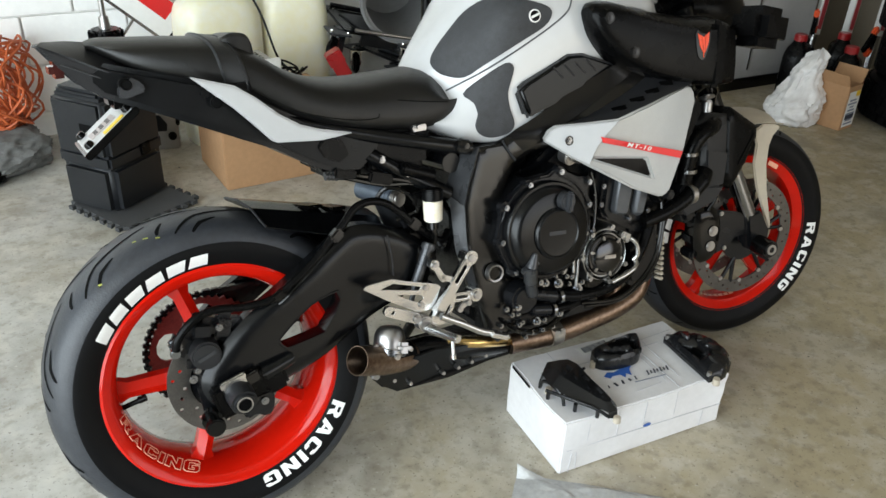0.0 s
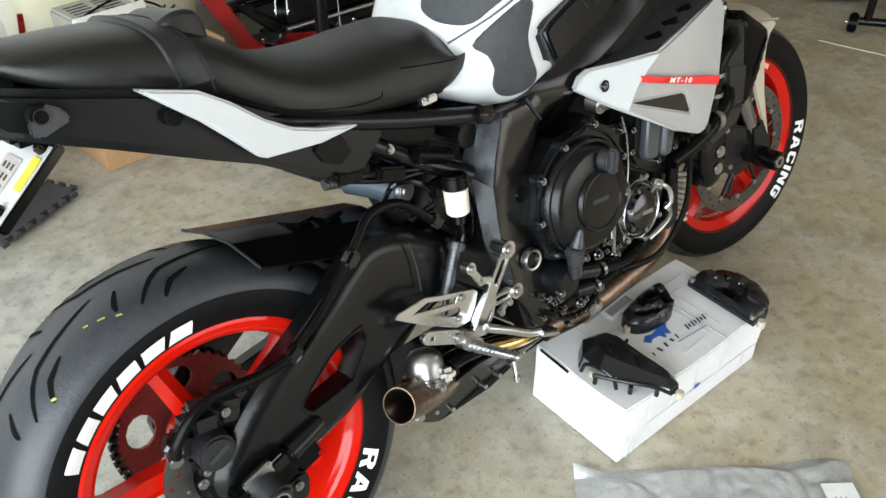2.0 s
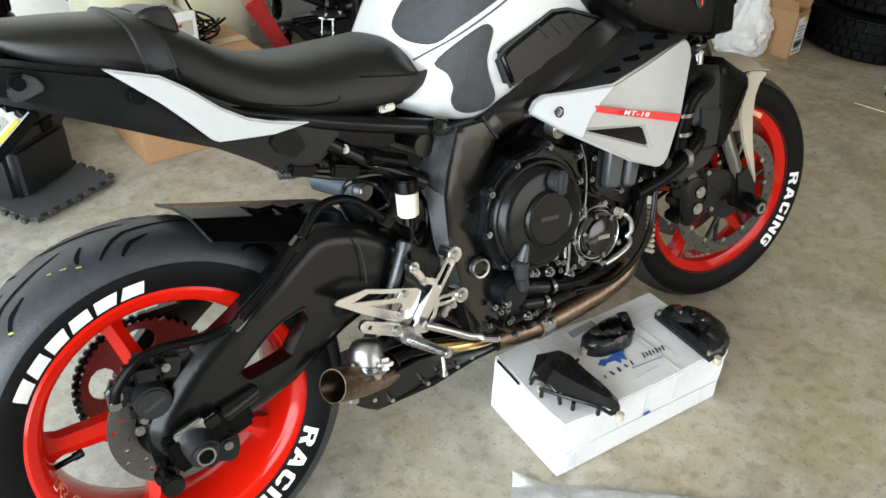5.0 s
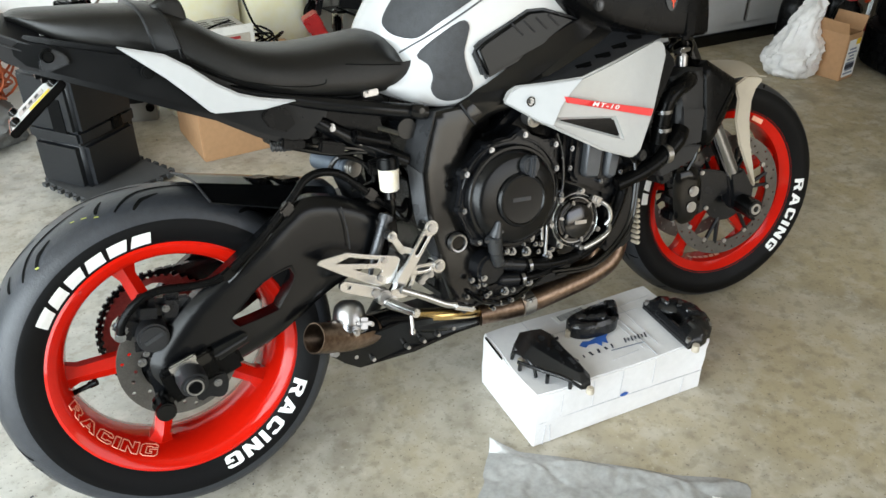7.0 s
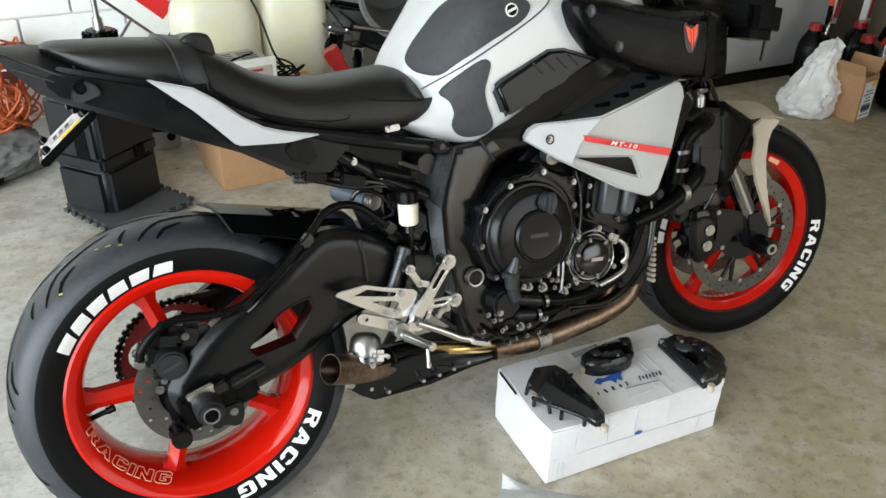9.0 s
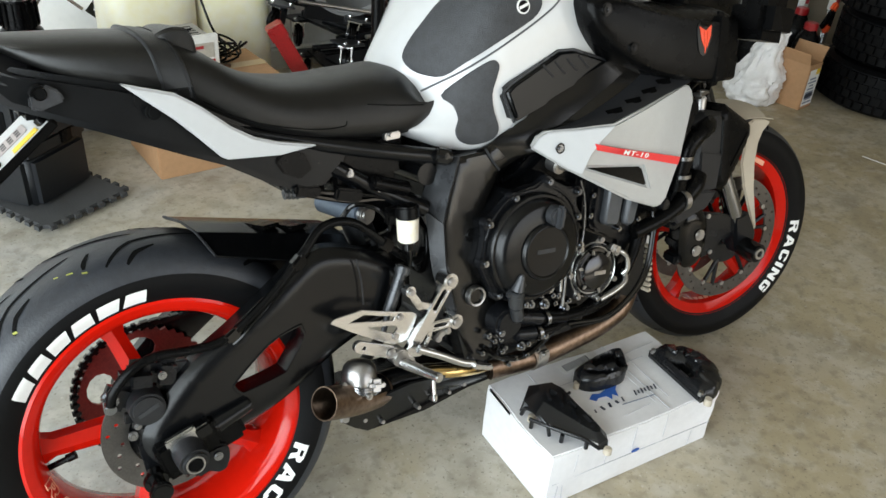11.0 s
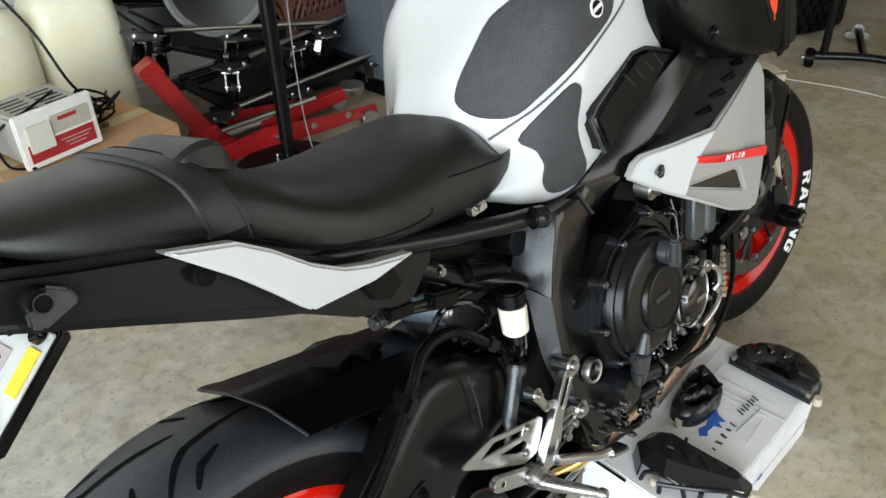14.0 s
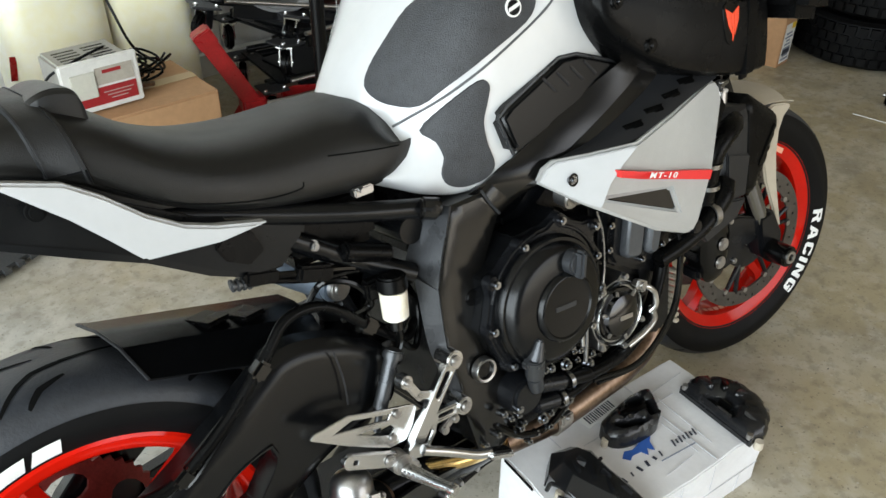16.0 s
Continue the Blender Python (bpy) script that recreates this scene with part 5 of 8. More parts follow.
part("torque_plate", plate([(-0.062, 0.334), (-0.034, 0.342), (-0.010, 0.330), (-0.012, 0.290), (-0.040, 0.268), (-0.058, 0.275)], -0.128, -0.112, [[(-0.038, 0.322), (-0.026, 0.320), (-0.026, 0.308), (-0.036, 0.306)]], 0.004), CAST, cal)
part("brake_hose", tube([(-0.088, -0.130, 0.418), (-0.080, -0.135, 0.440), (-0.050, -0.138, 0.468), (-0.010, -0.138, 0.478), (0.05, -0.138, 0.470), (0.10, -0.140, 0.475), (0.17, -0.140, 0.515), (0.245, -0.135, 0.575), (0.29, -0.13, 0.612), (0.345, -0.13, 0.607), (0.40, -0.13, 0.556), (0.46, -0.125, 0.505), (0.49, -0.11, 0.515)], 0.0078, 12), PLASTIC, bike, "black rubber brake hose")
for at, turn in (((0.108, -0.141, 0.478), -30), ((0.236, -0.138, 0.566), -38), ((0.405, -0.130, 0.552), 45)):
    part("hose_clip", box(0.026, 0.02, 0.021, at, 0.004, (0, turn, 0)), GLOSSB, bike)
part("sensor_wire", tube([(0.20, -0.142, 0.530), (0.12, -0.143, 0.468), (0.10, -0.128, 0.455)], 0.0028, 6), GLOSSB, bike)

# ---------- hugger over the rear tyre ----------
def hugger_skin():
    bm = bmesh.new()
    grid = []
    n = 20
    for i in range(n + 1):
        f = i / n
        row = []
        for j in range(17):
            y = -0.108 + 0.216 * j / 16
            x0 = 0.080 + 0.033 * max(0, 0.060 - y) / 0.168 + 0.05 * max(0, y - 0.060) / 0.048
            x = x0 + (0.36 - x0) * f
            e = abs(y) / 0.108
            z = 0.641 - 0.26 * (x - 0.083) - 0.006 * min(1, abs(y) / 0.054) - max(0, abs(y) - 0.054) * (0.45 + 1.3 * max(0, x - 0.1))
            row.append(bm.verts.new((x, y, z)))
        grid.append(row)
    for a, b in zip(grid, grid[1:]):
        for j in range(16):
            bm.faces.new((a[j], a[j + 1], b[j + 1], b[j]))
    bmesh.ops.recalc_face_normals(bm, faces=bm.faces)
    bmesh.ops.solidify(bm, geom=bm.faces, thickness=0.003)
    return bm


hugger = part("hugger", hugger_skin(), SATIN, bike, "black hugger over the rear tyre", angle=16)
part("hugger_mount", box(0.09, 0.10, 0.02, (0.33, 0, 0.540), 0.006, (0, 20, 0)), PLASTIC, hugger)
LIP = []
for j in range(17):
    y = -0.108 + 0.216 * j / 16
    x = 0.080 + 0.033 * max(0, 0.060 - y) / 0.168 + 0.05 * max(0, y - 0.060) / 0.048
    LIP.append((x, y, 0.6405 - 0.26 * (x - 0.083) - 0.006 * min(1, abs(y) / 0.054) - max(0, abs(y) - 0.054) * (0.45 + 1.3 * max(0, x - 0.1))))
# edge highlight of the hugger, put in as a thin lighter grey rod
part("hugger_lip", tube(LIP, 0.0022, 6, 2), GREYPL, hugger, "thin grey rod painted as the highlight along the front edge")
for x in (0.225, 0.275):
    part("hugger_vent", box(0.045, 0.05, 0.008, (x, -0.018, 0.6405 - 0.26 * (x - 0.083)), 0.003, (0, 8, 24)), PLASTIC, hugger)

# ---------- seat, tail ----------
def ring_seat(x, top, hw, edge, crown=0.012):
    return [(x, 0, top), (x, -hw * 0.55, top - crown * 0.4), (x, -hw * 0.90, top - crown - (top - edge) * 0.12), (x, -hw * 1.0, edge + (top - edge) * 0.38), (x, -hw * 0.93, edge), (x, -hw * 0.4, edge - 0.004),
            (x, hw * 0.4, edge - 0.004), (x, hw * 0.93, edge), (x, hw * 1.0, edge + (top - edge) * 0.38), (x, hw * 0.90, top - crown - (top - edge) * 0.12), (x, hw * 0.55, top - crown * 0.4)]


SEAT = [(-0.125, 0.957, 0.045, 0.949), (-0.105, 0.962, 0.072, 0.938), (-0.05, 0.959, 0.100, 0.905), (0.02, 0.954, 0.118, 0.885), (0.09, 0.944, 0.128, 0.862), (0.145, 0.918, 0.135, 0.828), (0.20, 0.880, 0.140, 0.797), (0.26, 0.856, 0.142, 0.774), (0.34, 0.845, 0.136, 0.754), (0.43, 0.846, 0.130, 0.740), (0.48, 0.850, 0.128, 0.740, 0.030), (0.512, 0.842, 0.124, 0.750, 0.048), (0.533, 0.822, 0.119, 0.762, 0.038), (0.544, 0.800, 0.108, 0.772, 0.015)]
seat_bm = loft([ring_seat(*s) for s in SEAT], 6, 3)
seat_tree = BVHTree.FromBMesh(seat_bm)
seat = part("seat", seat_bm, LEATHER, bike, "black grained vinyl seat with stitched seams")


def seat_band(xa, xb, z_lo, lift, tree, half=0.155, slant=0.0, n=26):
    """A band over the seat from side to side, between two x lines; slant moves it back towards the middle."""
    bm = bmesh.new()
    rows = []
    for i in range(n + 1):
        th = radians(-93 + 186 * i / n)
        row = []
        for x0, h in ((xa, 0), (xa + (xb - xa) * 0.05, lift), (xa + (xb - xa) * 0.5, lift), (xa + (xb - xa) * 0.95, lift), (xb, 0)):
            x = x0 - slant * math.cos(th)
            d = Vector((0, -math.sin(th), -math.cos(th)))
            src = Vector((x, 0, z_lo)) - d * 0.4
            hit, nor, _, _ = tree.ray_cast(src, d)
            p = hit if hit else Vector((x, math.sin(th) * 0.13, z_lo + 0.05 * math.cos(th)))
            row.append(bm.verts.new(p - d * h))
        rows.append(row)
    for a, b in zip(rows, rows[1:]):
        for j in range(4):
            bm.faces.new((a[j], a[j + 1], b[j + 1], b[j]))
    return bm


part("strap", seat_band(0.076, 0.118, 0.86, 0.005, seat_tree, slant=0.022), STRAPV, seat, "stitched vinyl strap across the seat")
for x0 in (0.0790, 0.1110):
    part("strap_stitch", seat_band(x0, x0 + 0.0022, 0.86, 0.0062, seat_tree, slant=0.022), GREYPL, seat, "stitched strap edge")
rings = []
for x, w, z0, z1 in ((0.080, 0.050, 0.90, 0.932), (0.092, 0.062, 0.89, 0.945), (0.110, 0.066, 0.88, 0.951), (0.128, 0.066, 0.87, 0.9490), (0.137, 0.065, 0.865, 0.9430), (0.1415, 0.063, 0.862, 0.930), (0.1425, 0.060, 0.860, 0.900)):
    rings.append([(x, -0.028 + w * math.copysign(abs(math.cos(a)) ** 0.22, math.cos(a)), (z0 + z1) / 2 + (z1 - z0) / 2 * math.copysign(abs(math.sin(a)) ** 0.26, math.sin(a))) for a in (2 * math.pi * (k + 0.5) / 16 for k in range(16))])
part("seat_step", loft(rings, 4, 2), LEATHER, seat, "raised front edge of the pillion seat")
for pts in ([(0.128, 0.846), (0.175, 0.815), (0.235, 0.792), (0.300, 0.776), (0.345, 0.773), (0.352, 0.780)], [(0.395, 0.800), (0.450, 0.790), (0.505, 0.782)]):
    line = []
    for p in smooth_line([(x, z, 0) for x, z in pts], 5):
        hit = seat_tree.ray_cast(Vector((p[0], -1, p[1])), Vector((0, 1, 0)))[0]
        if hit:
            line.append(hit)
    part("seam", tube(line, 0.0011, 6, 1), GROOVE, seat, "stitched seam")

TAIL = [(-0.150, 0.905), (-0.115, 0.925), (-0.05, 0.905), (0.02, 0.884), (0.09, 0.862), (0.155, 0.824), (0.22, 0.788), (0.30, 0.762), (0.36, 0.740), (0.345, 0.705), (0.30, 0.672), (0.27, 0.675), (0.215, 0.700), (0.15, 0.742), (0.09, 0.770), (-0.02, 0.823), (-0.085, 0.852), (-0.12, 0.868)]


def taper(x):
    return float(np.interp(x, [-0.16, -0.05, 0.1, 0.3], [0.62, 0.85, 1.0, 1.0]))


tail_bm = plate(TAIL, -0.125, 0.125, (), 0.010)
for v in tail_bm.verts:
    v.co.y *= taper(v.co.x)
tail = part("tail_cover", tail_bm, TAILPL, bike, "black plastic tail cover")
part("side_plate", plate([(-0.096, 0.884), (-0.074, 0.898), (-0.056, 0.886), (-0.052, 0.872), (-0.088, 0.862), (-0.098, 0.868)], -0.117, -0.108, (), 0.003), GREYCAST, tail, "grey side plate")
part("tail_bolt", joined(rod((-0.082, -0.100, 0.886), (-0.082, -0.1195, 0.886), 0.0125, 0.011, 20, 0.003)), GROOVE, tail)
part("bolt_ring", lathe([(0.0075, -0.001), (0.0090, -0.001), (0.0090, 0.001), (0.0075, 0.001)], 20, (-0.082, -0.1195, 0.886), True), GLOSSB, tail)
part("tail_bolt", joined(rod((0.0565, -0.118, 0.840), (0.0565, -0.130, 0.840), 0.0115, 0.010, 20, 0.003)), GROOVE, tail)
part("hex_badge", plate(rounded([(0.225, 0.735), (0.245, 0.752), (0.275, 0.740), (0.285, 0.712), (0.262, 0.700), (0.235, 0.715)], 1), -0.130, -0.123, (), 0.002), PLASTIC, tail)
NEAR = [(-0.198, -0.080, 0.9586), (-0.160, -0.084, 0.940), (-0.120, -0.090, 0.918), (-0.085, -0.096, 0.897)]
MIDDLE = [(-0.182, -0.004, 0.962), (-0.150, -0.004, 0.961), (-0.115, -0.004, 0.955), (-0.080, -0.004, 0.945)]
rack = part("tail_cowl", strip(NEAR, MIDDLE, 0.004, 0.004), GREYPL, bike, "dark grey pointed tail cowl")
part("cowl_far", strip([(x, -y, z) for x, y, z in NEAR], [(x, -y, z) for x, y, z in MIDDLE], 0.0, 0.004), GREYPL, rack)
for side in (-1, 1):
    part("cowl_side", plate([(-0.198, 0.957), (-0.120, 0.916), (-0.072, 0.888), (-0.098, 0.860), (-0.142, 0.8845), (-0.1727, 0.9207)], 0.086 * side, 0.078 * side, (), 0.002), GREYPL, rack)
part("cowl_crease", tube([(-0.170, -0.0865, 0.9270), (-0.130, -0.0875, 0.9070), (-0.090, -0.0885, 0.8860)], 0.0016, 6), SLATE, rack)
part("tail_lamp", box(0.03, 0.10, 0.028, (-0.172, 0, 0.917), 0.008), SMOKED, bike, "dark smoked tail lamp")
PANEL = [(0.014, 0.889), (0.085, 0.866), (0.118, 0.842), (0.155, 0.808), (0.190, 0.785), (0.225, 0.772), (0.286, 0.757), (0.225, 0.752), (0.140, 0.760), (0.110, 0.795), (0.080, 0.828)]
part("seat_panel", plate(PANEL, -0.150, -0.128, (), 0.0035, lambda x, z: -0.016 * (x - 0.01) / 0.3), SATINWHITE, bike, "white painted side panel under the seat")
part("seat_panel_far", plate(PANEL, 0.128, 0.150, (), 0.0035), SATINWHITE, bike, "white painted side panel under the seat")

# number plate on its carrier, turned to plain shapes
PLATE = pose(-0.117, 0.0, 0.812, 0, 53, 0)
carrier = part("plate_carrier", joined(moved(box(0.008, 0.185, 0.115, (0.008, 0, 0), 0.003), PLATE), box(0.06, 0.08, 0.03, (-0.075, 0.0, 0.856), 0.008)), PLASTIC, bike, "black number plate carrier")
part("number_plate", moved(box(0.0025, 0.178, 0.105, (0, 0, 0), 0.001), PLATE), PLATEWHITE, carrier, "white number plate with plain marks")
part("plate_panel", moved(box(0.001, 0.060, 0.055, (-0.0022, 0.0, -0.004)), PLATE), GREYCARD, carrier)
for k in range(3):
    for j in range(3):
        part("plate_bar", moved(box(0.001, 0.006, 0.008, (-0.0030, -0.016 + 0.016 * k, -0.018 + 0.014 * j)), PLATE), GREYPL, carrier)
part("plate_sticker", moved(box(0.001, 0.024, 0.044, (-0.0024, -0.071, 0.012)), PLATE), YELLOW, carrier, "yellow sticker")
for y, z in ((-0.07, 0.046), (0.07, 0.046), (-0.07, -0.040), (0.07, -0.040)):
    part("plate_bolt", moved(rod((-0.001, y, z), (-0.012, y, z), 0.009, 0.008, 16, 0.002), PLATE), GLOSSB, carrier)
part("plate_frame", moved(joined(box(0.012, 0.19, 0.006, (0.004, 0, 0.056), 0.002), box(0.012, 0.19, 0.006, (0.004, 0, -0.056), 0.002), box(0.012, 0.006, 0.115, (0.004, -0.094, 0), 0.002)), PLATE), GLOSSB, carrier)

# ---------- tank ----------
def ring_tank(x, zb, hw, zs, top, hu=None, waist=0.9):
    hu = hu or hw
    half = [(0.0, top), (-hu * 0.50, top - 0.008), (-hu * 0.86, zs + (top - zs) * 0.35), (-hu * 1.0, zs - 0.02), (-hw * 0.985, zb + (zs - zb) * 0.35), (-hw * waist, zb + 0.006), (-hw * waist * 0.75, zb)]
    return [(x, y, z) for y, z in half] + [(x, 0, zb)] + [(x, -y, z) for y, z in reversed(half[1:])]


TANK = [(0.455, 0.738, 0.104, 0.768, 0.790, 0.060), (0.475, 0.728, 0.122, 0.778, 0.848, 0.062), (0.50, 0.716, 0.132, 0.800, 0.884, 0.075), (0.535, 0.700, 0.146, 0.835, 0.918, 0.110), (0.58, 0.690, 0.161, 0.890, 0.960, 0.148), (0.63, 0.694, 0.174, 0.935, 1.010), (0.69, 0.718, 0.181, 0.958, 1.042), (0.75, 0.762, 0.185, 0.962, 1.048), (0.82, 0.795, 0.186, 0.955, 1.036), (0.90, 0.812, 0.182, 0.945, 1.012), (0.97, 0.835, 0.174, 0.935, 0.986), (1.015, 0.85, 0.162, 0.925, 0.966), (1.035, 0.87, 0.145, 0.915, 0.950)]
tank_bm = loft([ring_tank(*s) for s in TANK], 5, 4)
tank_tree = BVHTree.FromBMesh(tank_bm)
tank = part("tank", tank_bm, WHITE, bike, "glossy white fuel tank", angle=60)
PAD1 = [(0.548, 0.824), (0.527, 0.827), (0.512, 0.838), (0.507, 0.857), (0.520, 0.882), (0.545, 0.912), (0.580, 0.948), (0.612, 0.970), (0.640, 0.974), (0.676, 0.961), (0.715, 0.946), (0.723, 0.930), (0.702, 0.907), (0.635, 0.877), (0.578, 0.845)]
PAD2 = [(0.540, 0.793), (0.571, 0.821), (0.616, 0.846), (0.632, 0.838), (0.626, 0.814), (0.618, 0.788), (0.622, 0.756), (0.633, 0.722), (0.620, 0.704), (0.586, 0.700), (0.561, 0.711), (0.551, 0.731), (0.557, 0.752), (0.552, 0.775)]
part("upper_pad", laid_on(PAD1, tank_tree, 0.003, 3), GRIPPAD, tank, "dark grey textured grip pad")
part("lower_pad", laid_on(PAD2, tank_tree, 0.003, 3), GRIPPAD, tank, "dark grey textured grip pad")
badge_at = [(0.682 + 0.013 * math.cos(a), 0.930 + 0.013 * math.sin(a)) for a in (2 * math.pi * k / 20 for k in range(20))]
part("pad_badge", laid_on(badge_at, tank_tree, 0.0045, 0, 3), LETTER, tank, "small round badge")
part("badge_face", laid_on([(0.682 + (x - 0.682) * 0.80, 0.930 + (z - 0.930) * 0.80) for x, z in badge_at], tank_tree, 0.0050, 0, 3), PLASTIC, tank)
part("badge_bar", laid_on([(0.673, 0.925), (0.691, 0.931), (0.691, 0.936), (0.673, 0.930)], tank_tree, 0.0058, 0, 2), LETTER, tank)


def seam_on(pts, tree, r, lift=0.0, n=8):
    out = []
    for p in smooth_line([(x, z, 0) for x, z in pts], n):
        hit = tree.ray_cast(Vector((p[0], -1, p[1])), Vector((0, 1, 0)))[0]
        if hit:
            out.append(hit + Vector((0, -lift, 0)))
    return tube(out, r, 6, 1)


part("tank_seam", seam_on([(0.520, 0.800), (0.545, 0.816), (0.580, 0.836), (0.630, 0.863), (0.712, 0.903), (0.757, 0.930), (0.772, 0.952), (0.780, 0.975), (0.796, 0.998), (0.822, 1.016)], tank_tree, 0.0020), SEAMGREY, tank, "dark joint line between tank panels")
CREST = [(0.800, -0.155, 0.975), (0.860, -0.171, 0.980), (0.920, -0.175, 0.972), (0.975, -0.174, 0.956), (1.006, -0.158, 0.945)]
FLANK = [(0.800, -0.170, 0.935), (0.860, -0.188, 0.934), (0.920, -0.190, 0.928), (0.975, -0.184, 0.914), (1.010, -0.164, 0.908)]
CROWN = [(0.800, -0.090, 1.018), (0.860, -0.090, 1.016), (0.920, -0.088, 1.002), (0.975, -0.086, 0.982), (1.012, -0.082, 0.965)]
part("filler_cap", joined(rod((0.74, 0, 1.040), (0.74, 0, 1.056), 0.055, 0.052, 36, 0.003), rod((0.74, 0, 1.05), (0.74, 0, 1.062), 0.035, 0.033, 30, 0.003)), SATIN, tank)
COVER = [(0.630, 0.792), (0.650, 0.806), (0.757, 0.849), (0.795, 0.847), (0.893, 0.812), (0.860, 0.795), (0.76, 0.765), (0.652, 0.733)]
cov = part("intake_cover", plate(COVER, -0.194, -0.150, (), 0.009, None, 3), SATIN, bike, "black ribbed side cover below the tank")
# highlight on the black cover's rounded edge, painted as a lighter grey tube
part("cover_edge", tube([(0.652, -0.187, 0.735), (0.633, -0.184, 0.790), (0.651, -0.184, 0.803), (0.757, -0.184, 0.8465), (0.793, -0.184, 0.8445), (0.885, -0.184, 0.8115)], 0.0030, 8, 1), SLATE, cov, "rounded edge with its highlight put in as grey")
for i in range(4):
    part("rib", box(0.004, 0.003, 0.034, (0.726 + i * 0.028, -0.1945, 0.816 + i * 0.002), 0.001, (0, -44, 0)), GREYPL, cov)

# ---------- frame ----------
SPAR = [(0.541, 0.688), (0.60, 0.688), (0.655, 0.722), (0.78, 0.790), (0.92, 0.842), (1.05, 0.85), (1.10, 0.80), (1.07, 0.735), (0.97, 0.69), (0.86, 0.672), (0.76, 0.665), (0.68, 0.660), (0.63, 0.645), (0.600, 0.59), (0.578, 0.52), (0.58, 0.45), (0.605, 0.39), (0.632, 0.32), (0.60, 0.285), (0.555, 0.265), (0.528, 0.295), (0.512, 0.40), (0.498, 0.494), (0.499, 0.576), (0.514, 0.622)]
spar = part("frame", mirrored(pillow(SPAR, -0.162, -0.125, (), 0.014, 0.006, 0.009, lambda x, z: 0.020 * max(0, x - 0.85) / 0.25 - 0.012 * max(0, 0.45 - z) / 0.2)), FRAMEBLK, bike, "satin black aluminium frame")
# rear bevels of the black frame: their sheen is painted in with lighter grey
part("rear_chamfer", strip([(0.546, -0.1675, 0.688), (0.533, -0.1685, 0.655), (0.519, -0.1685, 0.622), (0.504, -0.1685, 0.577)], [(0.538, -0.128, 0.686), (0.518, -0.119, 0.656), (0.503, -0.112, 0.626), (0.489, -0.112, 0.598)], 0.0, 0.004, 4), SLATE, spar, "bevelled rear face of the frame, its sheen put in as grey")
part("rear_chamfer", strip([(0.504, -0.1685, 0.577), (0.503, -0.1685, 0.494), (0.509, -0.1685, 0.450), (0.516, -0.1705, 0.405)], [(0.488, -0.138, 0.596), (0.486, -0.146, 0.494), (0.494, -0.150, 0.450), (0.506, -0.155, 0.405)], 0.0, 0.004, 3), SLATE, spar, "narrow bevel down the frame, its sheen put in as grey")
part("weld_line", tube([(0.600, -0.1695, 0.694), (0.612, -0.1705, 0.672), (0.628, -0.1695, 0.650)], 0.0022, 6), GREYCAST, spar)
part("pivot_ring", lathe([(0.0150, -0.002), (0.0150, -0.005), (0.0185, -0.006), (0.0205, -0.002), (0.0205, 0.006), (0.0150, 0.006)], 30, (0.556, -0.178, 0.424), True), STEEL, spar, "steel pivot ring")
part("pivot_bore", rod((0.556, -0.165, 0.424), (0.556, -0.1785, 0.424), 0.0150, 0.0150, 6), GLOSSB, spar)
part("plug", rod((0.560, -0.165, 0.541), (0.560, -0.1705, 0.541), 0.015, 0.012, 20, 0.002), PLASTIC, spar)
part("cross_tube", rod((0.50, -0.13, 0.66), (0.50, 0.13, 0.66), 0.02), SATIN, spar)
part("cross_tube", rod((0.54, -0.13, 0.33), (0.54, 0.13, 0.33), 0.025), SATIN, spar)
sub = part("subframe", tube([(0.535, -0.150, 0.688), (0.44, -0.142, 0.712), (0.33, -0.122, 0.742), (0.15, -0.10, 0.80)], 0.0140, 14), SATIN, bike, "black tubular subframe")
part("stay", tube([(0.490, -0.130, 0.598), (0.405, -0.112, 0.650), (0.340, -0.110, 0.697), (0.30, -0.10, 0.73)], 0.0150, 14), SATIN, sub)
part("far_rail", tube([(0.535, 0.150, 0.688), (0.44, 0.142, 0.712), (0.33, 0.122, 0.742), (0.15, 0.10, 0.80)], 0.0140, 12), SATIN, sub)
part("far_stay", tube([(0.490, 0.130, 0.598), (0.405, 0.112, 0.650), (0.340, 0.110, 0.697), (0.30, 0.10, 0.73)], 0.0150, 12), SATIN, sub)
for at in ((0.352, -0.125, 0.690), (0.403, -0.126, 0.654)):
    part("frame_bolt", joined(rod((at[0], at[1] + 0.014, at[2]), at, 0.0085, 0.0085, 16, 0.002), bolt(at, 0.0058, 0.005)), BOLTST, bike, "steel subframe bolt")
part("tube_end", joined(rod((0.500, -0.160, 0.700), (0.522, -0.168, 0.693), 0.0155, 0.0155, 18, 0.003), bolt((0.512, -0.176, 0.698), 0.006, 0.005)), FRAMEBLK, bike)
part("seat_latch", joined(box(0.030, 0.014, 0.012, (0.435, -0.128, 0.741), 0.002), rod((0.43, -0.128, 0.744), (0.43, -0.142, 0.744), 0.004)), STEEL, bike, "bright seat latch")
part("cable_plug", joined(rod((0.236, -0.112, 0.676), (0.275, -0.113, 0.668), 0.006, 0.006, 14, 0.002), *[rod((0.237 + 0.007 * i, -0.112, 0.676 - 0.0015 * i), (0.240 + 0.007 * i, -0.112, 0.676 - 0.0015 * i), 0.0085, 0.0085, 14) for i in range(4)]), SLATE, bike, "ribbed grey plug of a cable")
part("under_tray", joined(box(0.16, 0.20, 0.10, (0.40, 0, 0.70), 0.02), box(0.10, 0.17, 0.09, (0.30, 0, 0.70), 0.02)), PLASTIC, bike)
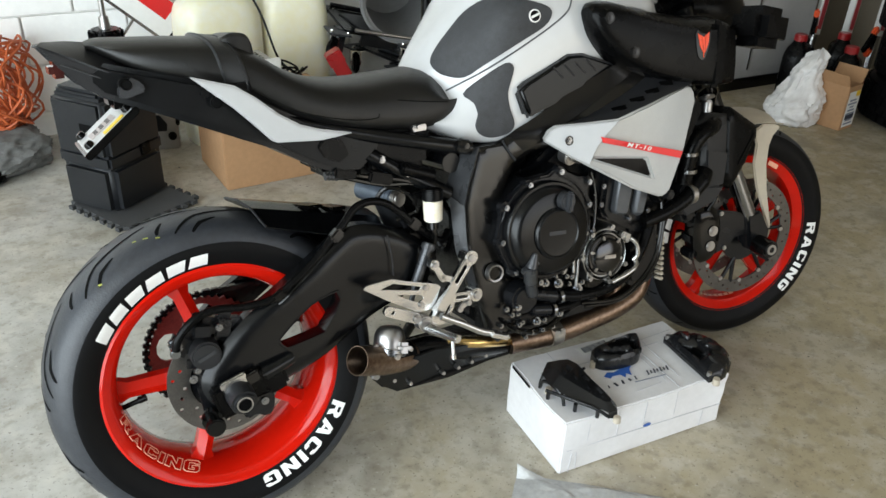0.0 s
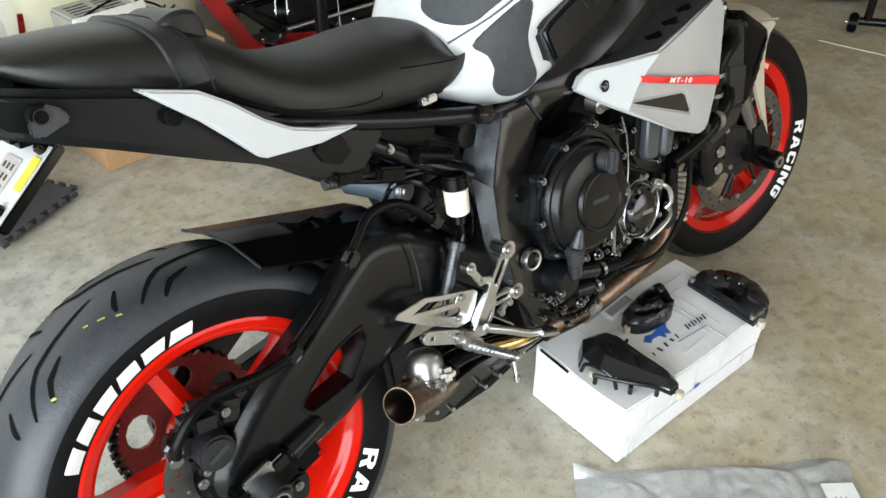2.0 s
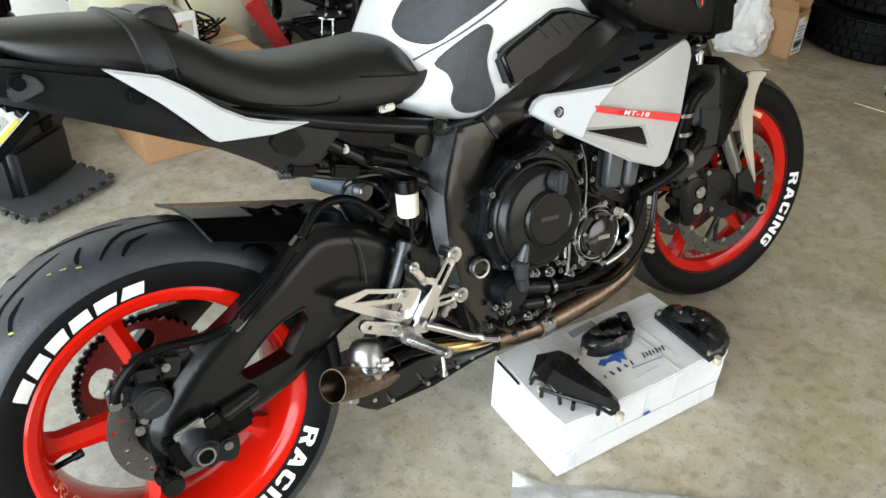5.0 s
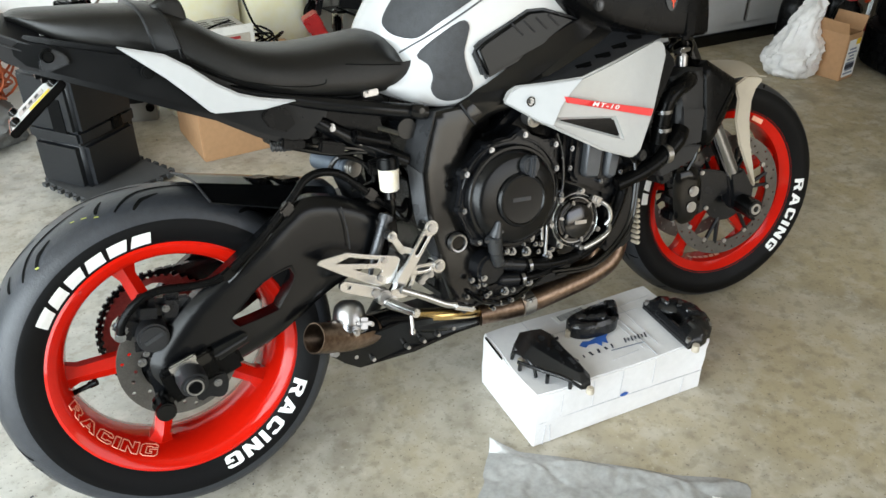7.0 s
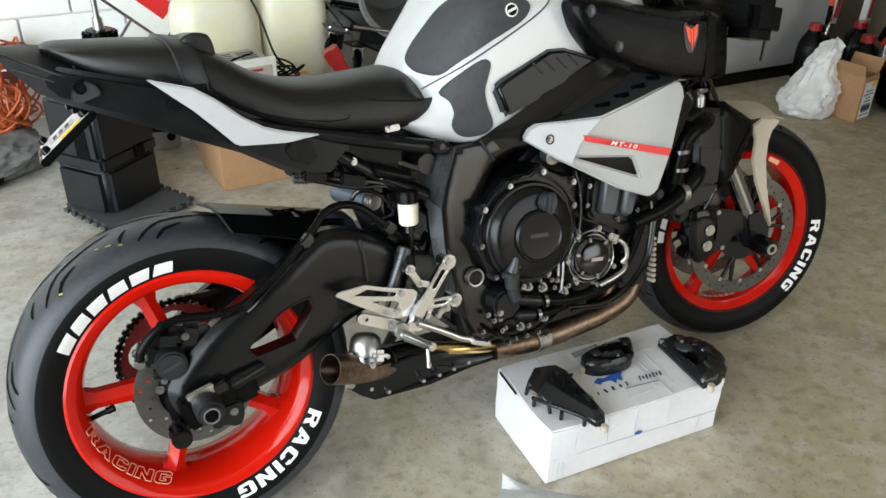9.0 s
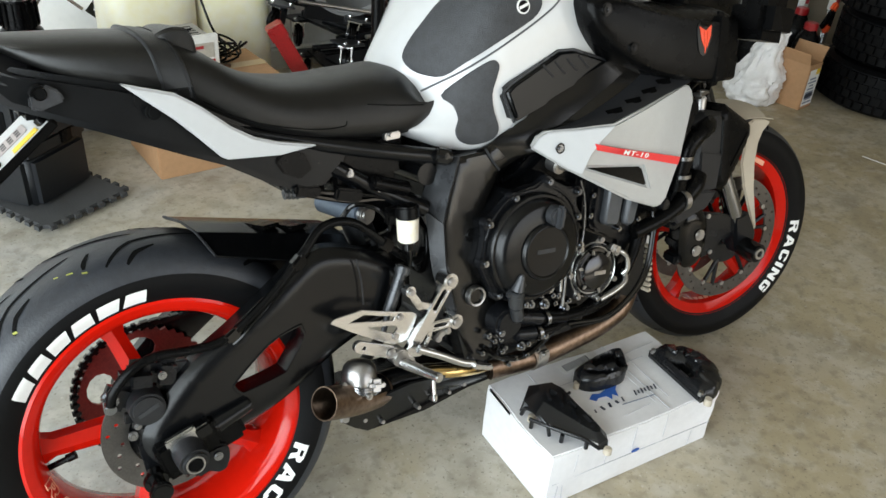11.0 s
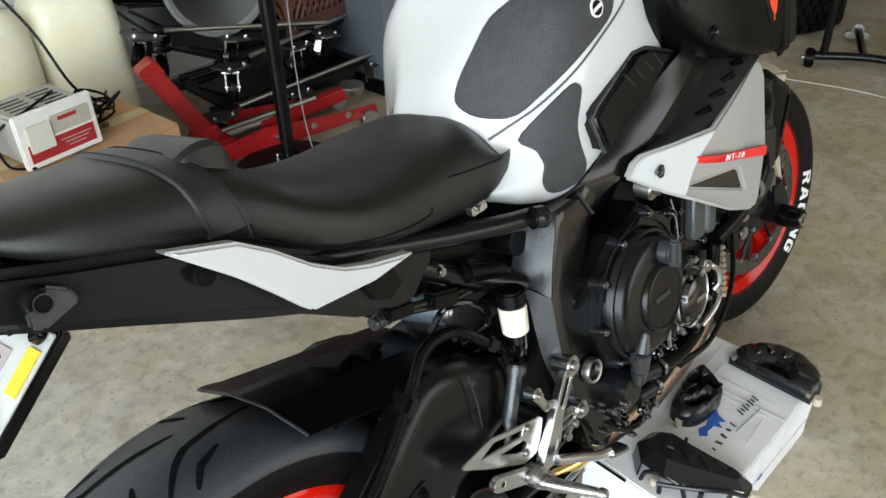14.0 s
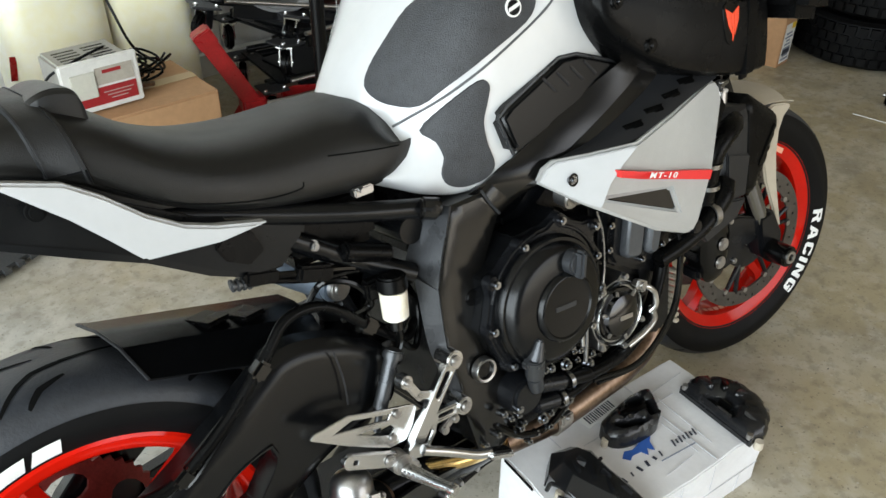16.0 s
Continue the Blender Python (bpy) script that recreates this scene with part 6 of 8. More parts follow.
cables = [[(0.255, -0.11, 0.680), (0.32, -0.12, 0.662), (0.40, -0.12, 0.640), (0.47, -0.12, 0.605)], [(0.26, -0.10, 0.672), (0.35, -0.11, 0.640), (0.43, -0.12, 0.625), (0.49, -0.12, 0.560)], [(0.34, -0.09, 0.60), (0.36, -0.11, 0.63), (0.40, -0.12, 0.615), (0.42, -0.12, 0.575), (0.38, -0.10, 0.56)], [(0.44, -0.13, 0.56), (0.45, -0.13, 0.51), (0.48, -0.12, 0.48), (0.50, -0.11, 0.54), (0.48, -0.10, 0.60)]]
part("wiring", joined(*[tube(c, 0.005, 8) for c in cables]), GLOSSB, bike, "black wiring and breather hoses")
part("connector", joined(box(0.045, 0.024, 0.020, (0.275, -0.115, 0.676), 0.004, (0, 14, 0)), box(0.05, 0.022, 0.022, (0.345, -0.122, 0.655), 0.004, (0, 18, 0)), rod((0.39, -0.125, 0.668), (0.46, -0.125, 0.640), 0.014, 0.014, 14, 0.003), box(0.03, 0.02, 0.03, (0.425, -0.125, 0.60), 0.004)), PLASTIC, bike)
shock = part("shock", joined(rod((0.40, 0.0, 0.60), (0.465, 0.0, 0.40), 0.028, 0.028, 24, 0.004), tube([(0.40 + 0.065 * i / 48 + 0.0, 0.04 * math.cos(i * 0.82), 0.60 - 0.2 * i / 48 + 0.04 * math.sin(i * 0.82) * 0.3) for i in range(49)], 0.005, 7, 2)), GREYCAST, bike, "rear shock absorber with spring")
part("shock_reservoir", rod((0.368, 0.040, 0.604), (0.398, -0.072, 0.596), 0.0225, 0.0225, 28, 0.004), BLUEGREY, shock, "blue-grey shock reservoir")
part("reservoir_end", joined(rod((0.398, -0.070, 0.596), (0.400, -0.080, 0.5955), 0.0200, 0.0185, 26, 0.002), rod((0.400, -0.079, 0.5955), (0.4008, -0.083, 0.5953), 0.0130, 0.0120, 22, 0.001)), STEEL, shock, "bright end cap")
part("reservoir_band", lathe([(0.0205, -0.004), (0.0240, -0.004), (0.0240, 0.004), (0.0205, 0.004)], 26, (0, 0, 0), True), GLOSSB, shock, "", pose(0.3965, -0.066, 0.5963, 0, 0, -14))
part("brake_pump", joined(rod((0.385, -0.150, 0.432), (0.420, -0.152, 0.505), 0.0105, 0.0105, 20, 0.003), rod((0.418, -0.152, 0.500), (0.424, -0.152, 0.512), 0.015, 0.014, 20, 0.002), rod((0.372, -0.152, 0.402), (0.386, -0.150, 0.436), 0.0055)), SLATE, bike, "rear brake master cylinder")
res = part("fluid_reservoir", joined(rod((0.438, -0.150, 0.555), (0.441, -0.150, 0.600), 0.0185, 0.0200, 26, 0.003)), MILKY, bike, "milky brake fluid reservoir with black cap")
part("reservoir_cap", joined(rod((0.441, -0.150, 0.598), (0.442, -0.150, 0.621), 0.0220, 0.0210, 26, 0.003)), PLASTIC, res, "black screw cap")
part("reservoir_neck", joined(rod((0.437, -0.150, 0.540), (0.438, -0.150, 0.557), 0.011), tube([(0.437, -0.15, 0.545), (0.44, -0.148, 0.525), (0.438, -0.142, 0.505)], 0.006, 8)), GLOSSB, res)

# ---------- footrest bracket ----------
def bar_of(a, c, w, y0, y1, bev=0.002, slot=None):
    """A flat machined bar with round ends between two points of the x-z plane, with an optional slot (from, to, half width)."""
    (x0, z0), (x1, z1) = a, c
    d = Vector((x1 - x0, z1 - z0)).normalized()
    n = Vector((-d.y, d.x))
    start = math.atan2(n.y, n.x)
    poly = [(x0 + w * math.cos(start + math.pi * k / 8), z0 + w * math.sin(start + math.pi * k / 8)) for k in range(9)]
    poly += [(x1 + w * math.cos(start + math.pi + math.pi * k / 8), z1 + w * math.sin(start + math.pi + math.pi * k / 8)) for k in range(9)]
    holes = []
    if slot:
        f0, f1, sw2 = slot
        p, q = Vector((x0, z0)).lerp(Vector((x1, z1)), f0), Vector((x0, z0)).lerp(Vector((x1, z1)), f1)
        holes = [[tuple(p + n * sw2), tuple(q + n * sw2), tuple(q - n * sw2), tuple(p - n * sw2)]]
    return plate(poly, y0, y1, holes, bev)


rest = part("footrest_bracket", bar_of((0.496, 0.474), (0.404, 0.364), 0.0115, -0.190, -0.176, 0.002, (0.12, 0.42, 0.0045)), ALU, bike, "machined aluminium footrest bracket")
part("top_boss", rod((0.496, -0.160, 0.474), (0.496, -0.193, 0.474), 0.0155, 0.0150, 26, 0.002), ALU, rest)
part("upper_arm", bar_of((0.414, 0.477), (0.433, 0.442), 0.0065, -0.186, -0.177), ALU, rest)
part("arm_boss", rod((0.414, -0.170, 0.477), (0.414, -0.190, 0.477), 0.0105, 0.0100, 20, 0.002), ALU, rest)
part("arm_bridge", bar_of((0.431, 0.446), (0.452, 0.436), 0.0060, -0.186, -0.177), ALU, rest)
part("front_arm", bar_of((0.503, 0.392), (0.440, 0.398), 0.0095, -0.188, -0.176, 0.002, (0.30, 0.75, 0.0035)), ALU, rest)
part("front_boss", rod((0.503, -0.160, 0.392), (0.503, -0.191, 0.392), 0.0145, 0.0140, 26, 0.002), ALU, rest)
part("lower_web", plate([(0.402, 0.352), (0.416, 0.378), (0.447, 0.404), (0.456, 0.392), (0.448, 0.372), (0.425, 0.346)], -0.186, -0.176, [[(0.422, 0.366), (0.440, 0.388), (0.443, 0.380), (0.428, 0.362)]], 0.002), ALU, rest)
part("small_link", bar_of((0.463, 0.370), (0.486, 0.381), 0.0060, -0.186, -0.178), STEEL, rest)
part("heel_guard", plate([(0.263, 0.459), (0.269, 0.465), (0.323, 0.466), (0.357, 0.453), (0.421, 0.432), (0.429, 0.424), (0.411, 0.382), (0.375, 0.383), (0.309, 0.425)], -0.176, -0.171, [[(0.298, 0.450), (0.327, 0.456), (0.356, 0.445), (0.385, 0.435), (0.380, 0.428)], [(0.332, 0.430), (0.383, 0.4185), (0.388, 0.411), (0.379, 0.403), (0.363, 0.410)]], 0.0010), ALU, rest, "cut-out aluminium heel guard")
part("lever_arm", bar_of((0.305, 0.407), (0.372, 0.372), 0.0105, -0.191, -0.181, 0.002, (0.06, 0.16, 0.0035)), ALU, rest)
part("foot_hub", joined(rod((0.378, -0.172, 0.364), (0.378, -0.200, 0.364), 0.0165, 0.0155, 24, 0.003), box(0.034, 0.030, 0.022, (0.388, -0.190, 0.352), 0.005, (0, 30, 0))), STEEL, rest)
part("brake_pedal", joined(tube([(0.410, -0.204, 0.374), (0.455, -0.209, 0.347), (0.493, -0.212, 0.322), (0.518, -0.214, 0.312)], 0.0075, 12), box(0.050, 0.024, 0.012, (0.533, -0.215, 0.303), 0.004, (0, 24, 0))), ALU, rest, "aluminium brake pedal")
part("toe_pad", box(0.036, 0.020, 0.005, (0.535, -0.216, 0.308), 0.002, (0, 24, 0)), CAST, rest, "black ribbed toe pad")
part("footrest", joined(rod((0.380, -0.190, 0.354), (0.3985, -0.276, 0.3555), 0.0105, 0.0070, 18, 0.002), *[rod((0.3828 + i * 0.0017, -0.203 - i * 0.0078, 0.3543), (0.3836 + i * 0.0017, -0.207 - i * 0.0078, 0.3543), 0.0108 - 0.0004 * i, 0.0108 - 0.0004 * i, 14) for i in range(8)]), ALU, rest, "knurled aluminium footrest")
part("peg_end", rod((0.3985, -0.276, 0.3555), (0.400, -0.288, 0.3557), 0.0088, 0.0080, 18, 0.002), ALU, rest)
part("peg_feeler", joined(rod((0.391, -0.280, 0.352), (0.388, -0.285, 0.326), 0.0036), rod((0.388, -0.285, 0.328), (0.3875, -0.286, 0.318), 0.0055, 0.0055, 14, 0.001)), ALU, rest)
for x, y, z, r in ((0.496, -0.193, 0.474, 0.0085), (0.503, -0.191, 0.392, 0.0085), (0.414, -0.190, 0.477, 0.0055), (0.395, -0.176, 0.431, 0.0060), (0.382, -0.176, 0.398, 0.0062), (0.363, -0.191, 0.377, 0.0085), (0.484, -0.186, 0.379, 0.0060), (0.463, -0.186, 0.370, 0.0065)):
    part("bracket_bolt", bolt((x, y, z), r, 0.005), STEEL, rest)

# ---------- engine ----------
def block_of(pts, y0, y1, bev, material, name, parent, label=""):
    return part(name, plate(pts, y0, y1, (), bev), material, parent, label)


engine = block_of([(0.52, 0.30), (0.60, 0.24), (0.80, 0.235), (0.93, 0.30), (0.95, 0.42), (0.93, 0.52), (0.99, 0.62), (0.94, 0.68), (0.80, 0.69), (0.70, 0.62), (0.58, 0.60), (0.53, 0.46)], -0.135, 0.135, 0.015, CAST, "engine", bike, "black four-cylinder engine")
# clutch cover: bolted flange, drum, raised boss
BOLTS = [(0.636, 0.601), (0.715, 0.616), (0.786, 0.582), (0.784, 0.533), (0.772, 0.471), (0.712, 0.402), (0.650, 0.388), (0.590, 0.424), (0.562, 0.495), (0.576, 0.566)]
flange = []
for (x0, z0), (x1, z1) in zip(BOLTS, BOLTS[1:] + BOLTS[:1]):
    for t in range(6):
        x, z = x0 + (x1 - x0) * t / 6, z0 + (z1 - z0) * t / 6
        d = Vector((x - 0.672, z - 0.500))
        d = d.normalized() * max(d.length + (0.012 if t in (0,) else 0.008 if t in (1, 5) else 0.002), 0.113)
        flange.append((0.672 + d.x, 0.500 + d.y))
cl = part("clutch_cover", plate(flange, -0.202, -0.14, (), 0.004), CAST, engine, "round black clutch cover")
part("cover_lip", plate([(0.672 + (x - 0.672) * 1.02, 0.500 + (z - 0.500) * 1.02) for x, z in flange], -0.188, -0.14, (), 0.003), SATIN, cl)
CL = (0.672, 0, 0.500)
part("drum", lathe([(0.104, -0.195), (0.104, -0.212), (0.101, -0.2165), (0.096, -0.2165), (0.094, -0.222), (0.088, -0.229), (0.080, -0.232), (0.052, -0.2345)], 72, CL), SATIN, cl, "satin black domed drum")
part("boss", lathe([(0.056, -0.232), (0.0545, -0.2395), (0.0515, -0.2425), (0.0490, -0.2430), (0.0465, -0.2405), (0.030, -0.2395), (0, -0.2395)], 56, (0.678, 0, 0.497)), SATIN, cl, "raised round boss")
for x, z in BOLTS:
    part("lug", rod((x, -0.186, z), (x, -0.2045, z), 0.0125, 0.0105, 16, 0.002), CAST, cl)
    part("cover_bolt", bolt((x, -0.2035, z), 0.0060, 0.008), DARKCHROME, cl)
for a0, a1, r in ((95, 160, 0.113), (20, 70, 0.116), (-60, 10, 0.114)):
    part("cover_ridge", tube([(CL[0] + r * math.cos(radians(a0 + (a1 - a0) * k / 6)), -0.203, CL[2] + r * math.sin(radians(a0 + (a1 - a0) * k / 6))) for k in range(7)], 0.0028, 7, 2), CAST, cl)
part("boss_mark", moved(box(0.042, 0.001, 0.008, (0, 0, 0)), pose(0.676, -0.2400, 0.499, 0, 6, 0)), GREYCAST, cl)
part("oil_filler", joined(rod((0.700, -0.225, 0.562), (0.700, -0.250, 0.562), 0.020, 0.018, 24, 0.003), box(0.012, 0.020, 0.042, (0.700, -0.252, 0.562), 0.004, (0, 12, 0))), GREYCAST, cl, "oil filler cap")
# pick-up cover: dark polished ring with silver hoses
GE = (0.828, 0, 0.408)
lobes = []
for i in range(112):
    a = 2 * math.pi * i / 112
    r = 0.058 + 0.013 * max(0, math.cos(7 * (a - radians(20)))) ** 3
    lobes.append((GE[0] + r * math.cos(a), GE[2] + r * math.sin(a)))
ge = part("timing_cover", plate(lobes, -0.200, -0.14, (), 0.004), STEEL, engine, "polished dark timing cover with bolted lobes")
part("cover_ring", lathe([(0.050, -0.196), (0.056, -0.196), (0.0565, -0.203), (0.0535, -0.208), (0.0505, -0.204)], 56, GE, True), ALU, ge, "bright machined ring")
part("cover_dome", lathe([(0.049, -0.198), (0.046, -0.205), (0.040, -0.205), (0.036, -0.214), (0.024, -0.219), (0, -0.220)], 48, GE), BLACKCHROME, ge, "dark polished dome")
for k in range(7):
    a = radians(20 + k * 51.43)
    part("ring_bolt", bolt((GE[0] + 0.064 * math.cos(a), -0.199, GE[2] + 0.064 * math.sin(a)), 0.0055, 0.009), STEEL, ge)
for k, w in ((0, 0.020), (1, 0.012), (2, 0.016), (3, 0.012), (4, 0.020), (5, 0.012)):
    a = radians(40 + 60 * k)
    part("cover_web", moved(box(w, 0.006, 0.006, (0.040, -0.209, 0), 0.002), Matrix.Translation(GE) @ Matrix.Rotation(-a, 4, "Y")), STEEL, ge)
part("cover_mark", box(0.030, 0.001, 0.008, (0.828, -0.2206, 0.408), 0, (0, 8, 0)), STEEL, ge)
part("coolant_pipe", tube([(0.880, -0.200, 0.440), (0.895, -0.210, 0.433), (0.910, -0.212, 0.416), (0.912, -0.212, 0.392), (0.905, -0.205, 0.380)], 0.0058, 10), ALU, engine, "bright metal coolant pipe")
part("coolant_pipe", tube([(0.915, -0.200, 0.385), (0.906, -0.212, 0.367), (0.875, -0.214, 0.354), (0.838, -0.210, 0.344)], 0.0066, 10), ALU, engine, "bright metal coolant pipe")
part("pipe_flange", joined(box(0.030, 0.014, 0.016, (0.884, -0.204, 0.440), 0.003, (0, 30, 0)), rod((0.884, -0.204, 0.440), (0.884, -0.214, 0.440), 0.006)), STEEL, engine)
part("long_stud", rod((0.742, -0.203, 0.432), (0.740, -0.203, 0.388), 0.0035), STEEL, engine, "thin steel stud")
part("water_pump", joined(rod((0.612, -0.165, 0.360), (0.612, -0.208, 0.358), 0.036, 0.032, 30, 0.006), rod((0.628, -0.195, 0.365), (0.690, -0.202, 0.346), 0.0145, 0.0145, 18, 0.003), rod((0.630, -0.195, 0.327), (0.676, -0.200, 0.318), 0.0135, 0.0135, 18, 0.003), rod((0.628, -0.195, 0.372), (0.628, -0.212, 0.365), 0.017, 0.015, 20, 0.004)), CAST, engine, "black water pump")
part("sensor_cone", rod((0.612, -0.232, 0.436), (0.622, -0.236, 0.466), 0.0135, 0.0055, 20, 0.002), SLATE, engine, "grey metal sensor cone")
part("elbow", joined(rod((0.615, -0.222, 0.400), (0.612, -0.230, 0.438), 0.0140, 0.0160, 20, 0.002), rod((0.628, -0.208, 0.368), (0.615, -0.222, 0.402), 0.0125, 0.0125, 18, 0.002), box(0.046, 0.014, 0.014, (0.614, -0.226, 0.436), 0.004, (0, -20, 0))), SLATE, engine, "grey metal sensor elbow")
for at in ((0.700, -0.202, 0.343), (0.682, -0.200, 0.317)):
    part("clamp_band", lathe([(0.0150, -0.004), (0.0168, -0.004), (0.0168, 0.004), (0.0150, 0.004)], 20, (0, 0, 0), True), BOLTST, engine, "", pose(*at, 0, 0, 90))
part("lower_hose", joined(tube([(0.685, -0.201, 0.347), (0.75, -0.204, 0.332), (0.83, -0.200, 0.328), (0.90, -0.190, 0.345), (0.955, -0.180, 0.395), (0.985, -0.175, 0.45)], 0.0120, 12), tube([(0.670, -0.199, 0.319), (0.73, -0.195, 0.312), (0.82, -0.18, 0.318), (0.90, -0.165, 0.34), (0.95, -0.15, 0.38)], 0.010, 10)), PLASTIC, engine, "black coolant hoses")
part("breather", joined(tube([(0.76, -0.20, 0.310), (0.86, -0.215, 0.305), (0.95, -0.215, 0.36), (0.99, -0.205, 0.45), (1.0, -0.19, 0.53)], 0.0045, 8), tube([(0.77, -0.20, 0.300), (0.87, -0.21, 0.297), (0.965, -0.21, 0.355), (1.005, -0.20, 0.46)], 0.004, 8)), GLOSSB, engine)
cyl = part("cylinder_block", joined(plate([(0.815, 0.50), (0.835, 0.66), (0.985, 0.67), (1.025, 0.60), (1.025, 0.44), (0.98, 0.40), (0.90, 0.44)], -0.165, 0.16, (), 0.012)), CAST, engine, "black cylinder block")
part("cylinder_face", plate([(0.862, 0.640), (0.836, 0.500), (0.850, 0.478), (0.940, 0.452), (0.962, 0.470), (1.000, 0.590), (0.975, 0.640)], -0.184, -0.150, (), 0.008), CAST, cyl)
part("cylinder_rib", plate([(0.892, 0.640), (0.860, 0.500), (0.868, 0.492), (0.892, 0.486), (0.900, 0.490), (0.938, 0.640)], -0.200, -0.175, (), 0.009, None, 1), ENGGREY, cyl, "satin grey rib")
part("cylinder_rib", plate([(0.955, 0.620), (0.918, 0.488), (0.926, 0.476), (0.940, 0.472), (0.950, 0.480), (0.990, 0.600)], -0.197, -0.175, (), 0.008, None, 1), ENGGREY, cyl, "satin grey rib")
for x, z in ((0.846, 0.606), (0.838, 0.560), (0.830, 0.520), (0.908, 0.474), (0.962, 0.482), (0.995, 0.552)):
    part("block_bolt", bolt((x, -0.184, z), 0.0055, 0.010), DARKCHROME, cyl)
part("cam_stay", tube([(0.800, -0.196, 0.600), (0.808, -0.198, 0.560), (0.806, -0.198, 0.500), (0.792, -0.200, 0.452)], 0.0030, 8), BOLTST, engine, "thin bright metal stay")
part("cam_stay", tube([(0.760, -0.192, 0.430), (0.757, -0.196, 0.400), (0.748, -0.198, 0.352)], 0.0036, 8), STEEL, engine, "thin bright metal stay")
for (x, y, z), r in (((0.755, -0.200, 0.345), 0.0085), ((0.700, -0.206, 0.372), 0.0075), ((0.668, -0.202, 0.380), 0.0065), ((0.592, -0.205, 0.346), 0.0075), ((0.640, -0.205, 0.300), 0.0065), ((0.704, -0.198, 0.300), 0.0065), ((0.796, -0.200, 0.470), 0.0070)):
    part("union_bolt", joined(bolt((x, y + 0.006, z), r, 0.010), rod((x, y + 0.010, z), (x, y + 0.004, z), r * 1.4, r * 1.4, 16, 0.001)), DARKCHROME, engine, "bright union bolt")
part("front_case", plate([(0.93, 0.30), (0.92, 0.46), (1.00, 0.48), (1.03, 0.42), (1.02, 0.30), (0.98, 0.275)], -0.160, 0.12, (), 0.012), CAST, engine, "black lower case and oil cooler")
for k in range(9):
    part("cooler_fin", box(0.010, 0.024, 0.008, (1.030 - 0.0006 * k, -0.158, 0.395 - k * 0.0125), 0.002), CREAM, engine, "pale cooler fin")
for x, z in ((0.57, 0.343), (0.598, 0.327), (0.630, 0.274), (0.664, 0.294), (0.769, 0.356), (0.72, 0.392), (0.742, 0.375), (0.60, 0.30)):
    part("case_bolt", bolt((x, -0.185, z), 0.0058, 0.012), BOLTST, engine)
part("engine_hose", tube([(0.560, -0.17, 0.32), (0.60, -0.19, 0.285), (0.66, -0.19, 0.270), (0.72, -0.18, 0.285), (0.76, -0.17, 0.30)], 0.0065, 8), GLOSSB, engine)
part("engine_mount", joined(rod((0.745, -0.205, 0.640), (0.745, -0.175, 0.645), 0.017, 0.017, 20, 0.003), box(0.06, 0.02, 0.028, (0.765, -0.18, 0.640), 0.006, (0, 22, 0)), bolt((0.748, -0.205, 0.641), 0.010, 0.008)), STEEL, engine, "bright engine mount bolt")
small = random.Random(3)
for x, z in ((0.60, 0.36), (0.585, 0.325), (0.612, 0.300), (0.70, 0.385), (0.73, 0.378), (0.748, 0.455), (0.775, 0.335), (0.80, 0.318), (0.56, 0.305), (0.535, 0.30), (0.655, 0.275), (0.69, 0.270), (0.612, 0.268), (0.755, 0.505), (0.735, 0.36)):
    part("case_bolt", bolt((x, -0.168 - small.uniform(0, 0.02), z), 0.0052, 0.014), BOLTST, engine)
part("case_rib", box(0.30, 0.03, 0.05, (0.69, -0.15, 0.290), 0.01), CAST, engine)
part("crankcase_far", box(0.30, 0.06, 0.26, (0.70, 0.16, 0.46), 0.04), CAST, engine)
part("airbox", joined(box(0.46, 0.26, 0.20, (0.80, 0, 0.76), 0.03), box(0.20, 0.20, 0.14, (0.62, 0, 0.66), 0.02)), PLASTIC, engine)

# ---------- exhaust ----------
ex = part("exhaust_header", joined(tube([(0.985, -0.120, 0.355), (0.990, -0.130, 0.305), (0.960, -0.138, 0.265), (0.900, -0.140, 0.245), (0.830, -0.138, 0.235), (0.730, -0.132, 0.225), (0.62, -0.112, 0.224)], 0.0275, 22), tube([(0.985, -0.03, 0.36), (1.000, -0.035, 0.31), (0.96, -0.05, 0.235), (0.84, -0.06, 0.205), (0.70, -0.06, 0.208)], 0.022, 14), tube([(0.985, 0.05, 0.36), (1.000, 0.05, 0.31), (0.96, 0.03, 0.225), (0.80, -0.02, 0.200), (0.64, -0.05, 0.208)], 0.022, 14)), TITAN, bike, "heat-browned exhaust header pipes")
part("header_clamp", joined(moved(lathe([(0.024, -0.014), (0.028, -0.014), (0.028, 0.014), (0.024, 0.014)], 26, (0, 0, 0), True), pose(0.725, -0.1315, 0.2248, 0, 0, 94) @ Matrix.Scale(1.09, 4)), box(0.028, 0.014, 0.020, (0.725, -0.163, 0.236), 0.003), bolt((0.725, -0.168, 0.240), 0.006, 0.006)), STEEL, ex, "steel clamp")
part("mid_pipe", tube([(0.63, -0.095, 0.220), (0.52, -0.12, 0.245), (0.42, -0.125, 0.275), (0.36, -0.12, 0.278)], 0.026, 18, 6), SATIN, ex)
part("gold_pipe", tube([(0.62, -0.118, 0.232), (0.57, -0.142, 0.252), (0.52, -0.152, 0.268), (0.47, -0.140, 0.278), (0.43, -0.120, 0.280)], 0.0125, 14), GOLD, ex, "gold-tinted bypass pipe")
TIP = [(0.365, -0.132, 0.279), (0.340, -0.142, 0.282), (0.290, -0.160, 0.296), (0.230, -0.184, 0.323)]
tip = tube(TIP, 0.0295, 32, 5)
bmesh.ops.delete(tip, geom=[f for f in tip.faces if len(f.verts) > 4], context="FACES_ONLY")
bmesh.ops.recalc_face_normals(tip, faces=tip.faces)
bmesh.ops.solidify(tip, geom=tip.faces, thickness=0.0022)
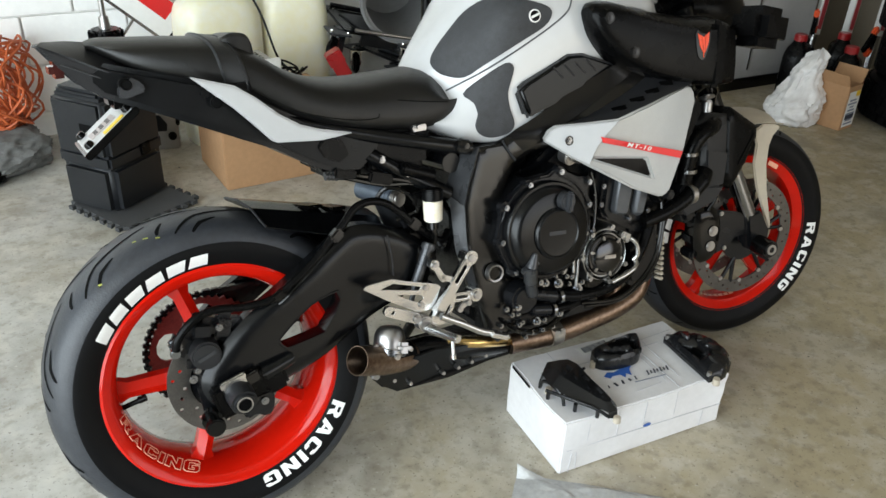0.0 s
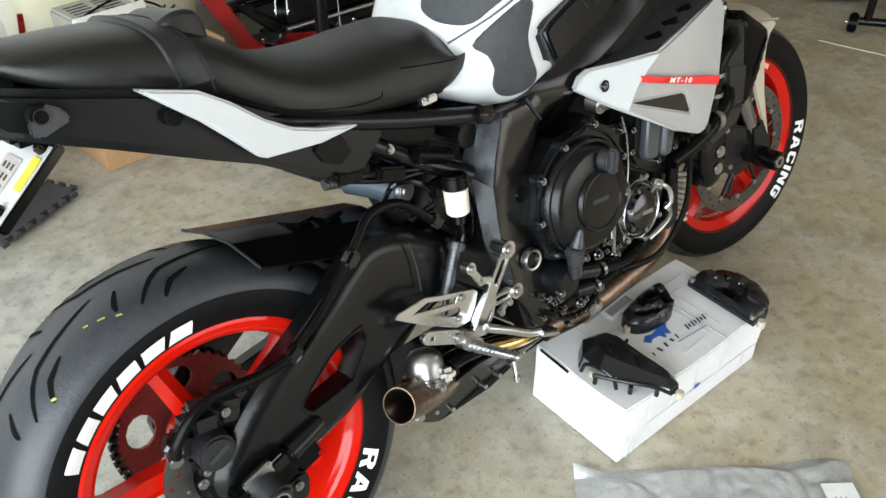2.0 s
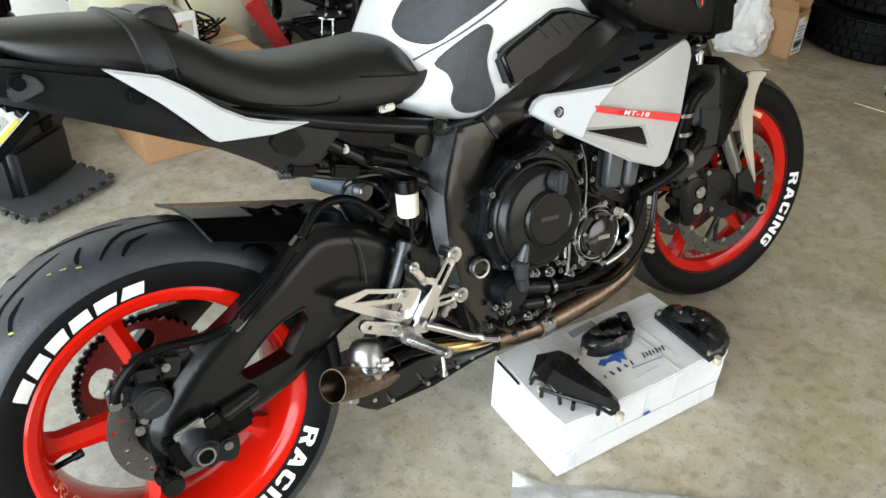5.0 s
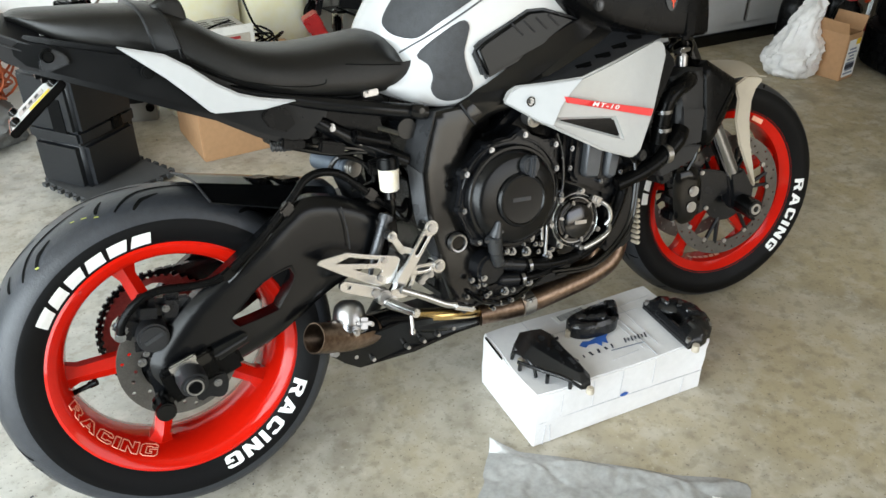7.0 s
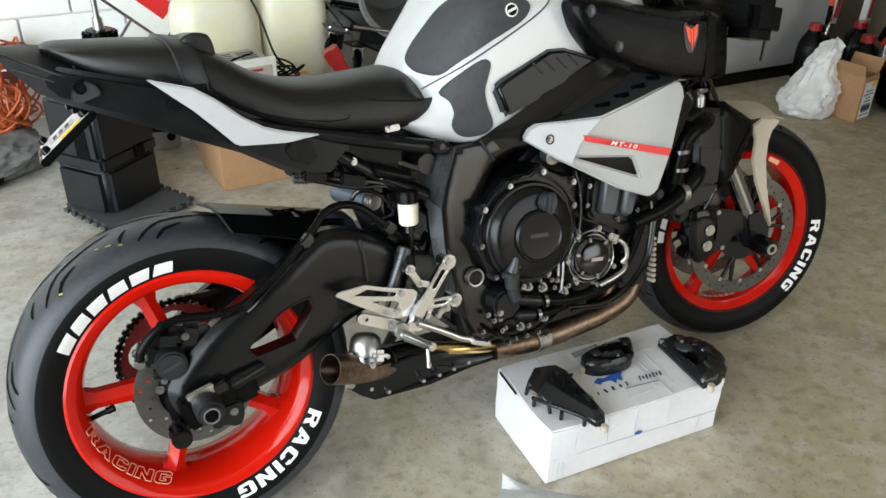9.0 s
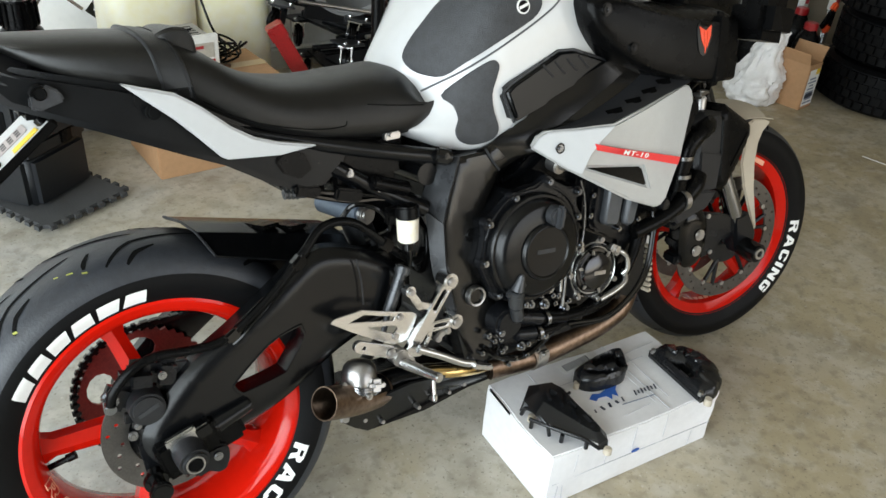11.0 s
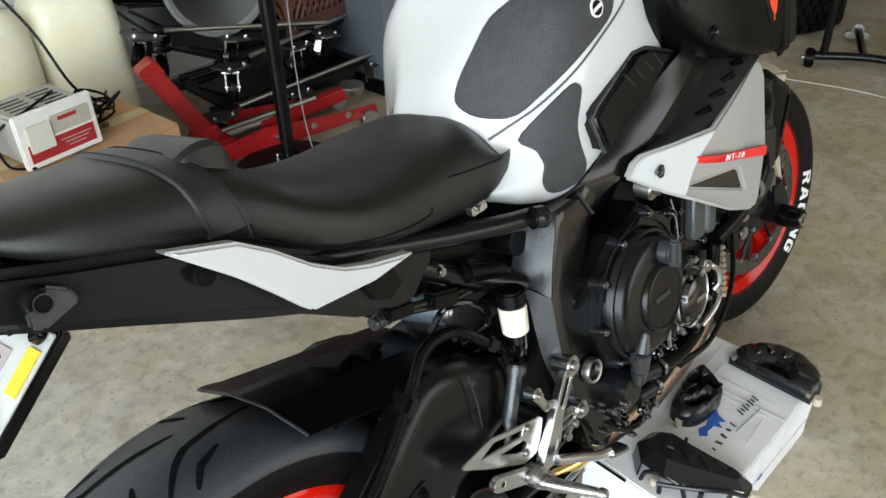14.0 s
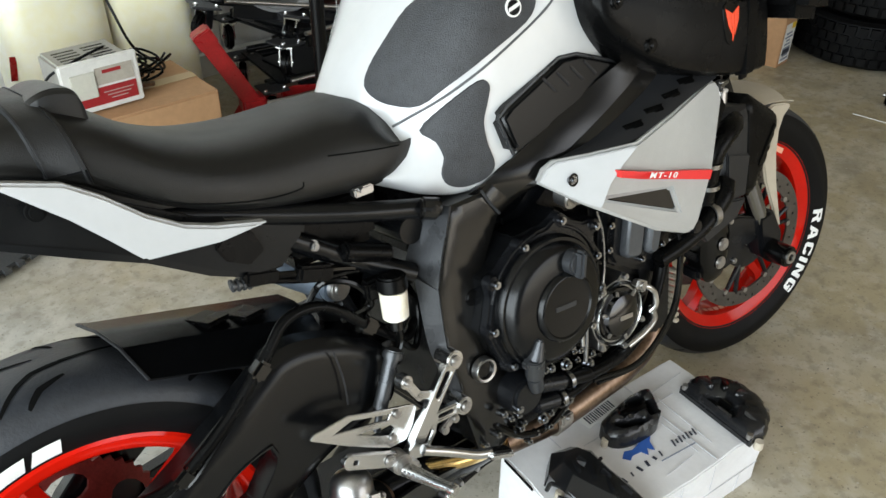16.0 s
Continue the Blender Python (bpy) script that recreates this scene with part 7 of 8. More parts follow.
part("tail_pipe", tip, TITAN, ex, "short open brown tail pipe")
# the forward length of the tail pipe is near black
part("pipe_dark_run", tube([(0.300, -0.157, 0.2935), (0.36, -0.135, 0.281)], 0.0285, 28, 2), GROOVE, ex)
part("pipe_tab", joined(box(0.022, 0.006, 0.014, (0.268, -0.176, 0.276), 0.002, (0, 20, 20)), rod((0.268, -0.176, 0.276), (0.266, -0.184, 0.276), 0.006)), STEEL, ex, "welded steel tab")
part("valve_body", joined(lathe([(0.031, 0.0), (0.0325, 0.008), (0.031, 0.026), (0.028, 0.036), (0.021, 0.044), (0.012, 0.047), (0, 0.0475)], 32), box(0.030, 0.022, 0.030, (0.018, 0.004, 0.030), 0.008), box(0.022, 0.026, 0.020, (-0.018, -0.012, 0.024), 0.007)), STEEL, ex, "polished domed exhaust valve body", pose(0.314, -0.149, 0.312, 76, 0, 0) @ pose(0, 0, 0, 0, 0, -14))
part("valve_flange", joined(rod((0.310, -0.151, 0.302), (0.314, -0.149, 0.314), 0.0385, 0.0385, 30, 0.003), box(0.028, 0.022, 0.010, (0.281, -0.152, 0.322), 0.003, (0, 25, 0)), box(0.028, 0.022, 0.010, (0.346, -0.148, 0.300), 0.003, (0, 25, 0))), BOLTST, ex)
for at in ((0.279, -0.158, 0.330), (0.355, -0.154, 0.302), (0.312, -0.186, 0.309)):
    part("valve_bolt", bolt(at, 0.006, 0.009), STEEL, ex)
PAN = [(0.262, 0.266), (0.295, 0.232), (0.325, 0.208), (0.45, 0.200), (0.615, 0.198), (0.612, 0.226), (0.52, 0.268), (0.41, 0.290), (0.33, 0.285)]
pan = part("belly_guard", plate(PAN, -0.168, -0.160, (), 0.002, lambda x, z: 0.03 * max(0, 0.26 - z) / 0.06 + 0.025 * max(0, x - 0.45) / 0.15), SATIN, bike, "black sheet-metal belly guard")
part("guard_floor", plate([(0.30, 0.215), (0.345, 0.198), (0.62, 0.196), (0.62, 0.205), (0.34, 0.209)], -0.115, 0.10, (), 0.002), SATIN, pan)
for x in (0.315, 0.352, 0.43, 0.468, 0.505, 0.545):
    part("rivet", rod((x, -0.140 + 0.025 * max(0, x - 0.45) / 0.15, 0.222 + 0.02 * (x < 0.33)), (x, -0.154 + 0.025 * max(0, x - 0.45) / 0.15 - 0.004 * (x < 0.33), 0.222 + 0.02 * (x < 0.33)), 0.0055, 0.004, 12), STEEL, pan)
stand = part("side_stand", joined(rod((0.50, 0.12, 0.24), (0.44, 0.245, 0.055), 0.013), box(0.07, 0.05, 0.010, (0.435, 0.25, 0.052), 0.003, (12, 0, 0))), SATIN, bike, "black side stand")

# ---------- radiator side panel ----------
def out_y(x, z):
    return 0.045 - 0.067 * max(0, min(1, (x - 0.68) / 0.13)) + 0.022 * max(0, (z - 0.63) / 0.12) * max(0, min(1, (x - 0.82) / 0.2))


TRI = [(0.675, 0.687), (0.686, 0.706), (0.700, 0.715), (0.750, 0.715), (0.815, 0.717), (0.905, 0.734), (1.012, 0.757), (1.030, 0.755), (1.040, 0.744), (1.040, 0.722), (0.990, 0.622), (0.952, 0.546), (0.937, 0.534), (0.920, 0.536), (0.850, 0.566), (0.780, 0.610), (0.732, 0.642)]
tri = part("side_panel", plate(TRI, -0.252, -0.240, [[(0.764, 0.641), (0.886, 0.624), (0.902, 0.582)]], 0.004, out_y), SILVER, bike, "satin silver side panel over the radiator")
part("front_half", plate([(0.678, 0.687), (0.689, 0.704), (0.702, 0.712), (0.750, 0.712), (0.812, 0.714), (0.790, 0.690), (0.772, 0.665), (0.757, 0.630), (0.733, 0.644)], -0.2545, -0.250, (), 0.0015, out_y), SATINWHITE, tri, "white painted rear corner")
part("panel_window", plate([(0.756, 0.646), (0.890, 0.629), (0.910, 0.573)], -0.2465, -0.2425, (), 0.001, out_y), GLOSSB, tri, "black triangular insert")
part("red_stripe", plate([(0.777, 0.685), (0.783, 0.672), (0.811, 0.6632), (0.880, 0.6415), (0.974, 0.6115), (0.981, 0.6255), (0.880, 0.6545), (0.811, 0.6745)], -0.2580, -0.2500, (), 0.0004, out_y), DECALRED, tri, "red stripe with white model lettering")
mt = words("MT-10", 0.0125, 0.45, 0.0002, 0.0004, 1.30)
for v in mt.verts:
    x = 0.858 + v.co.x * 1.55
    z = 0.6546 + v.co.y - (x - 0.858) * 0.30
    v.co = Vector((x, -0.2590 + out_y(x, z) - v.co.z, z))
part("lettering", mt, LETTER, tri, "white lettering")
part("panel_screw", joined(rod((0.719, -0.222, 0.683), (0.719, -0.2345, 0.683), 0.0068, 0.0068, 24, 0.002), rod((0.719, -0.234, 0.683), (0.719, -0.2365, 0.683), 0.0038, 0.0038, 6)), BOLTST, tri)
part("screw_ring", lathe([(0.0070, 0.0), (0.0100, 0.0), (0.0095, -0.0015), (0.0072, -0.0015)], 28, (0.719, -0.2325, 0.683), True), GLOSSB, tri)
part("lower_screw", joined(rod((0.962, -0.235, 0.530), (0.962, -0.266, 0.530), 0.011, 0.011, 20, 0.002)), CAST, tri)
EDGE = [(0.705, -0.214, 0.711), (0.765, -0.240, 0.714), (0.815, -0.260, 0.717), (0.900, -0.262, 0.735), (0.970, -0.258, 0.750), (1.030, -0.254, 0.760)]
INNER = [(0.715, -0.206, 0.712), (0.775, -0.214, 0.722), (0.835, -0.218, 0.742), (0.900, -0.216, 0.766), (0.965, -0.208, 0.794), (1.030, -0.200, 0.814)]
SEAMS = [(0.690, -0.190, 0.690), (0.760, -0.203, 0.724), (0.815, -0.209, 0.752), (0.870, -0.209, 0.778), (0.925, -0.205, 0.806), (0.985, -0.199, 0.832)]
UPPER = [(0.625, -0.166, 0.706), (0.690, -0.178, 0.738), (0.750, -0.188, 0.768), (0.810, -0.196, 0.796), (0.870, -0.202, 0.818), (0.945, -0.204, 0.845)]
part("tank_shoulder", joined(strip(CREST, FLANK, 0.004, 0.002), strip(CROWN, CREST, 0.004, 0.002)), WHITE, tank, "white shoulder panel at the front of the tank")
part("spar_skin", strip([(0.590, -0.152, 0.688)] + UPPER, [(0.625, -0.154, 0.652)] + SEAMS, 0.002, 0.004), FRAMEBLK, spar)
part("duct_skin", strip([Vector(p) + Vector((0, 0.001, -0.001)) for p in SEAMS], INNER, 0.001, 0.004), FRAMEBLK, spar)
part("duct_back", plate([(0.72, 0.66), (0.75, 0.70), (0.90, 0.745), (1.05, 0.795), (1.09, 0.70), (0.98, 0.60), (0.85, 0.63)], -0.200, -0.150, (), 0.005), PLASTIC, spar)
vane = part("vent_panel", strip(INNER, EDGE, 0.003, 0.004), GREYPL, bike, "black louvred vent panel above the side panel")
for f in (0.44, 0.56, 0.68, 0.80):
    k = f * 5
    j = int(k)
    p, q = Vector(INNER[j]).lerp(Vector(INNER[j + 1]), k - j), Vector(EDGE[j]).lerp(Vector(EDGE[j + 1]), k - j)
    along = (Vector(INNER[j + 1]) - Vector(INNER[j])).normalized()
    across = ((q - p).normalized() * 0.45 + along).normalized()
    up = along.cross(across).normalized()
    if up.z < 0:
        up = -up
    side = up.cross(across).normalized()
    m = Matrix((across, side, up)).transposed().to_4x4()
    m.translation = p.lerp(q, 0.66) + up * 0.0022
    part("louvre", moved(joined(box(0.032, 0.009, 0.004, (0, 0, 0), 0.0018), box(0.032, 0.0025, 0.006, (0, 0.0045, 0.0015), 0.001)), m), GLOSSB, vane)
inner_panel = part("inner_panel", plate([(0.90, 0.70), (1.06, 0.735), (1.09, 0.70), (1.00, 0.56), (0.97, 0.50), (0.93, 0.56)], -0.235, -0.19, (), 0.006), PLASTIC, bike)
part("far_panel", plate(TRI, 0.240, 0.252, (), 0.004), SILVER, bike, "satin silver side panel of the far side")

# ---------- air scoop, cockpit ----------
def ring_scoop(x, z0, z1, y0, y1):
    h = z1 - z0
    return [(x, y1 + 0.010, z0 + 0.004), (x, y1, z0 + h * 0.18), (x, y1 - 0.002, z0 + h * 0.5), (x, y1, z1 - h * 0.24), (x, y1 + 0.006, z1 - h * 0.15), (x, y1 * 0.6 + y0 * 0.4, z1), (x, y0, z1 - 0.004), (x, y0, z0 + 0.01), (x, (y0 + y1) / 2, z0 - 0.002)]


SC = [(0.792, 0.908, 0.936, -0.19, -0.222), (0.810, 0.874, 0.943, -0.17, -0.236), (0.86, 0.826, 0.941, -0.13, -0.250), (0.93, 0.788, 0.921, -0.12, -0.262), (1.02, 0.762, 0.901, -0.12, -0.270), (1.09, 0.750, 0.891, -0.12, -0.275), (1.138, 0.746, 0.886, -0.12, -0.272)]
scoop_bm = loft([ring_scoop(*s) for s in SC], 4, 3)
scoop_tree = BVHTree.FromBMesh(scoop_bm)
scoop = part("air_scoop", scoop_bm, PLASTIC, bike, "matt black air intake scoop beside the tank")
part("scoop_front", plate([(1.064, 0.746), (1.076, 0.888), (1.108, 0.882), (1.114, 0.860), (1.106, 0.760), (1.098, 0.747)], -0.2775, -0.255, (), 0.009), PLASTIC, scoop)
emblem = part("emblem", laid_on([(1.0222, 0.8641), (1.0308, 0.8734), (1.0420, 0.8765), (1.0532, 0.8734), (1.0609, 0.8625), (1.0583, 0.8453), (1.0497, 0.8219), (1.0411, 0.8095), (1.0308, 0.8126), (1.0239, 0.8297)], scoop_tree, 0.002, 2, 4), GLOSSB, scoop, "small gloss black badge with red strokes")
EMBLEM = mat("red_emblem", (0.85, 0.07, 0.02), 0.3)
for stroke in ([(1.0265, 0.8648), (1.0360, 0.8594), (1.0377, 0.8438), (1.0386, 0.8266), (1.0317, 0.8391)], [(1.0373, 0.8586), (1.0416, 0.8555), (1.0459, 0.8586), (1.0442, 0.8352), (1.0407, 0.8141), (1.0399, 0.8352)], [(1.0472, 0.8594), (1.0566, 0.8648), (1.0540, 0.8453), (1.0446, 0.8235), (1.0459, 0.8430)]):
    part("emblem_stroke", laid_on(stroke, scoop_tree, 0.0032, 0, 3), EMBLEM, emblem)
for x, z in ((0.822, 0.913), (0.876, 0.842)):
    y = scoop_tree.ray_cast(Vector((x, -1, z)), Vector((0, 1, 0)))[0].y
    part("scoop_screw", rod((x, y + 0.01, z), (x, y - 0.003, z), 0.0125, 0.0115, 24, 0.002), GLOSSB, scoop)
    part("screw_head", bolt((x, y - 0.002, z), 0.0055, 0.003), BLACKCHROME, scoop)
part("scoop_far", loft([[(x, -y, z) for x, y, z in ring_scoop(*s)] for s in SC], 4, 3), PLASTIC, bike, "matt black air intake scoop of the far side")
bar = part("handlebar", tube([p for p in (STEER @ Vector(q) for q in ((1.02, -0.36, 1.02), (1.06, -0.24, 1.045), (1.12, -0.10, 1.06), (1.13, 0, 1.06), (1.12, 0.10, 1.06), (1.06, 0.24, 1.045), (1.02, 0.36, 1.02)))], 0.0115, 14), SATIN, bike, "black handlebar")
for s in (-1, 1):
    part("grip", rod(STEER @ Vector((1.055, 0.25 * s, 1.043)), STEER @ Vector((1.010, 0.40 * s, 1.012)), 0.0165, 0.0165, 20, 0.004), PLASTIC, bar, "black rubber grip")
    part("lever", tube([STEER @ Vector(q) for q in ((1.09, 0.20 * s, 1.045), (1.12, 0.27 * s, 1.03), (1.10, 0.38 * s, 1.0))], 0.0065, 8), SATIN, bar)
part("brake_master", joined(box(0.05, 0.07, 0.04, tuple(STEER @ Vector((1.10, -0.20, 1.05))), 0.01), rod(STEER @ Vector((1.13, -0.19, 1.06)), STEER @ Vector((1.13, -0.19, 1.10)), 0.024, 0.024, 22, 0.004)), PLASTIC, bar)
part("headlamp_cowl", joined(loft([[(x, w * math.cos(a), zc + h * math.sin(a)) for a in (2 * math.pi * k / 10 for k in range(10))] for x, w, zc, h in ((1.16, 0.13, 0.91, 0.07), (1.25, 0.14, 0.90, 0.09), (1.34, 0.12, 0.88, 0.085), (1.39, 0.06, 0.87, 0.05))], 3, 2), box(0.10, 0.10, 0.085, (1.21, -0.27, 0.86), 0.02, (0, 12, 0))), PLASTIC, bike, "black headlamp cowl")
part("dash", joined(box(0.05, 0.15, 0.030, (1.190, 0, 0.935), 0.012, (0, 10, 0))), GLOSSB, bike, "instrument panel")
part("gauge_ring", lathe([(0.054, -0.010), (0.064, -0.012), (0.066, 0.010), (0.056, 0.012)], 40, (0, 0, 0), True), ALU, bike, "bright metal gauge ring", pose(1.252, 0.0, 0.935, 78, 0, 0))
part("gauge_face", rod((1.252, 0, 0.925), (1.252, 0, 0.935), 0.055, 0.055, 36), GLOSSB, bike)
part("key_tag", box(0.022, 0.014, 0.010, (1.225, 0.010, 0.945), 0.003, (0, 0, 30)), JACKRED, bike, "red key tag")
part("top_yoke", plate([(1.06, 0.965), (1.07, 0.99), (1.20, 0.985), (1.20, 0.96)], -0.13, 0.13, (), 0.008), SATIN, bike)
part("dash_trim", joined(box(0.130, 0.150, 0.040, (1.075, 0, 0.962), 0.016, (0, 23, 0)), *[rod((1.120, y, 0.960), (1.108, y, 0.995), 0.021, 0.019, 24, 0.004) for y in (-0.05, 0.05)]), SILVER, bike, "smoky silver cover ahead of the tank")

# ---------- radiator, fork, front wheel ----------
rad = part("radiator", joined(box(0.045, 0.34, 0.30, (1.075, 0, 0.56), 0.01, (0, -18, 0))), CAST, bike, "black radiator with plastic end tank")
TANKSIDE = [(1.100, 0.662), (1.150, 0.676), (1.200, 0.668), (1.196, 0.578), (1.180, 0.500), (1.120, 0.455), (1.060, 0.452), (1.046, 0.468), (1.110, 0.512), (1.120, 0.600)]
part("end_tank", pillow(TANKSIDE, -0.196, -0.150, (), 0.012, 0.012, 0.012), GREYPL, rad, "dark grey plastic side tank")
part("tank_rib", pillow([(1.196, 0.672), (1.222, 0.680), (1.306, 0.626), (1.310, 0.600), (1.268, 0.532), (1.226, 0.482), (1.196, 0.505)], -0.186, -0.140, (), 0.012, 0.014, 0.016), PLASTIC, rad, "black shroud ahead of the side tank")
part("tank_facet", plate([(1.124, 0.598), (1.192, 0.580), (1.178, 0.504), (1.122, 0.516)], -0.2120, -0.205, (), 0.003), GREYPL, rad, "grey moulded facet")
part("tank_slot", box(0.006, 0.004, 0.085, (1.262, -0.2005, 0.575), 0.001, (0, 38, 0)), GLOSSB, rad)
part("tank_foot", plate([(1.045, 0.468), (1.060, 0.452), (1.150, 0.470), (1.180, 0.500), (1.112, 0.512)], -0.2130, -0.205, (), 0.003), GREYPL, rad)
part("elbow_hose", tube([(1.165, -0.190, 0.650), (1.135, -0.212, 0.648), (1.100, -0.220, 0.640), (1.074, -0.218, 0.618), (1.062, -0.212, 0.575), (1.058, -0.205, 0.53)], 0.019, 16, 5), PLASTIC, rad, "black moulded elbow hose")
for z, y in ((0.600, -0.216), (0.560, -0.211)):
    part("hose_ring", moved(lathe([(0.0185, -0.004), (0.0215, -0.004), (0.0215, 0.004), (0.0185, 0.004)], 22, (0, 0, 0), True), pose(1.064, y, z, 96, 0, 0)), BOLTST, rad)
part("hose", tube([(0.95, -0.19, 0.455), (1.01, -0.20, 0.470), (1.06, -0.208, 0.492), (1.105, -0.208, 0.525), (1.125, -0.20, 0.545)], 0.0185, 16, 6, radii=[0.016, 0.0165, 0.017, 0.022, 0.022]), PLASTIC, rad, "black radiator hose")
part("hose_band", moved(lathe([(0.0205, -0.007), (0.0235, -0.007), (0.0235, 0.007), (0.0205, 0.007)], 24, (0, 0, 0), True), pose(1.073, -0.208, 0.502, 0, 35, 90)), STEEL, rad, "steel hose clamp")
part("cap", joined(rod((1.165, -0.165, 0.672), (1.168, -0.165, 0.700), 0.014, 0.014, 22, 0.003), box(0.05, 0.02, 0.008, (1.168, -0.165, 0.708), 0.002, (0, 0, 20)), rod((1.168, -0.165, 0.704), (1.168, -0.165, 0.714), 0.008), box(0.012, 0.03, 0.007, (1.160, -0.175, 0.702), 0.002, (0, 0, -30))), STEEL, rad, "steel radiator cap")
part("cap_cable", joined(tube([(1.12, -0.15, 0.70), (1.15, -0.17, 0.735), (1.20, -0.16, 0.725), (1.22, -0.13, 0.68)], 0.006, 8), tube([(1.08, -0.16, 0.74), (1.14, -0.14, 0.75), (1.21, -0.13, 0.735)], 0.006, 8)), GLOSSB, rad)


def steered(bm):
    return moved(bm, STEER)


fork = part("fork", steered(joined(*[rod((1.150, y, 0.92), (1.322, y, 0.535), 0.0265, 0.0265, 26, 0.002) for y in (-0.105, 0.105)], box(0.11, 0.27, 0.04, (1.170, 0, 0.80), 0.01, (0, 24, 0)))), SATIN, bike, "black front fork")
for y in (-0.105, 0.105):
    part("stanchion", steered(rod((1.300, y, 0.585), (1.400, y, 0.362), 0.0215, 0.0215, 26)), DARKCHROME, fork, "dark polished stanchion")
    part("fork_foot", steered(joined(plate([(1.372, 0.385), (1.418, 0.395), (1.452, 0.330), (1.448, 0.285), (1.415, 0.272), (1.390, 0.290), (1.378, 0.345)], y - 0.024, y + 0.024, (), 0.008), plate([(1.245, 0.42), (1.385, 0.385), (1.392, 0.330), (1.36, 0.325), (1.28, 0.345), (1.25, 0.37)], y - 0.010, y + 0.012, (), 0.004))), CAST, fork)
part("fork_slider", steered(joined(rod((1.415, -0.125, 0.300), (1.415, -0.178, 0.300), 0.026, 0.023, 26, 0.004))), GLOSSB, fork, "round black fork slider")
part("slider_ring", steered(lathe([(0.008, -0.002), (0.014, -0.002), (0.014, 0.002), (0.008, 0.002)], 24, (1.415, -0.1785, 0.300), True)), STEEL, fork)
part("wheel_axle", steered(rod((1.415, -0.12, 0.302), (1.415, 0.12, 0.302), 0.014)), STEEL, fork)
for y in (-1, 1):
    body = pillow(rounded([(1.222, 0.418), (1.262, 0.425), (1.292, 0.404), (1.300, 0.352), (1.286, 0.292), (1.252, 0.276), (1.226, 0.292), (1.216, 0.350)], 3), 0.116, 0.080, (), 0.014, 0.010, 0.02)
    c = part("front_caliper", steered(moved(body, Matrix.Diagonal((1, y, 1, 1)))), GLOSSB, fork, "black four-piston caliper")
    part("caliper_bridge", steered(joined(*[box(0.020, 0.05, 0.026, (1.222, 0.090 * y, z), 0.006, (0, 10, 0)) for z in (0.392, 0.342, 0.300)])), CAST, c)
    part("caliper_arm", steered(plate([(1.280, 0.412), (1.330, 0.402), (1.382, 0.384), (1.400, 0.348), (1.360, 0.336), (1.318, 0.300), (1.286, 0.290)], min(0.104 * y, 0.118 * y), max(0.104 * y, 0.118 * y), (), 0.004)), CAST, c, "black caliper mount")
    for x, z in ((1.296, 0.402), (1.312, 0.306)):
        part("caliper_screw", steered(bolt((x, 0.118 * y, z), 0.006, 0.006, (0, y, 0))), STEEL, c)
    for x, z in ((1.268, 0.362), (1.262, 0.322)):
        part("caliper_bolt", steered(bolt((x, 0.126 * y, z), 0.0140, 0.006, (0, y, 0))), STEEL, c, "bright caliper bolt")
part("front_brake_hose", steered(tube([(1.25, -0.125, 0.42), (1.27, -0.13, 0.47), (1.26, -0.12, 0.58), (1.22, -0.11, 0.70)], 0.005, 8)), GLOSSB, fork)

FENDER = [(1.400, 0.598), (1.430, 0.612), (1.470, 0.606), (1.485, 0.598), (1.464, 0.578), (1.454, 0.552), (1.451, 0.504), (1.459, 0.435), (1.482, 0.332), (1.480, 0.320), (1.470, 0.331), (1.423, 0.446), (1.407, 0.510), (1.412, 0.560)]


def fender_skin():
    bm = bmesh.new()
    rows = []
    for i in range(25):
        a = radians(10 + 110 * i / 24)
        row = []
        for j in range(13):
            y = -0.088 + 0.176 * j / 12
            rr = 0.335 - 0.022 * (abs(y) / 0.088) ** 2.5
            row.append(bm.verts.new((FRONT.x + rr * math.cos(a), y, FRONT.z + rr * math.sin(a))))
        rows.append(row)
    for a, b in zip(rows, rows[1:]):
        for j in range(12):
            bm.faces.new((a[j], a[j + 1], b[j + 1], b[j]))
    bmesh.ops.recalc_face_normals(bm, faces=bm.faces)
    bmesh.ops.solidify(bm, geom=bm.faces, thickness=0.003)
    return bm


fen = fender_skin()
bmesh.ops.delete(fen, geom=[f for f in fen.faces if f.calc_center_median().x > 1.488 or f.calc_center_median().x < 1.385], context="FACES")
fender = part("front_mudguard", steered(fen), CREAM, bike, "cream-white front mudguard")
part("mudguard_side", steered(plate(FENDER, -0.096, -0.088, (), 0.003)), CREAM, fender)
part("mudguard_side_far", steered(plate(FENDER, 0.088, 0.096, (), 0.003)), CREAM, fender)

prof_f = tyre_profile(0.298, 0.061, 0.222)
front_tyre = part("front_tyre", lathe(prof_f, 120, FRONT), RUBBER, bike, "black front tyre with white lettering", STEER)
swf = [(r, y - 0.0006 if y < 0 else y + 0.0006) for r, y in prof_f]
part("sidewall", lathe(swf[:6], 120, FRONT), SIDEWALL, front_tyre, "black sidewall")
yf = sidewall_y(prof_f)
tyre_lettering(front_tyre, FRONT, 0.2440, (-26, 50), (150, 50), yf)
marks_f = [([(0.00, -0.004), (0.12, -0.022), (0.24, -0.026)], 0.0024), ([(0.16, -0.034), (0.21, -0.052)], 0.0024), ([(0.22, 0.004), (0.34, 0.022), (0.46, 0.026)], 0.0024)]
tagged(part("tread_groove", tread_cuts(FRONT, 0.298, 0.061, prof_f, marks_f, 13), GROOVE, front_tyre), "dark slanted tread grooves", kind="stuff")
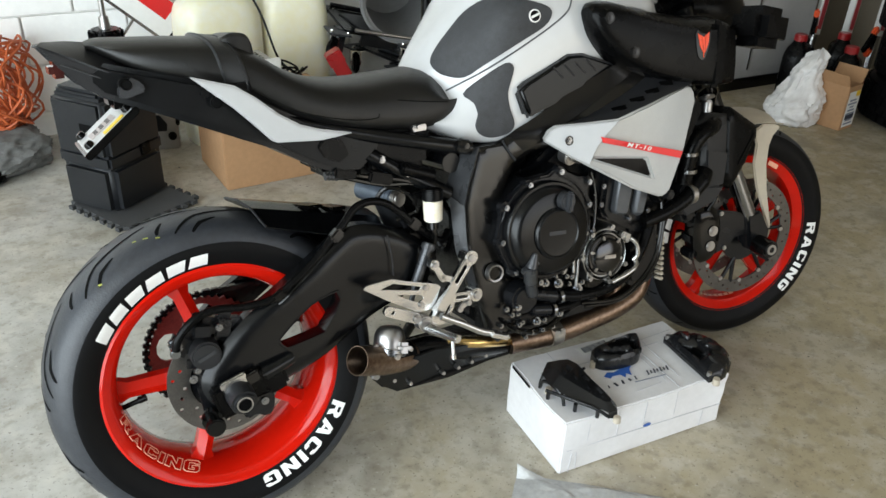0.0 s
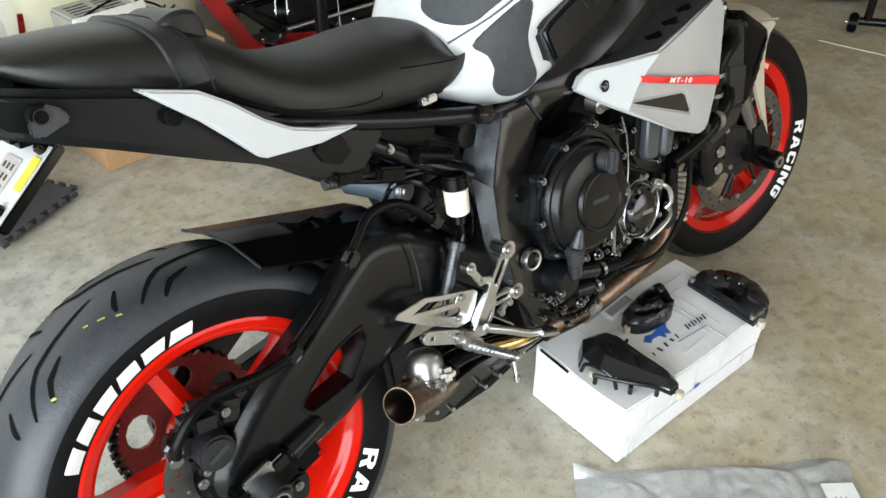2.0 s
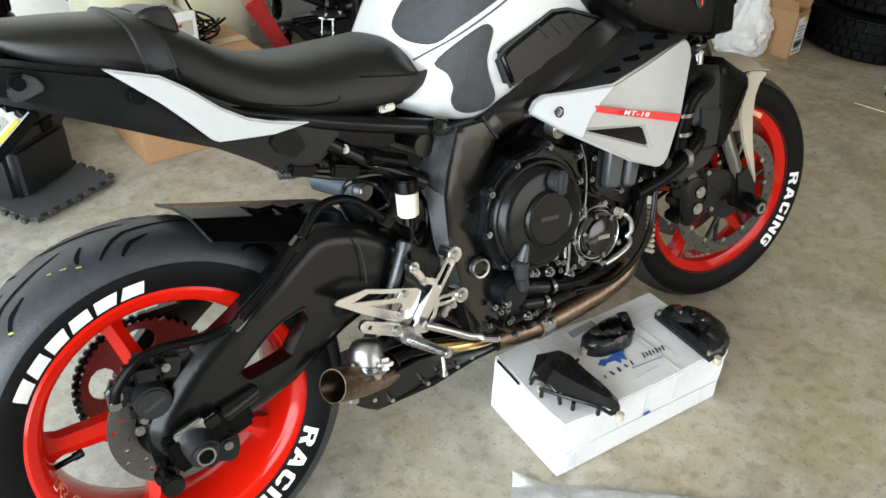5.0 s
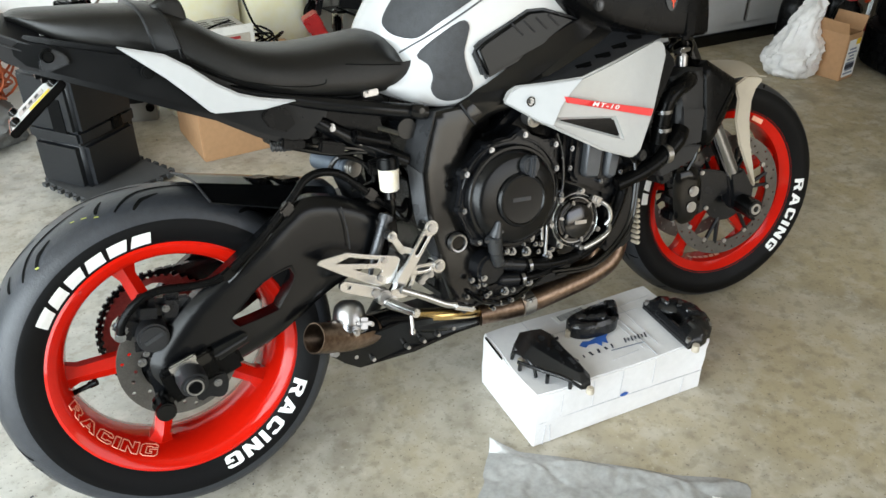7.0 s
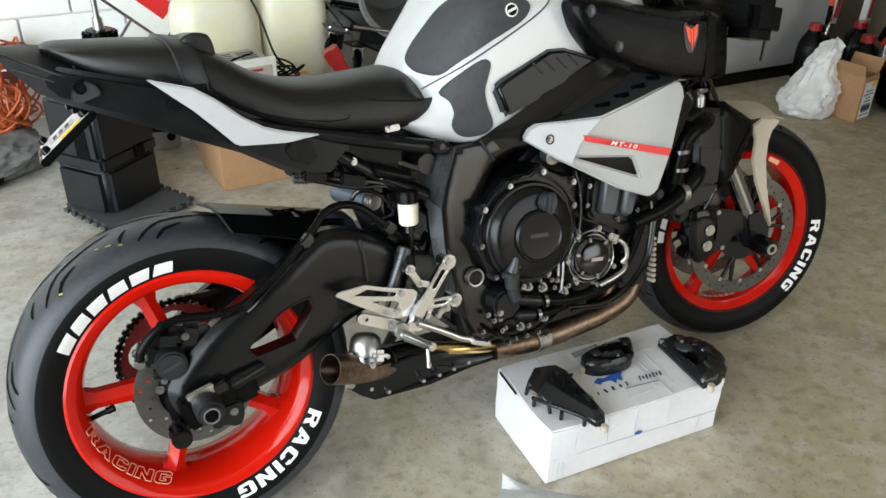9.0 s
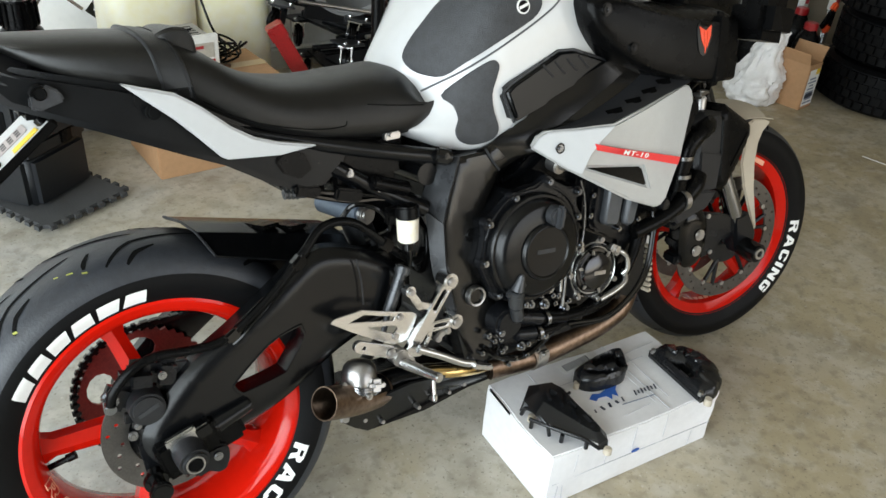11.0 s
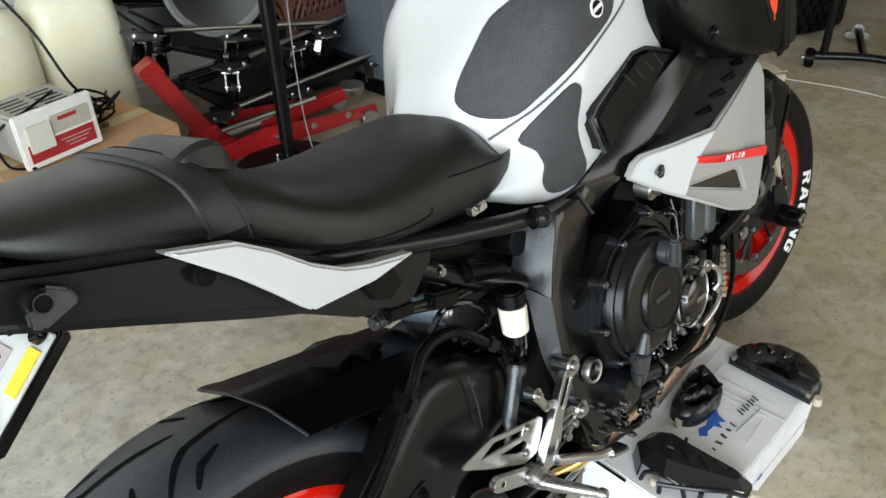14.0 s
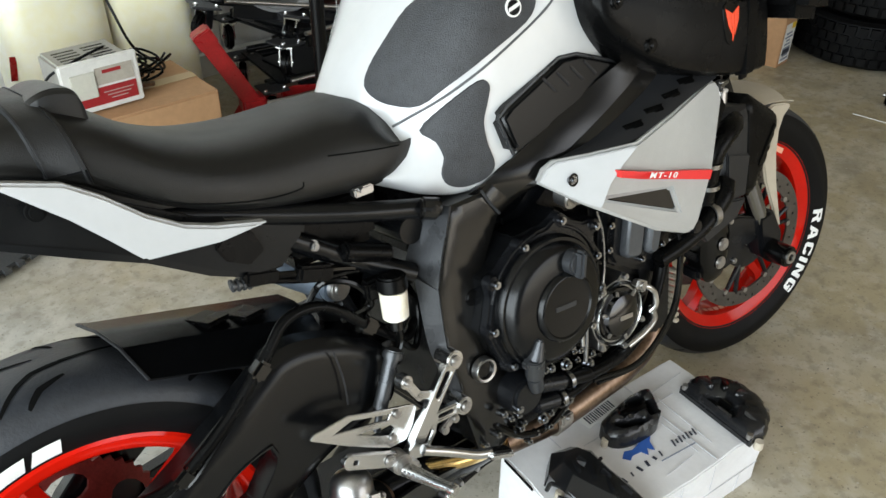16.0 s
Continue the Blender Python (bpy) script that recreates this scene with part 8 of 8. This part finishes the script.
rim_f = [(0.2285, -0.050), (0.2285, -0.046), (0.220, -0.042), (0.206, -0.036), (0.200, -0.020), (0.198, 0.0), (0.200, 0.020), (0.206, 0.036), (0.220, 0.042), (0.2285, 0.046), (0.2285, 0.050), (0.222, 0.051), (0.212, 0.044), (0.196, 0.036), (0.190, 0.0), (0.196, -0.036), (0.212, -0.044), (0.222, -0.051)]
front_rim = part("front_rim", lathe(rim_f, 110, FRONT, True), RED, bike, "glossy bright red five-spoke rim", STEER)
for k in range(5):
    part("spoke", spoke(FRONT, 20 + 72 * k, 0.04, 0.195, 0.016, 0.013, -0.008, -0.006, 0.017), RED, front_rim)
part("hub", lathe([(0, -0.05), (0.04, -0.05), (0.05, -0.03), (0.05, 0.03), (0.04, 0.05), (0, 0.05)], 36, FRONT), RED, front_rim)
for k in range(6):
    bm = bmesh.new()
    bmesh.ops.create_grid(bm, x_segments=3, y_segments=3, size=0.5, matrix=Matrix.Diagonal((0.014, 0.014, 1, 1)))
    for v in bm.verts:
        a, y = radians(262 + (k - 2.5) * 5.4 + (v.co.x + v.co.y * 0.4) / 0.19 * 57), -0.018 + v.co.y
        v.co = Vector((FRONT.x + 0.1895 * math.cos(a), y, FRONT.z + 0.1895 * math.sin(a)))
    part("name_block", bm, PALERED, front_rim, "pale mark inside the rim")
part("rim_mark", moved(box(0.036, 0.001, 0.012, (0, 0, 0)), pose(FRONT.x + 0.10, -0.0475, FRONT.z + 0.180, 0, 30, 0)), PALERED, front_rim, "pale mark on the rim")
for y in (-0.068, 0.064):
    d = part("front_disc", drilled_disc(FRONT, 0.126, 0.160, y, y + 0.0045, 45, 0.0030), DISC, bike, "drilled steel brake disc", STEER)
    part("disc_carrier", ring_disc(FRONT, 0.016, 0.066, y, y + 0.008, 48), CAST, d, "black disc carrier")
    for k in range(6):
        a = radians(60 * k + 10)
        for da in (-0.13, 0.13):
            part("carrier_arm", rod(FRONT + Vector((0.06 * math.cos(a), y + 0.004, 0.06 * math.sin(a))), FRONT + Vector((0.130 * math.cos(a + da), y + 0.003, 0.130 * math.sin(a + da))), 0.0060, 0.0050, 8), CAST, d)
    for k in range(12):
        part("rivet", rod(FRONT + Vector((0.127 * math.cos(radians(30 * k)), y - 0.002, 0.127 * math.sin(radians(30 * k)))), FRONT + Vector((0.127 * math.cos(radians(30 * k)), y + 0.006, 0.127 * math.sin(radians(30 * k)))), 0.006, 0.006, 12), STEEL, d)


# ---- the white parts box beside the motorcycle ----
BOX = pose(0.882, -0.145, 0, 0, 0, -3.5)
parts_box = empty("parts_box", BOX, "white cardboard parcel box with blue printed mark on its lid", "cardboard box")
bx = box(0.460, 0.238, 0.147, (0, 0, 0.0735), 0.003)
bmesh.ops.subdivide_edges(bx, edges=[e for e in bx.edges if e.calc_length() > 0.1], cuts=14, use_grid_fill=True)
for v in bx.verts:
    p = v.co
    if 0.01 < p.z:
        w = (noise.noise(p * 9) + 0.5 * noise.noise(p * 23)) * 0.0048
        v.co += Vector((w, (noise.noise(p * 9 + Vector((5, 0, 0))) - abs(noise.noise(p * 21 + Vector((2, 0, 0))))) * 0.0050, (noise.noise(p * 7 + Vector((0, 9, 0))) - 0.5 * abs(noise.noise(p * 26))) * 0.0042 if p.z > 0.14 else 0))
part("carton", bx, WHITECARD, parts_box)
for x in (-0.13, 0.085):
    part("strap_mark", box(0.0025, 0.23, 0.0012, (x, 0, 0.1482)), CREASE, parts_box)
part("fold_line", box(0.445, 0.0014, 0.0016, (0.004, -0.1216, 0.062), 0, (0, 1.5, 0)), CREASE, parts_box)
for x, z, h, lean in ((-0.205, 0.030, 0.055, 5), (-0.190, 0.030, 0.050, -4), (-0.165, 0.100, 0.060, 3), (-0.085, 0.104, 0.070, -2), (-0.010, 0.108, 0.062, 2), (0.078, 0.106, 0.066, -1), (0.170, 0.030, 0.045, 4)):
    part("crease", box(0.0013, 0.0012, h, (x, -0.1222, z), 0, (0, lean, 0)), CREASE, parts_box)
for (x, y), w, turn in (((0.020, -0.088), 0.075, 4), ((0.112, -0.010), 0.150, 88), ((0.070, -0.030), 0.110, 91), ((0.150, 0.072), 0.120, 4)):
    part("crease", box(w, 0.0013, 0.0010, (x, y, 0.1487), 0, (0, 0, turn)), CREASE, parts_box)
part("lid_seam", box(0.30, 0.0022, 0.0012, (0.0, 0.045, 0.1482)), CREASE, parts_box)
# shade in the gap below the lifted lid, put on as a dark strip
part("lid_gap", box(0.0014, 0.078, 0.0060, (-0.2310, 0.066, 0.1425), 0, (3, 0, 0)), GROOVE, parts_box, "dark strip painted for the shade in the gap under the lid")
part("blue_oval", moved(lathe([(0, 0), (0.011, 0), (0.011, 0.001), (0, 0.001)], 24), pose(0.0, -0.1245, 0.070) @ Matrix.Diagonal((1, 1, 0.4, 1))), BLUEINK, parts_box, "small blue oval print")
# the animal mark as a plain curved shape, with bars for the lettering
mark = [(-0.060, 0.012), (-0.045, 0.022), (-0.030, 0.016), (-0.012, 0.020), (0.012, 0.030), (0.055, 0.052), (0.030, 0.026), (0.012, 0.012), (0.004, -0.008), (-0.004, 0.004), (-0.014, -0.010), (-0.020, 0.004), (-0.040, 0.006), (-0.050, 0.000)]
part("blue_mark", moved(plate(mark, 0, 0.0008), pose(0.003, -0.030, 0.1505, -90, 0, 0)), BLUEINK, parts_box, "blue printed mark as a plain shape")
for i, (x, y, w) in enumerate(((-0.035, -0.052, 0.010), (-0.020, -0.050, 0.006), (-0.006, -0.049, 0.010), (0.008, -0.048, 0.010), (0.022, -0.047, 0.010), (0.034, -0.046, 0.006))):
    part("letter_bar", box(w * 0.55, 0.013 - 0.004 * (i % 3 == 1), 0.0008, (x * 1.45 - 0.040, y - 0.004, 0.1505), 0, (0, 0, 10 - 25 * (i % 2))), DARKINK, parts_box)
for i in range(7):
    part("script_bar", box(0.0035, 0.016 - 0.006 * (i % 2), 0.0008, (0.048 + i * 0.009, -0.046 - i * 0.0005, 0.1505), 0, (0, 0, -20)), DARKINK, parts_box)
part("print_line", box(0.085, 0.0022, 0.0008, (0.040, -0.066, 0.1505), 0, (0, 0, -4)), GREYINK, parts_box)
part("label", box(0.095, 0.032, 0.0008, (-0.008, 0.090, 0.1500), 0, (0, 0, 6)), LETTER, parts_box)
for i in range(13):
    part("barcode_bar", box(0.0022 + 0.0012 * (i % 3 == 0), 0.020, 0.0006, (-0.044 + i * 0.0058, 0.086 + i * 0.0006, 0.1507)), DARKINK, parts_box)


def guard_a():
    """A black cast-looking engine guard: a domed round end that narrows to a flat tail, over a bolted flange."""
    ob = empty("engine_guard", BOX @ pose(-0.158, -0.046, 0.1485, 0, 0, 0), "black moulded engine guard with foam buffers, lying on the box", "engine guard")
    corners = [(-0.064, 0.012), (-0.058, 0.062), (-0.024, 0.092), (0.022, 0.088), (0.046, 0.058), (0.048, 0.010), (0.050, -0.040), (0.052, -0.086), (0.040, -0.106), (0.018, -0.104), (-0.004, -0.078), (-0.036, -0.040)]
    low = [0.020, 0.004, 0.002, 0.002, 0.002, 0.002, 0.002, 0.002, 0.004, 0.010, 0.022, 0.026]
    tops = [(-0.030, 0.024), (-0.026, 0.052), (-0.006, 0.068), (0.018, 0.064), (0.030, 0.044), (0.032, 0.008), (0.036, -0.034), (0.040, -0.072), (0.034, -0.084), (0.022, -0.082), (0.006, -0.052), (-0.012, -0.016)]
    lay = pose(0, 0, 0, 90, 0, 0) @ Matrix.Diagonal((1, 1, -1, 1))
    bm = bmesh.new()
    lines = [[bm.verts.new((x, y, z)) for (x, y), z in zip(corners, low)],
             [bm.verts.new((x * 0.95 + 0.002, y * 0.96, 0.032 + 0.05 * y - 0.05 * x - 0.004 * (i % 2))) for i, (x, y) in enumerate(corners)],
             [bm.verts.new((x, y, 0.046 + 0.10 * y - 0.06 * x)) for x, y in tops]]
    for n, (u, v) in enumerate(zip(lines, lines[1:])):
        for i in range(12):
            if n or i not in (9, 10, 11, 0):
                bm.faces.new((u[i], u[(i + 1) % 12], v[(i + 1) % 12], v[i]))
    bmesh.ops.recalc_face_normals(bm, faces=bm.faces)
    bmesh.ops.solidify(bm, geom=bm.faces, thickness=0.003)
    part("shell", bm, GUARDBLK, ob, angle=6)
    holes = [[(-0.008, 0.044), (0.006, 0.050), (0.012, 0.034), (-0.002, 0.026)], [(0.014, 0.006), (0.026, 0.010), (0.028, -0.012), (0.018, -0.016)], [(0.024, -0.034), (0.032, -0.036), (0.034, -0.056), (0.026, -0.058)]]
    part("top_face", moved(plate(tops, 0.0465, 0.0420, holes, 0.0, lambda x, z: 0.10 * z - 0.06 * x), lay), GUARDBLK, ob, angle=6)
    for (x, y), (w, d), turn in (((-0.012, 0.034), (0.030, 0.007), 70), ((0.006, 0.012), (0.034, 0.007), 60), ((0.012, -0.024), (0.030, 0.006), 66), ((0.030, 0.022), (0.018, 0.006), 20), ((0.030, -0.066), (0.016, 0.006), 20)):
        part("rib", moved(box(w, d, 0.008, (0, 0, 0), 0.002), pose(x, y, 0.0480 + 0.10 * y - 0.06 * x, 5, 3, turn)), GUARDBLK, ob)
    part("arch", tube([(-0.060, 0.052, 0.004), (-0.057, 0.044, 0.026), (-0.052, 0.016, 0.034), (-0.046, -0.014, 0.026), (-0.044, -0.024, 0.004)], 0.0042, 8), GUARDBLK, ob)
    part("flange", tube([(-0.064, 0.020, 0.020), (-0.038, -0.038, 0.030), (-0.004, -0.078, 0.026), (0.020, -0.104, 0.012)], 0.0042, 8), GUARDBLK, ob)
    for x, y in ((-0.062, 0.014), (-0.030, -0.046), (0.004, -0.082), (0.046, 0.058)):
        part("bolt", rod((x, y, 0.0), (x, y, 0.022), 0.0046, 0.0046, 14, 0.001), BLACKCHROME, ob)
    for x, y in ((-0.050, 0.030), (0.034, -0.112)):
        part("foam_buffer", rod((x, y, 0.0), (x, y, 0.016), 0.009, 0.008, 12, 0.002), CREAM, ob, "cream foam buffer")
    return ob


def guard_b():
    """A black rounded-triangle engine guard with windows through it."""
    ob = empty("engine_guard", BOX @ pose(0.016, 0.028, 0.1485, 0, 0, 0) @ Matrix.Diagonal((0.92, 0.84, 1.0, 1)), "black triangular engine guard with an open window, lying on the box", "engine guard")
    lay = pose(0, 0, 0, 90, 0, 0) @ Matrix.Diagonal((1, 1, -1, 1))
    outer = rounded([(-0.074, 0.022), (-0.080, -0.014), (-0.058, -0.036), (-0.020, -0.044), (0.028, -0.042), (0.056, -0.020), (0.082, 0.030), (0.080, 0.044), (0.040, 0.050), (0.000, 0.044), (-0.040, 0.036)], 4)
    window = rounded([(-0.018, 0.014), (0.004, 0.036), (0.050, 0.036), (0.044, 0.024), (0.016, 0.010)], 3)
    slot = rounded([(-0.050, -0.006), (-0.044, 0.006), (-0.012, -0.010), (0.010, -0.020), (0.004, -0.028), (-0.022, -0.022)], 3)
    side = rounded([(0.030, -0.020), (0.042, -0.018), (0.058, 0.014), (0.048, 0.014)], 3)
    part("shell", moved(pillow(outer, 0.028, 0.002, [window, slot, side], 0.008, 0.012, 0.014), lay), GUARDBLK, ob)
    part("web", moved(plate(rounded([(-0.030, 0.012), (-0.010, 0.002), (0.026, -0.006), (0.034, 0.004), (0.012, 0.008), (-0.016, 0.018)], 3), 0.042, 0.030, (), 0.002), lay), GLOSSB, ob)
    part("inner_plate", moved(plate([(-0.054, -0.012), (-0.042, 0.010), (0.012, -0.018), (0.004, -0.032)], 0.008, 0.004), lay), GROOVE, ob)
    for x, y in ((-0.066, -0.006), (0.048, -0.024), (0.072, 0.036)):
        part("bolt", rod((x, y, 0.022), (x, y, 0.033), 0.0062, 0.0055, 12), GLOSSB, ob)
    part("foam_buffer", rod((-0.082, -0.004, 0), (-0.082, -0.004, 0.016), 0.008, 0.008, 12), CREAM, ob, "cream foam buffer")
    return ob


def guard_c():
    """A black half-round engine guard with radial ridges and a window by its straight side."""
    ob = empty("engine_guard", BOX @ pose(0.162, -0.048, 0.1485, 0, 0, -2), "black half-round ribbed engine guard, lying on the box edge", "engine guard")
    lay = pose(0, 0, 0, 90, 0, 0) @ Matrix.Diagonal((1, 1, -1, 1))
    arc = [(-0.004, -0.086), (-0.004, 0.086)]
    for k in range(25):
        a = radians(88 - 176 * k / 24)
        r = 0.090 if k % 4 else 0.084
        arc.append((0.012 + r * 1.02 * math.cos(a), r * math.sin(a)))
    window = [(0.010, 0.036), (0.034, 0.016), (0.034, -0.014), (0.012, -0.026)]
    part("shell", moved(pillow(arc, 0.018, 0.001, [window], 0.008, 0.016, 0.020), lay), GUARDBLK, ob)
    part("window_bar", moved(plate([(0.022, 0.016), (0.030, 0.010), (0.030, -0.010), (0.024, -0.014)], 0.030, 0.014, (), 0.002), lay), GLOSSB, ob)
    for k in range(5):
        a = radians(-66 + 33 * k)
        wedge = [(0.010 + r * math.cos(a + q), r * math.sin(a + q)) for r, q in ((0.040, -0.14), (0.066, -0.19), (0.088, -0.20), (0.088, 0.20), (0.066, 0.19), (0.040, 0.14))]
        part("ridge", moved(plate(wedge, 0.042, 0.022, (), 0.005, lambda x, z: -0.30 * max(0, math.hypot(x, z) - 0.05), 1), lay), GLOSSB if k % 2 else GUARDBLK, ob)
    part("base_bar", box(0.012, 0.168, 0.012, (0.000, 0, 0.010), 0.004), GUARDBLK, ob)
    for x, y in ((0.000, -0.078), (0.000, 0.078), (0.090, 0.030), (0.078, -0.052)):
        part("bolt", rod((x, y, 0.016), (x, y, 0.0265), 0.0062, 0.0055, 12), STEEL, ob)
    part("foam_buffer", rod((0.010, -0.094, 0), (0.010, -0.094, 0.016), 0.009, 0.008, 12), CREAM, ob, "cream foam buffer")
    return ob


guard_a()
guard_b()
guard_c()

# ---- the flat plastic packing bag on the floor ----
def flat_bag():
    """A flat clear bag with raised, wrinkled edges and a paper slip at one end."""
    bm = bmesh.new()
    nx, ny = 120, 60
    grid = []
    for i in range(nx + 1):
        row = []
        for j in range(ny + 1):
            u, v = i / nx, j / ny
            x, y = -0.270 + 0.54 * u, -0.085 + 0.17 * v
            wob = 0.010 * noise.noise(Vector((u * 5, v * 4, 2)))
            z = 0.004 + 0.010 * abs(noise.noise(Vector((x * 11, y * 9, 1)))) + 0.006 * abs(noise.noise(Vector((x * 30, y * 26, 4))))
            z += 0.0008 * max(0, 1 - 3 * abs(noise.noise(Vector((x * 13 + y * 5, y * 16, 7))))) + 0.0007 * max(0, 1 - 3 * abs(noise.noise(Vector((x * 24, y * 30 - x * 9, 3)))))
            edge = min(u, 1 - u, v, 1 - v)
            z *= min(1, 0.15 + edge * 8)
            z += 0.030 * max(0, 1 - math.hypot(u, 1 - v) / 0.12)
            row.append(bm.verts.new((x + wob, y + wob * 1.3, z)))
        grid.append(row)
    for a, b in zip(grid, grid[1:]):
        for j in range(ny):
            bm.faces.new((a[j], b[j], b[j + 1], a[j + 1]))
    return bm


bag = empty("packing_bag", pose(0.715, -0.442, 0.0005, 0, 0, -40), "flat dusty clear plastic packing bag on the concrete", "bag")
part("film", flat_bag(), CLEARBAG, bag)
part("paper_slip", box(0.062, 0.100, 0.0015, (0.222, -0.030, 0.0165), 0, (2, 2, 0)), LETTER, bag, "white paper slip")
for i in range(4):
    part("print_bar", box(0.004, 0.030 - 0.006 * i, 0.0006, (0.206 + i * 0.010, -0.020, 0.0182 - 0.00035 * i)), GREYINK, bag)

# small stamped mark and grit on the concrete near the machine
rng = random.Random(11)
grit = []
for _ in range(48):
    x, y = rng.uniform(-0.6, 2.6), rng.uniform(-0.7, 1.8)
    s = rng.uniform(0.001, 0.0026)
    b = box(s * rng.uniform(1, 3), s, s * 0.7, (x, y, s * 0.3), 0, (0, 0, rng.uniform(0, 180)))
    grit.append(b)
tagged(part("grit", joined(*grit), DARKINK), "dark grit and crumbs scattered on the concrete", "grit", kind="stuff")

# ---- concrete blocks of the wall ----
mesh_block = None
for row in range(12):
    for col in range(9):
        x = -1.35 + col * 0.405 + (0.2025 if row % 2 else 0)
        if mesh_block is None:
            b = part("block", box(0.397, 0.030, 0.194, (0, 0, 0), 0.004), WALLPAINT, wall_north)
            mesh_block = b.data
        else:
            b = new("block", mesh_block)
            b.parent = wall_north
        b.location = (x, 2.403, 0.19 + row * 0.203)
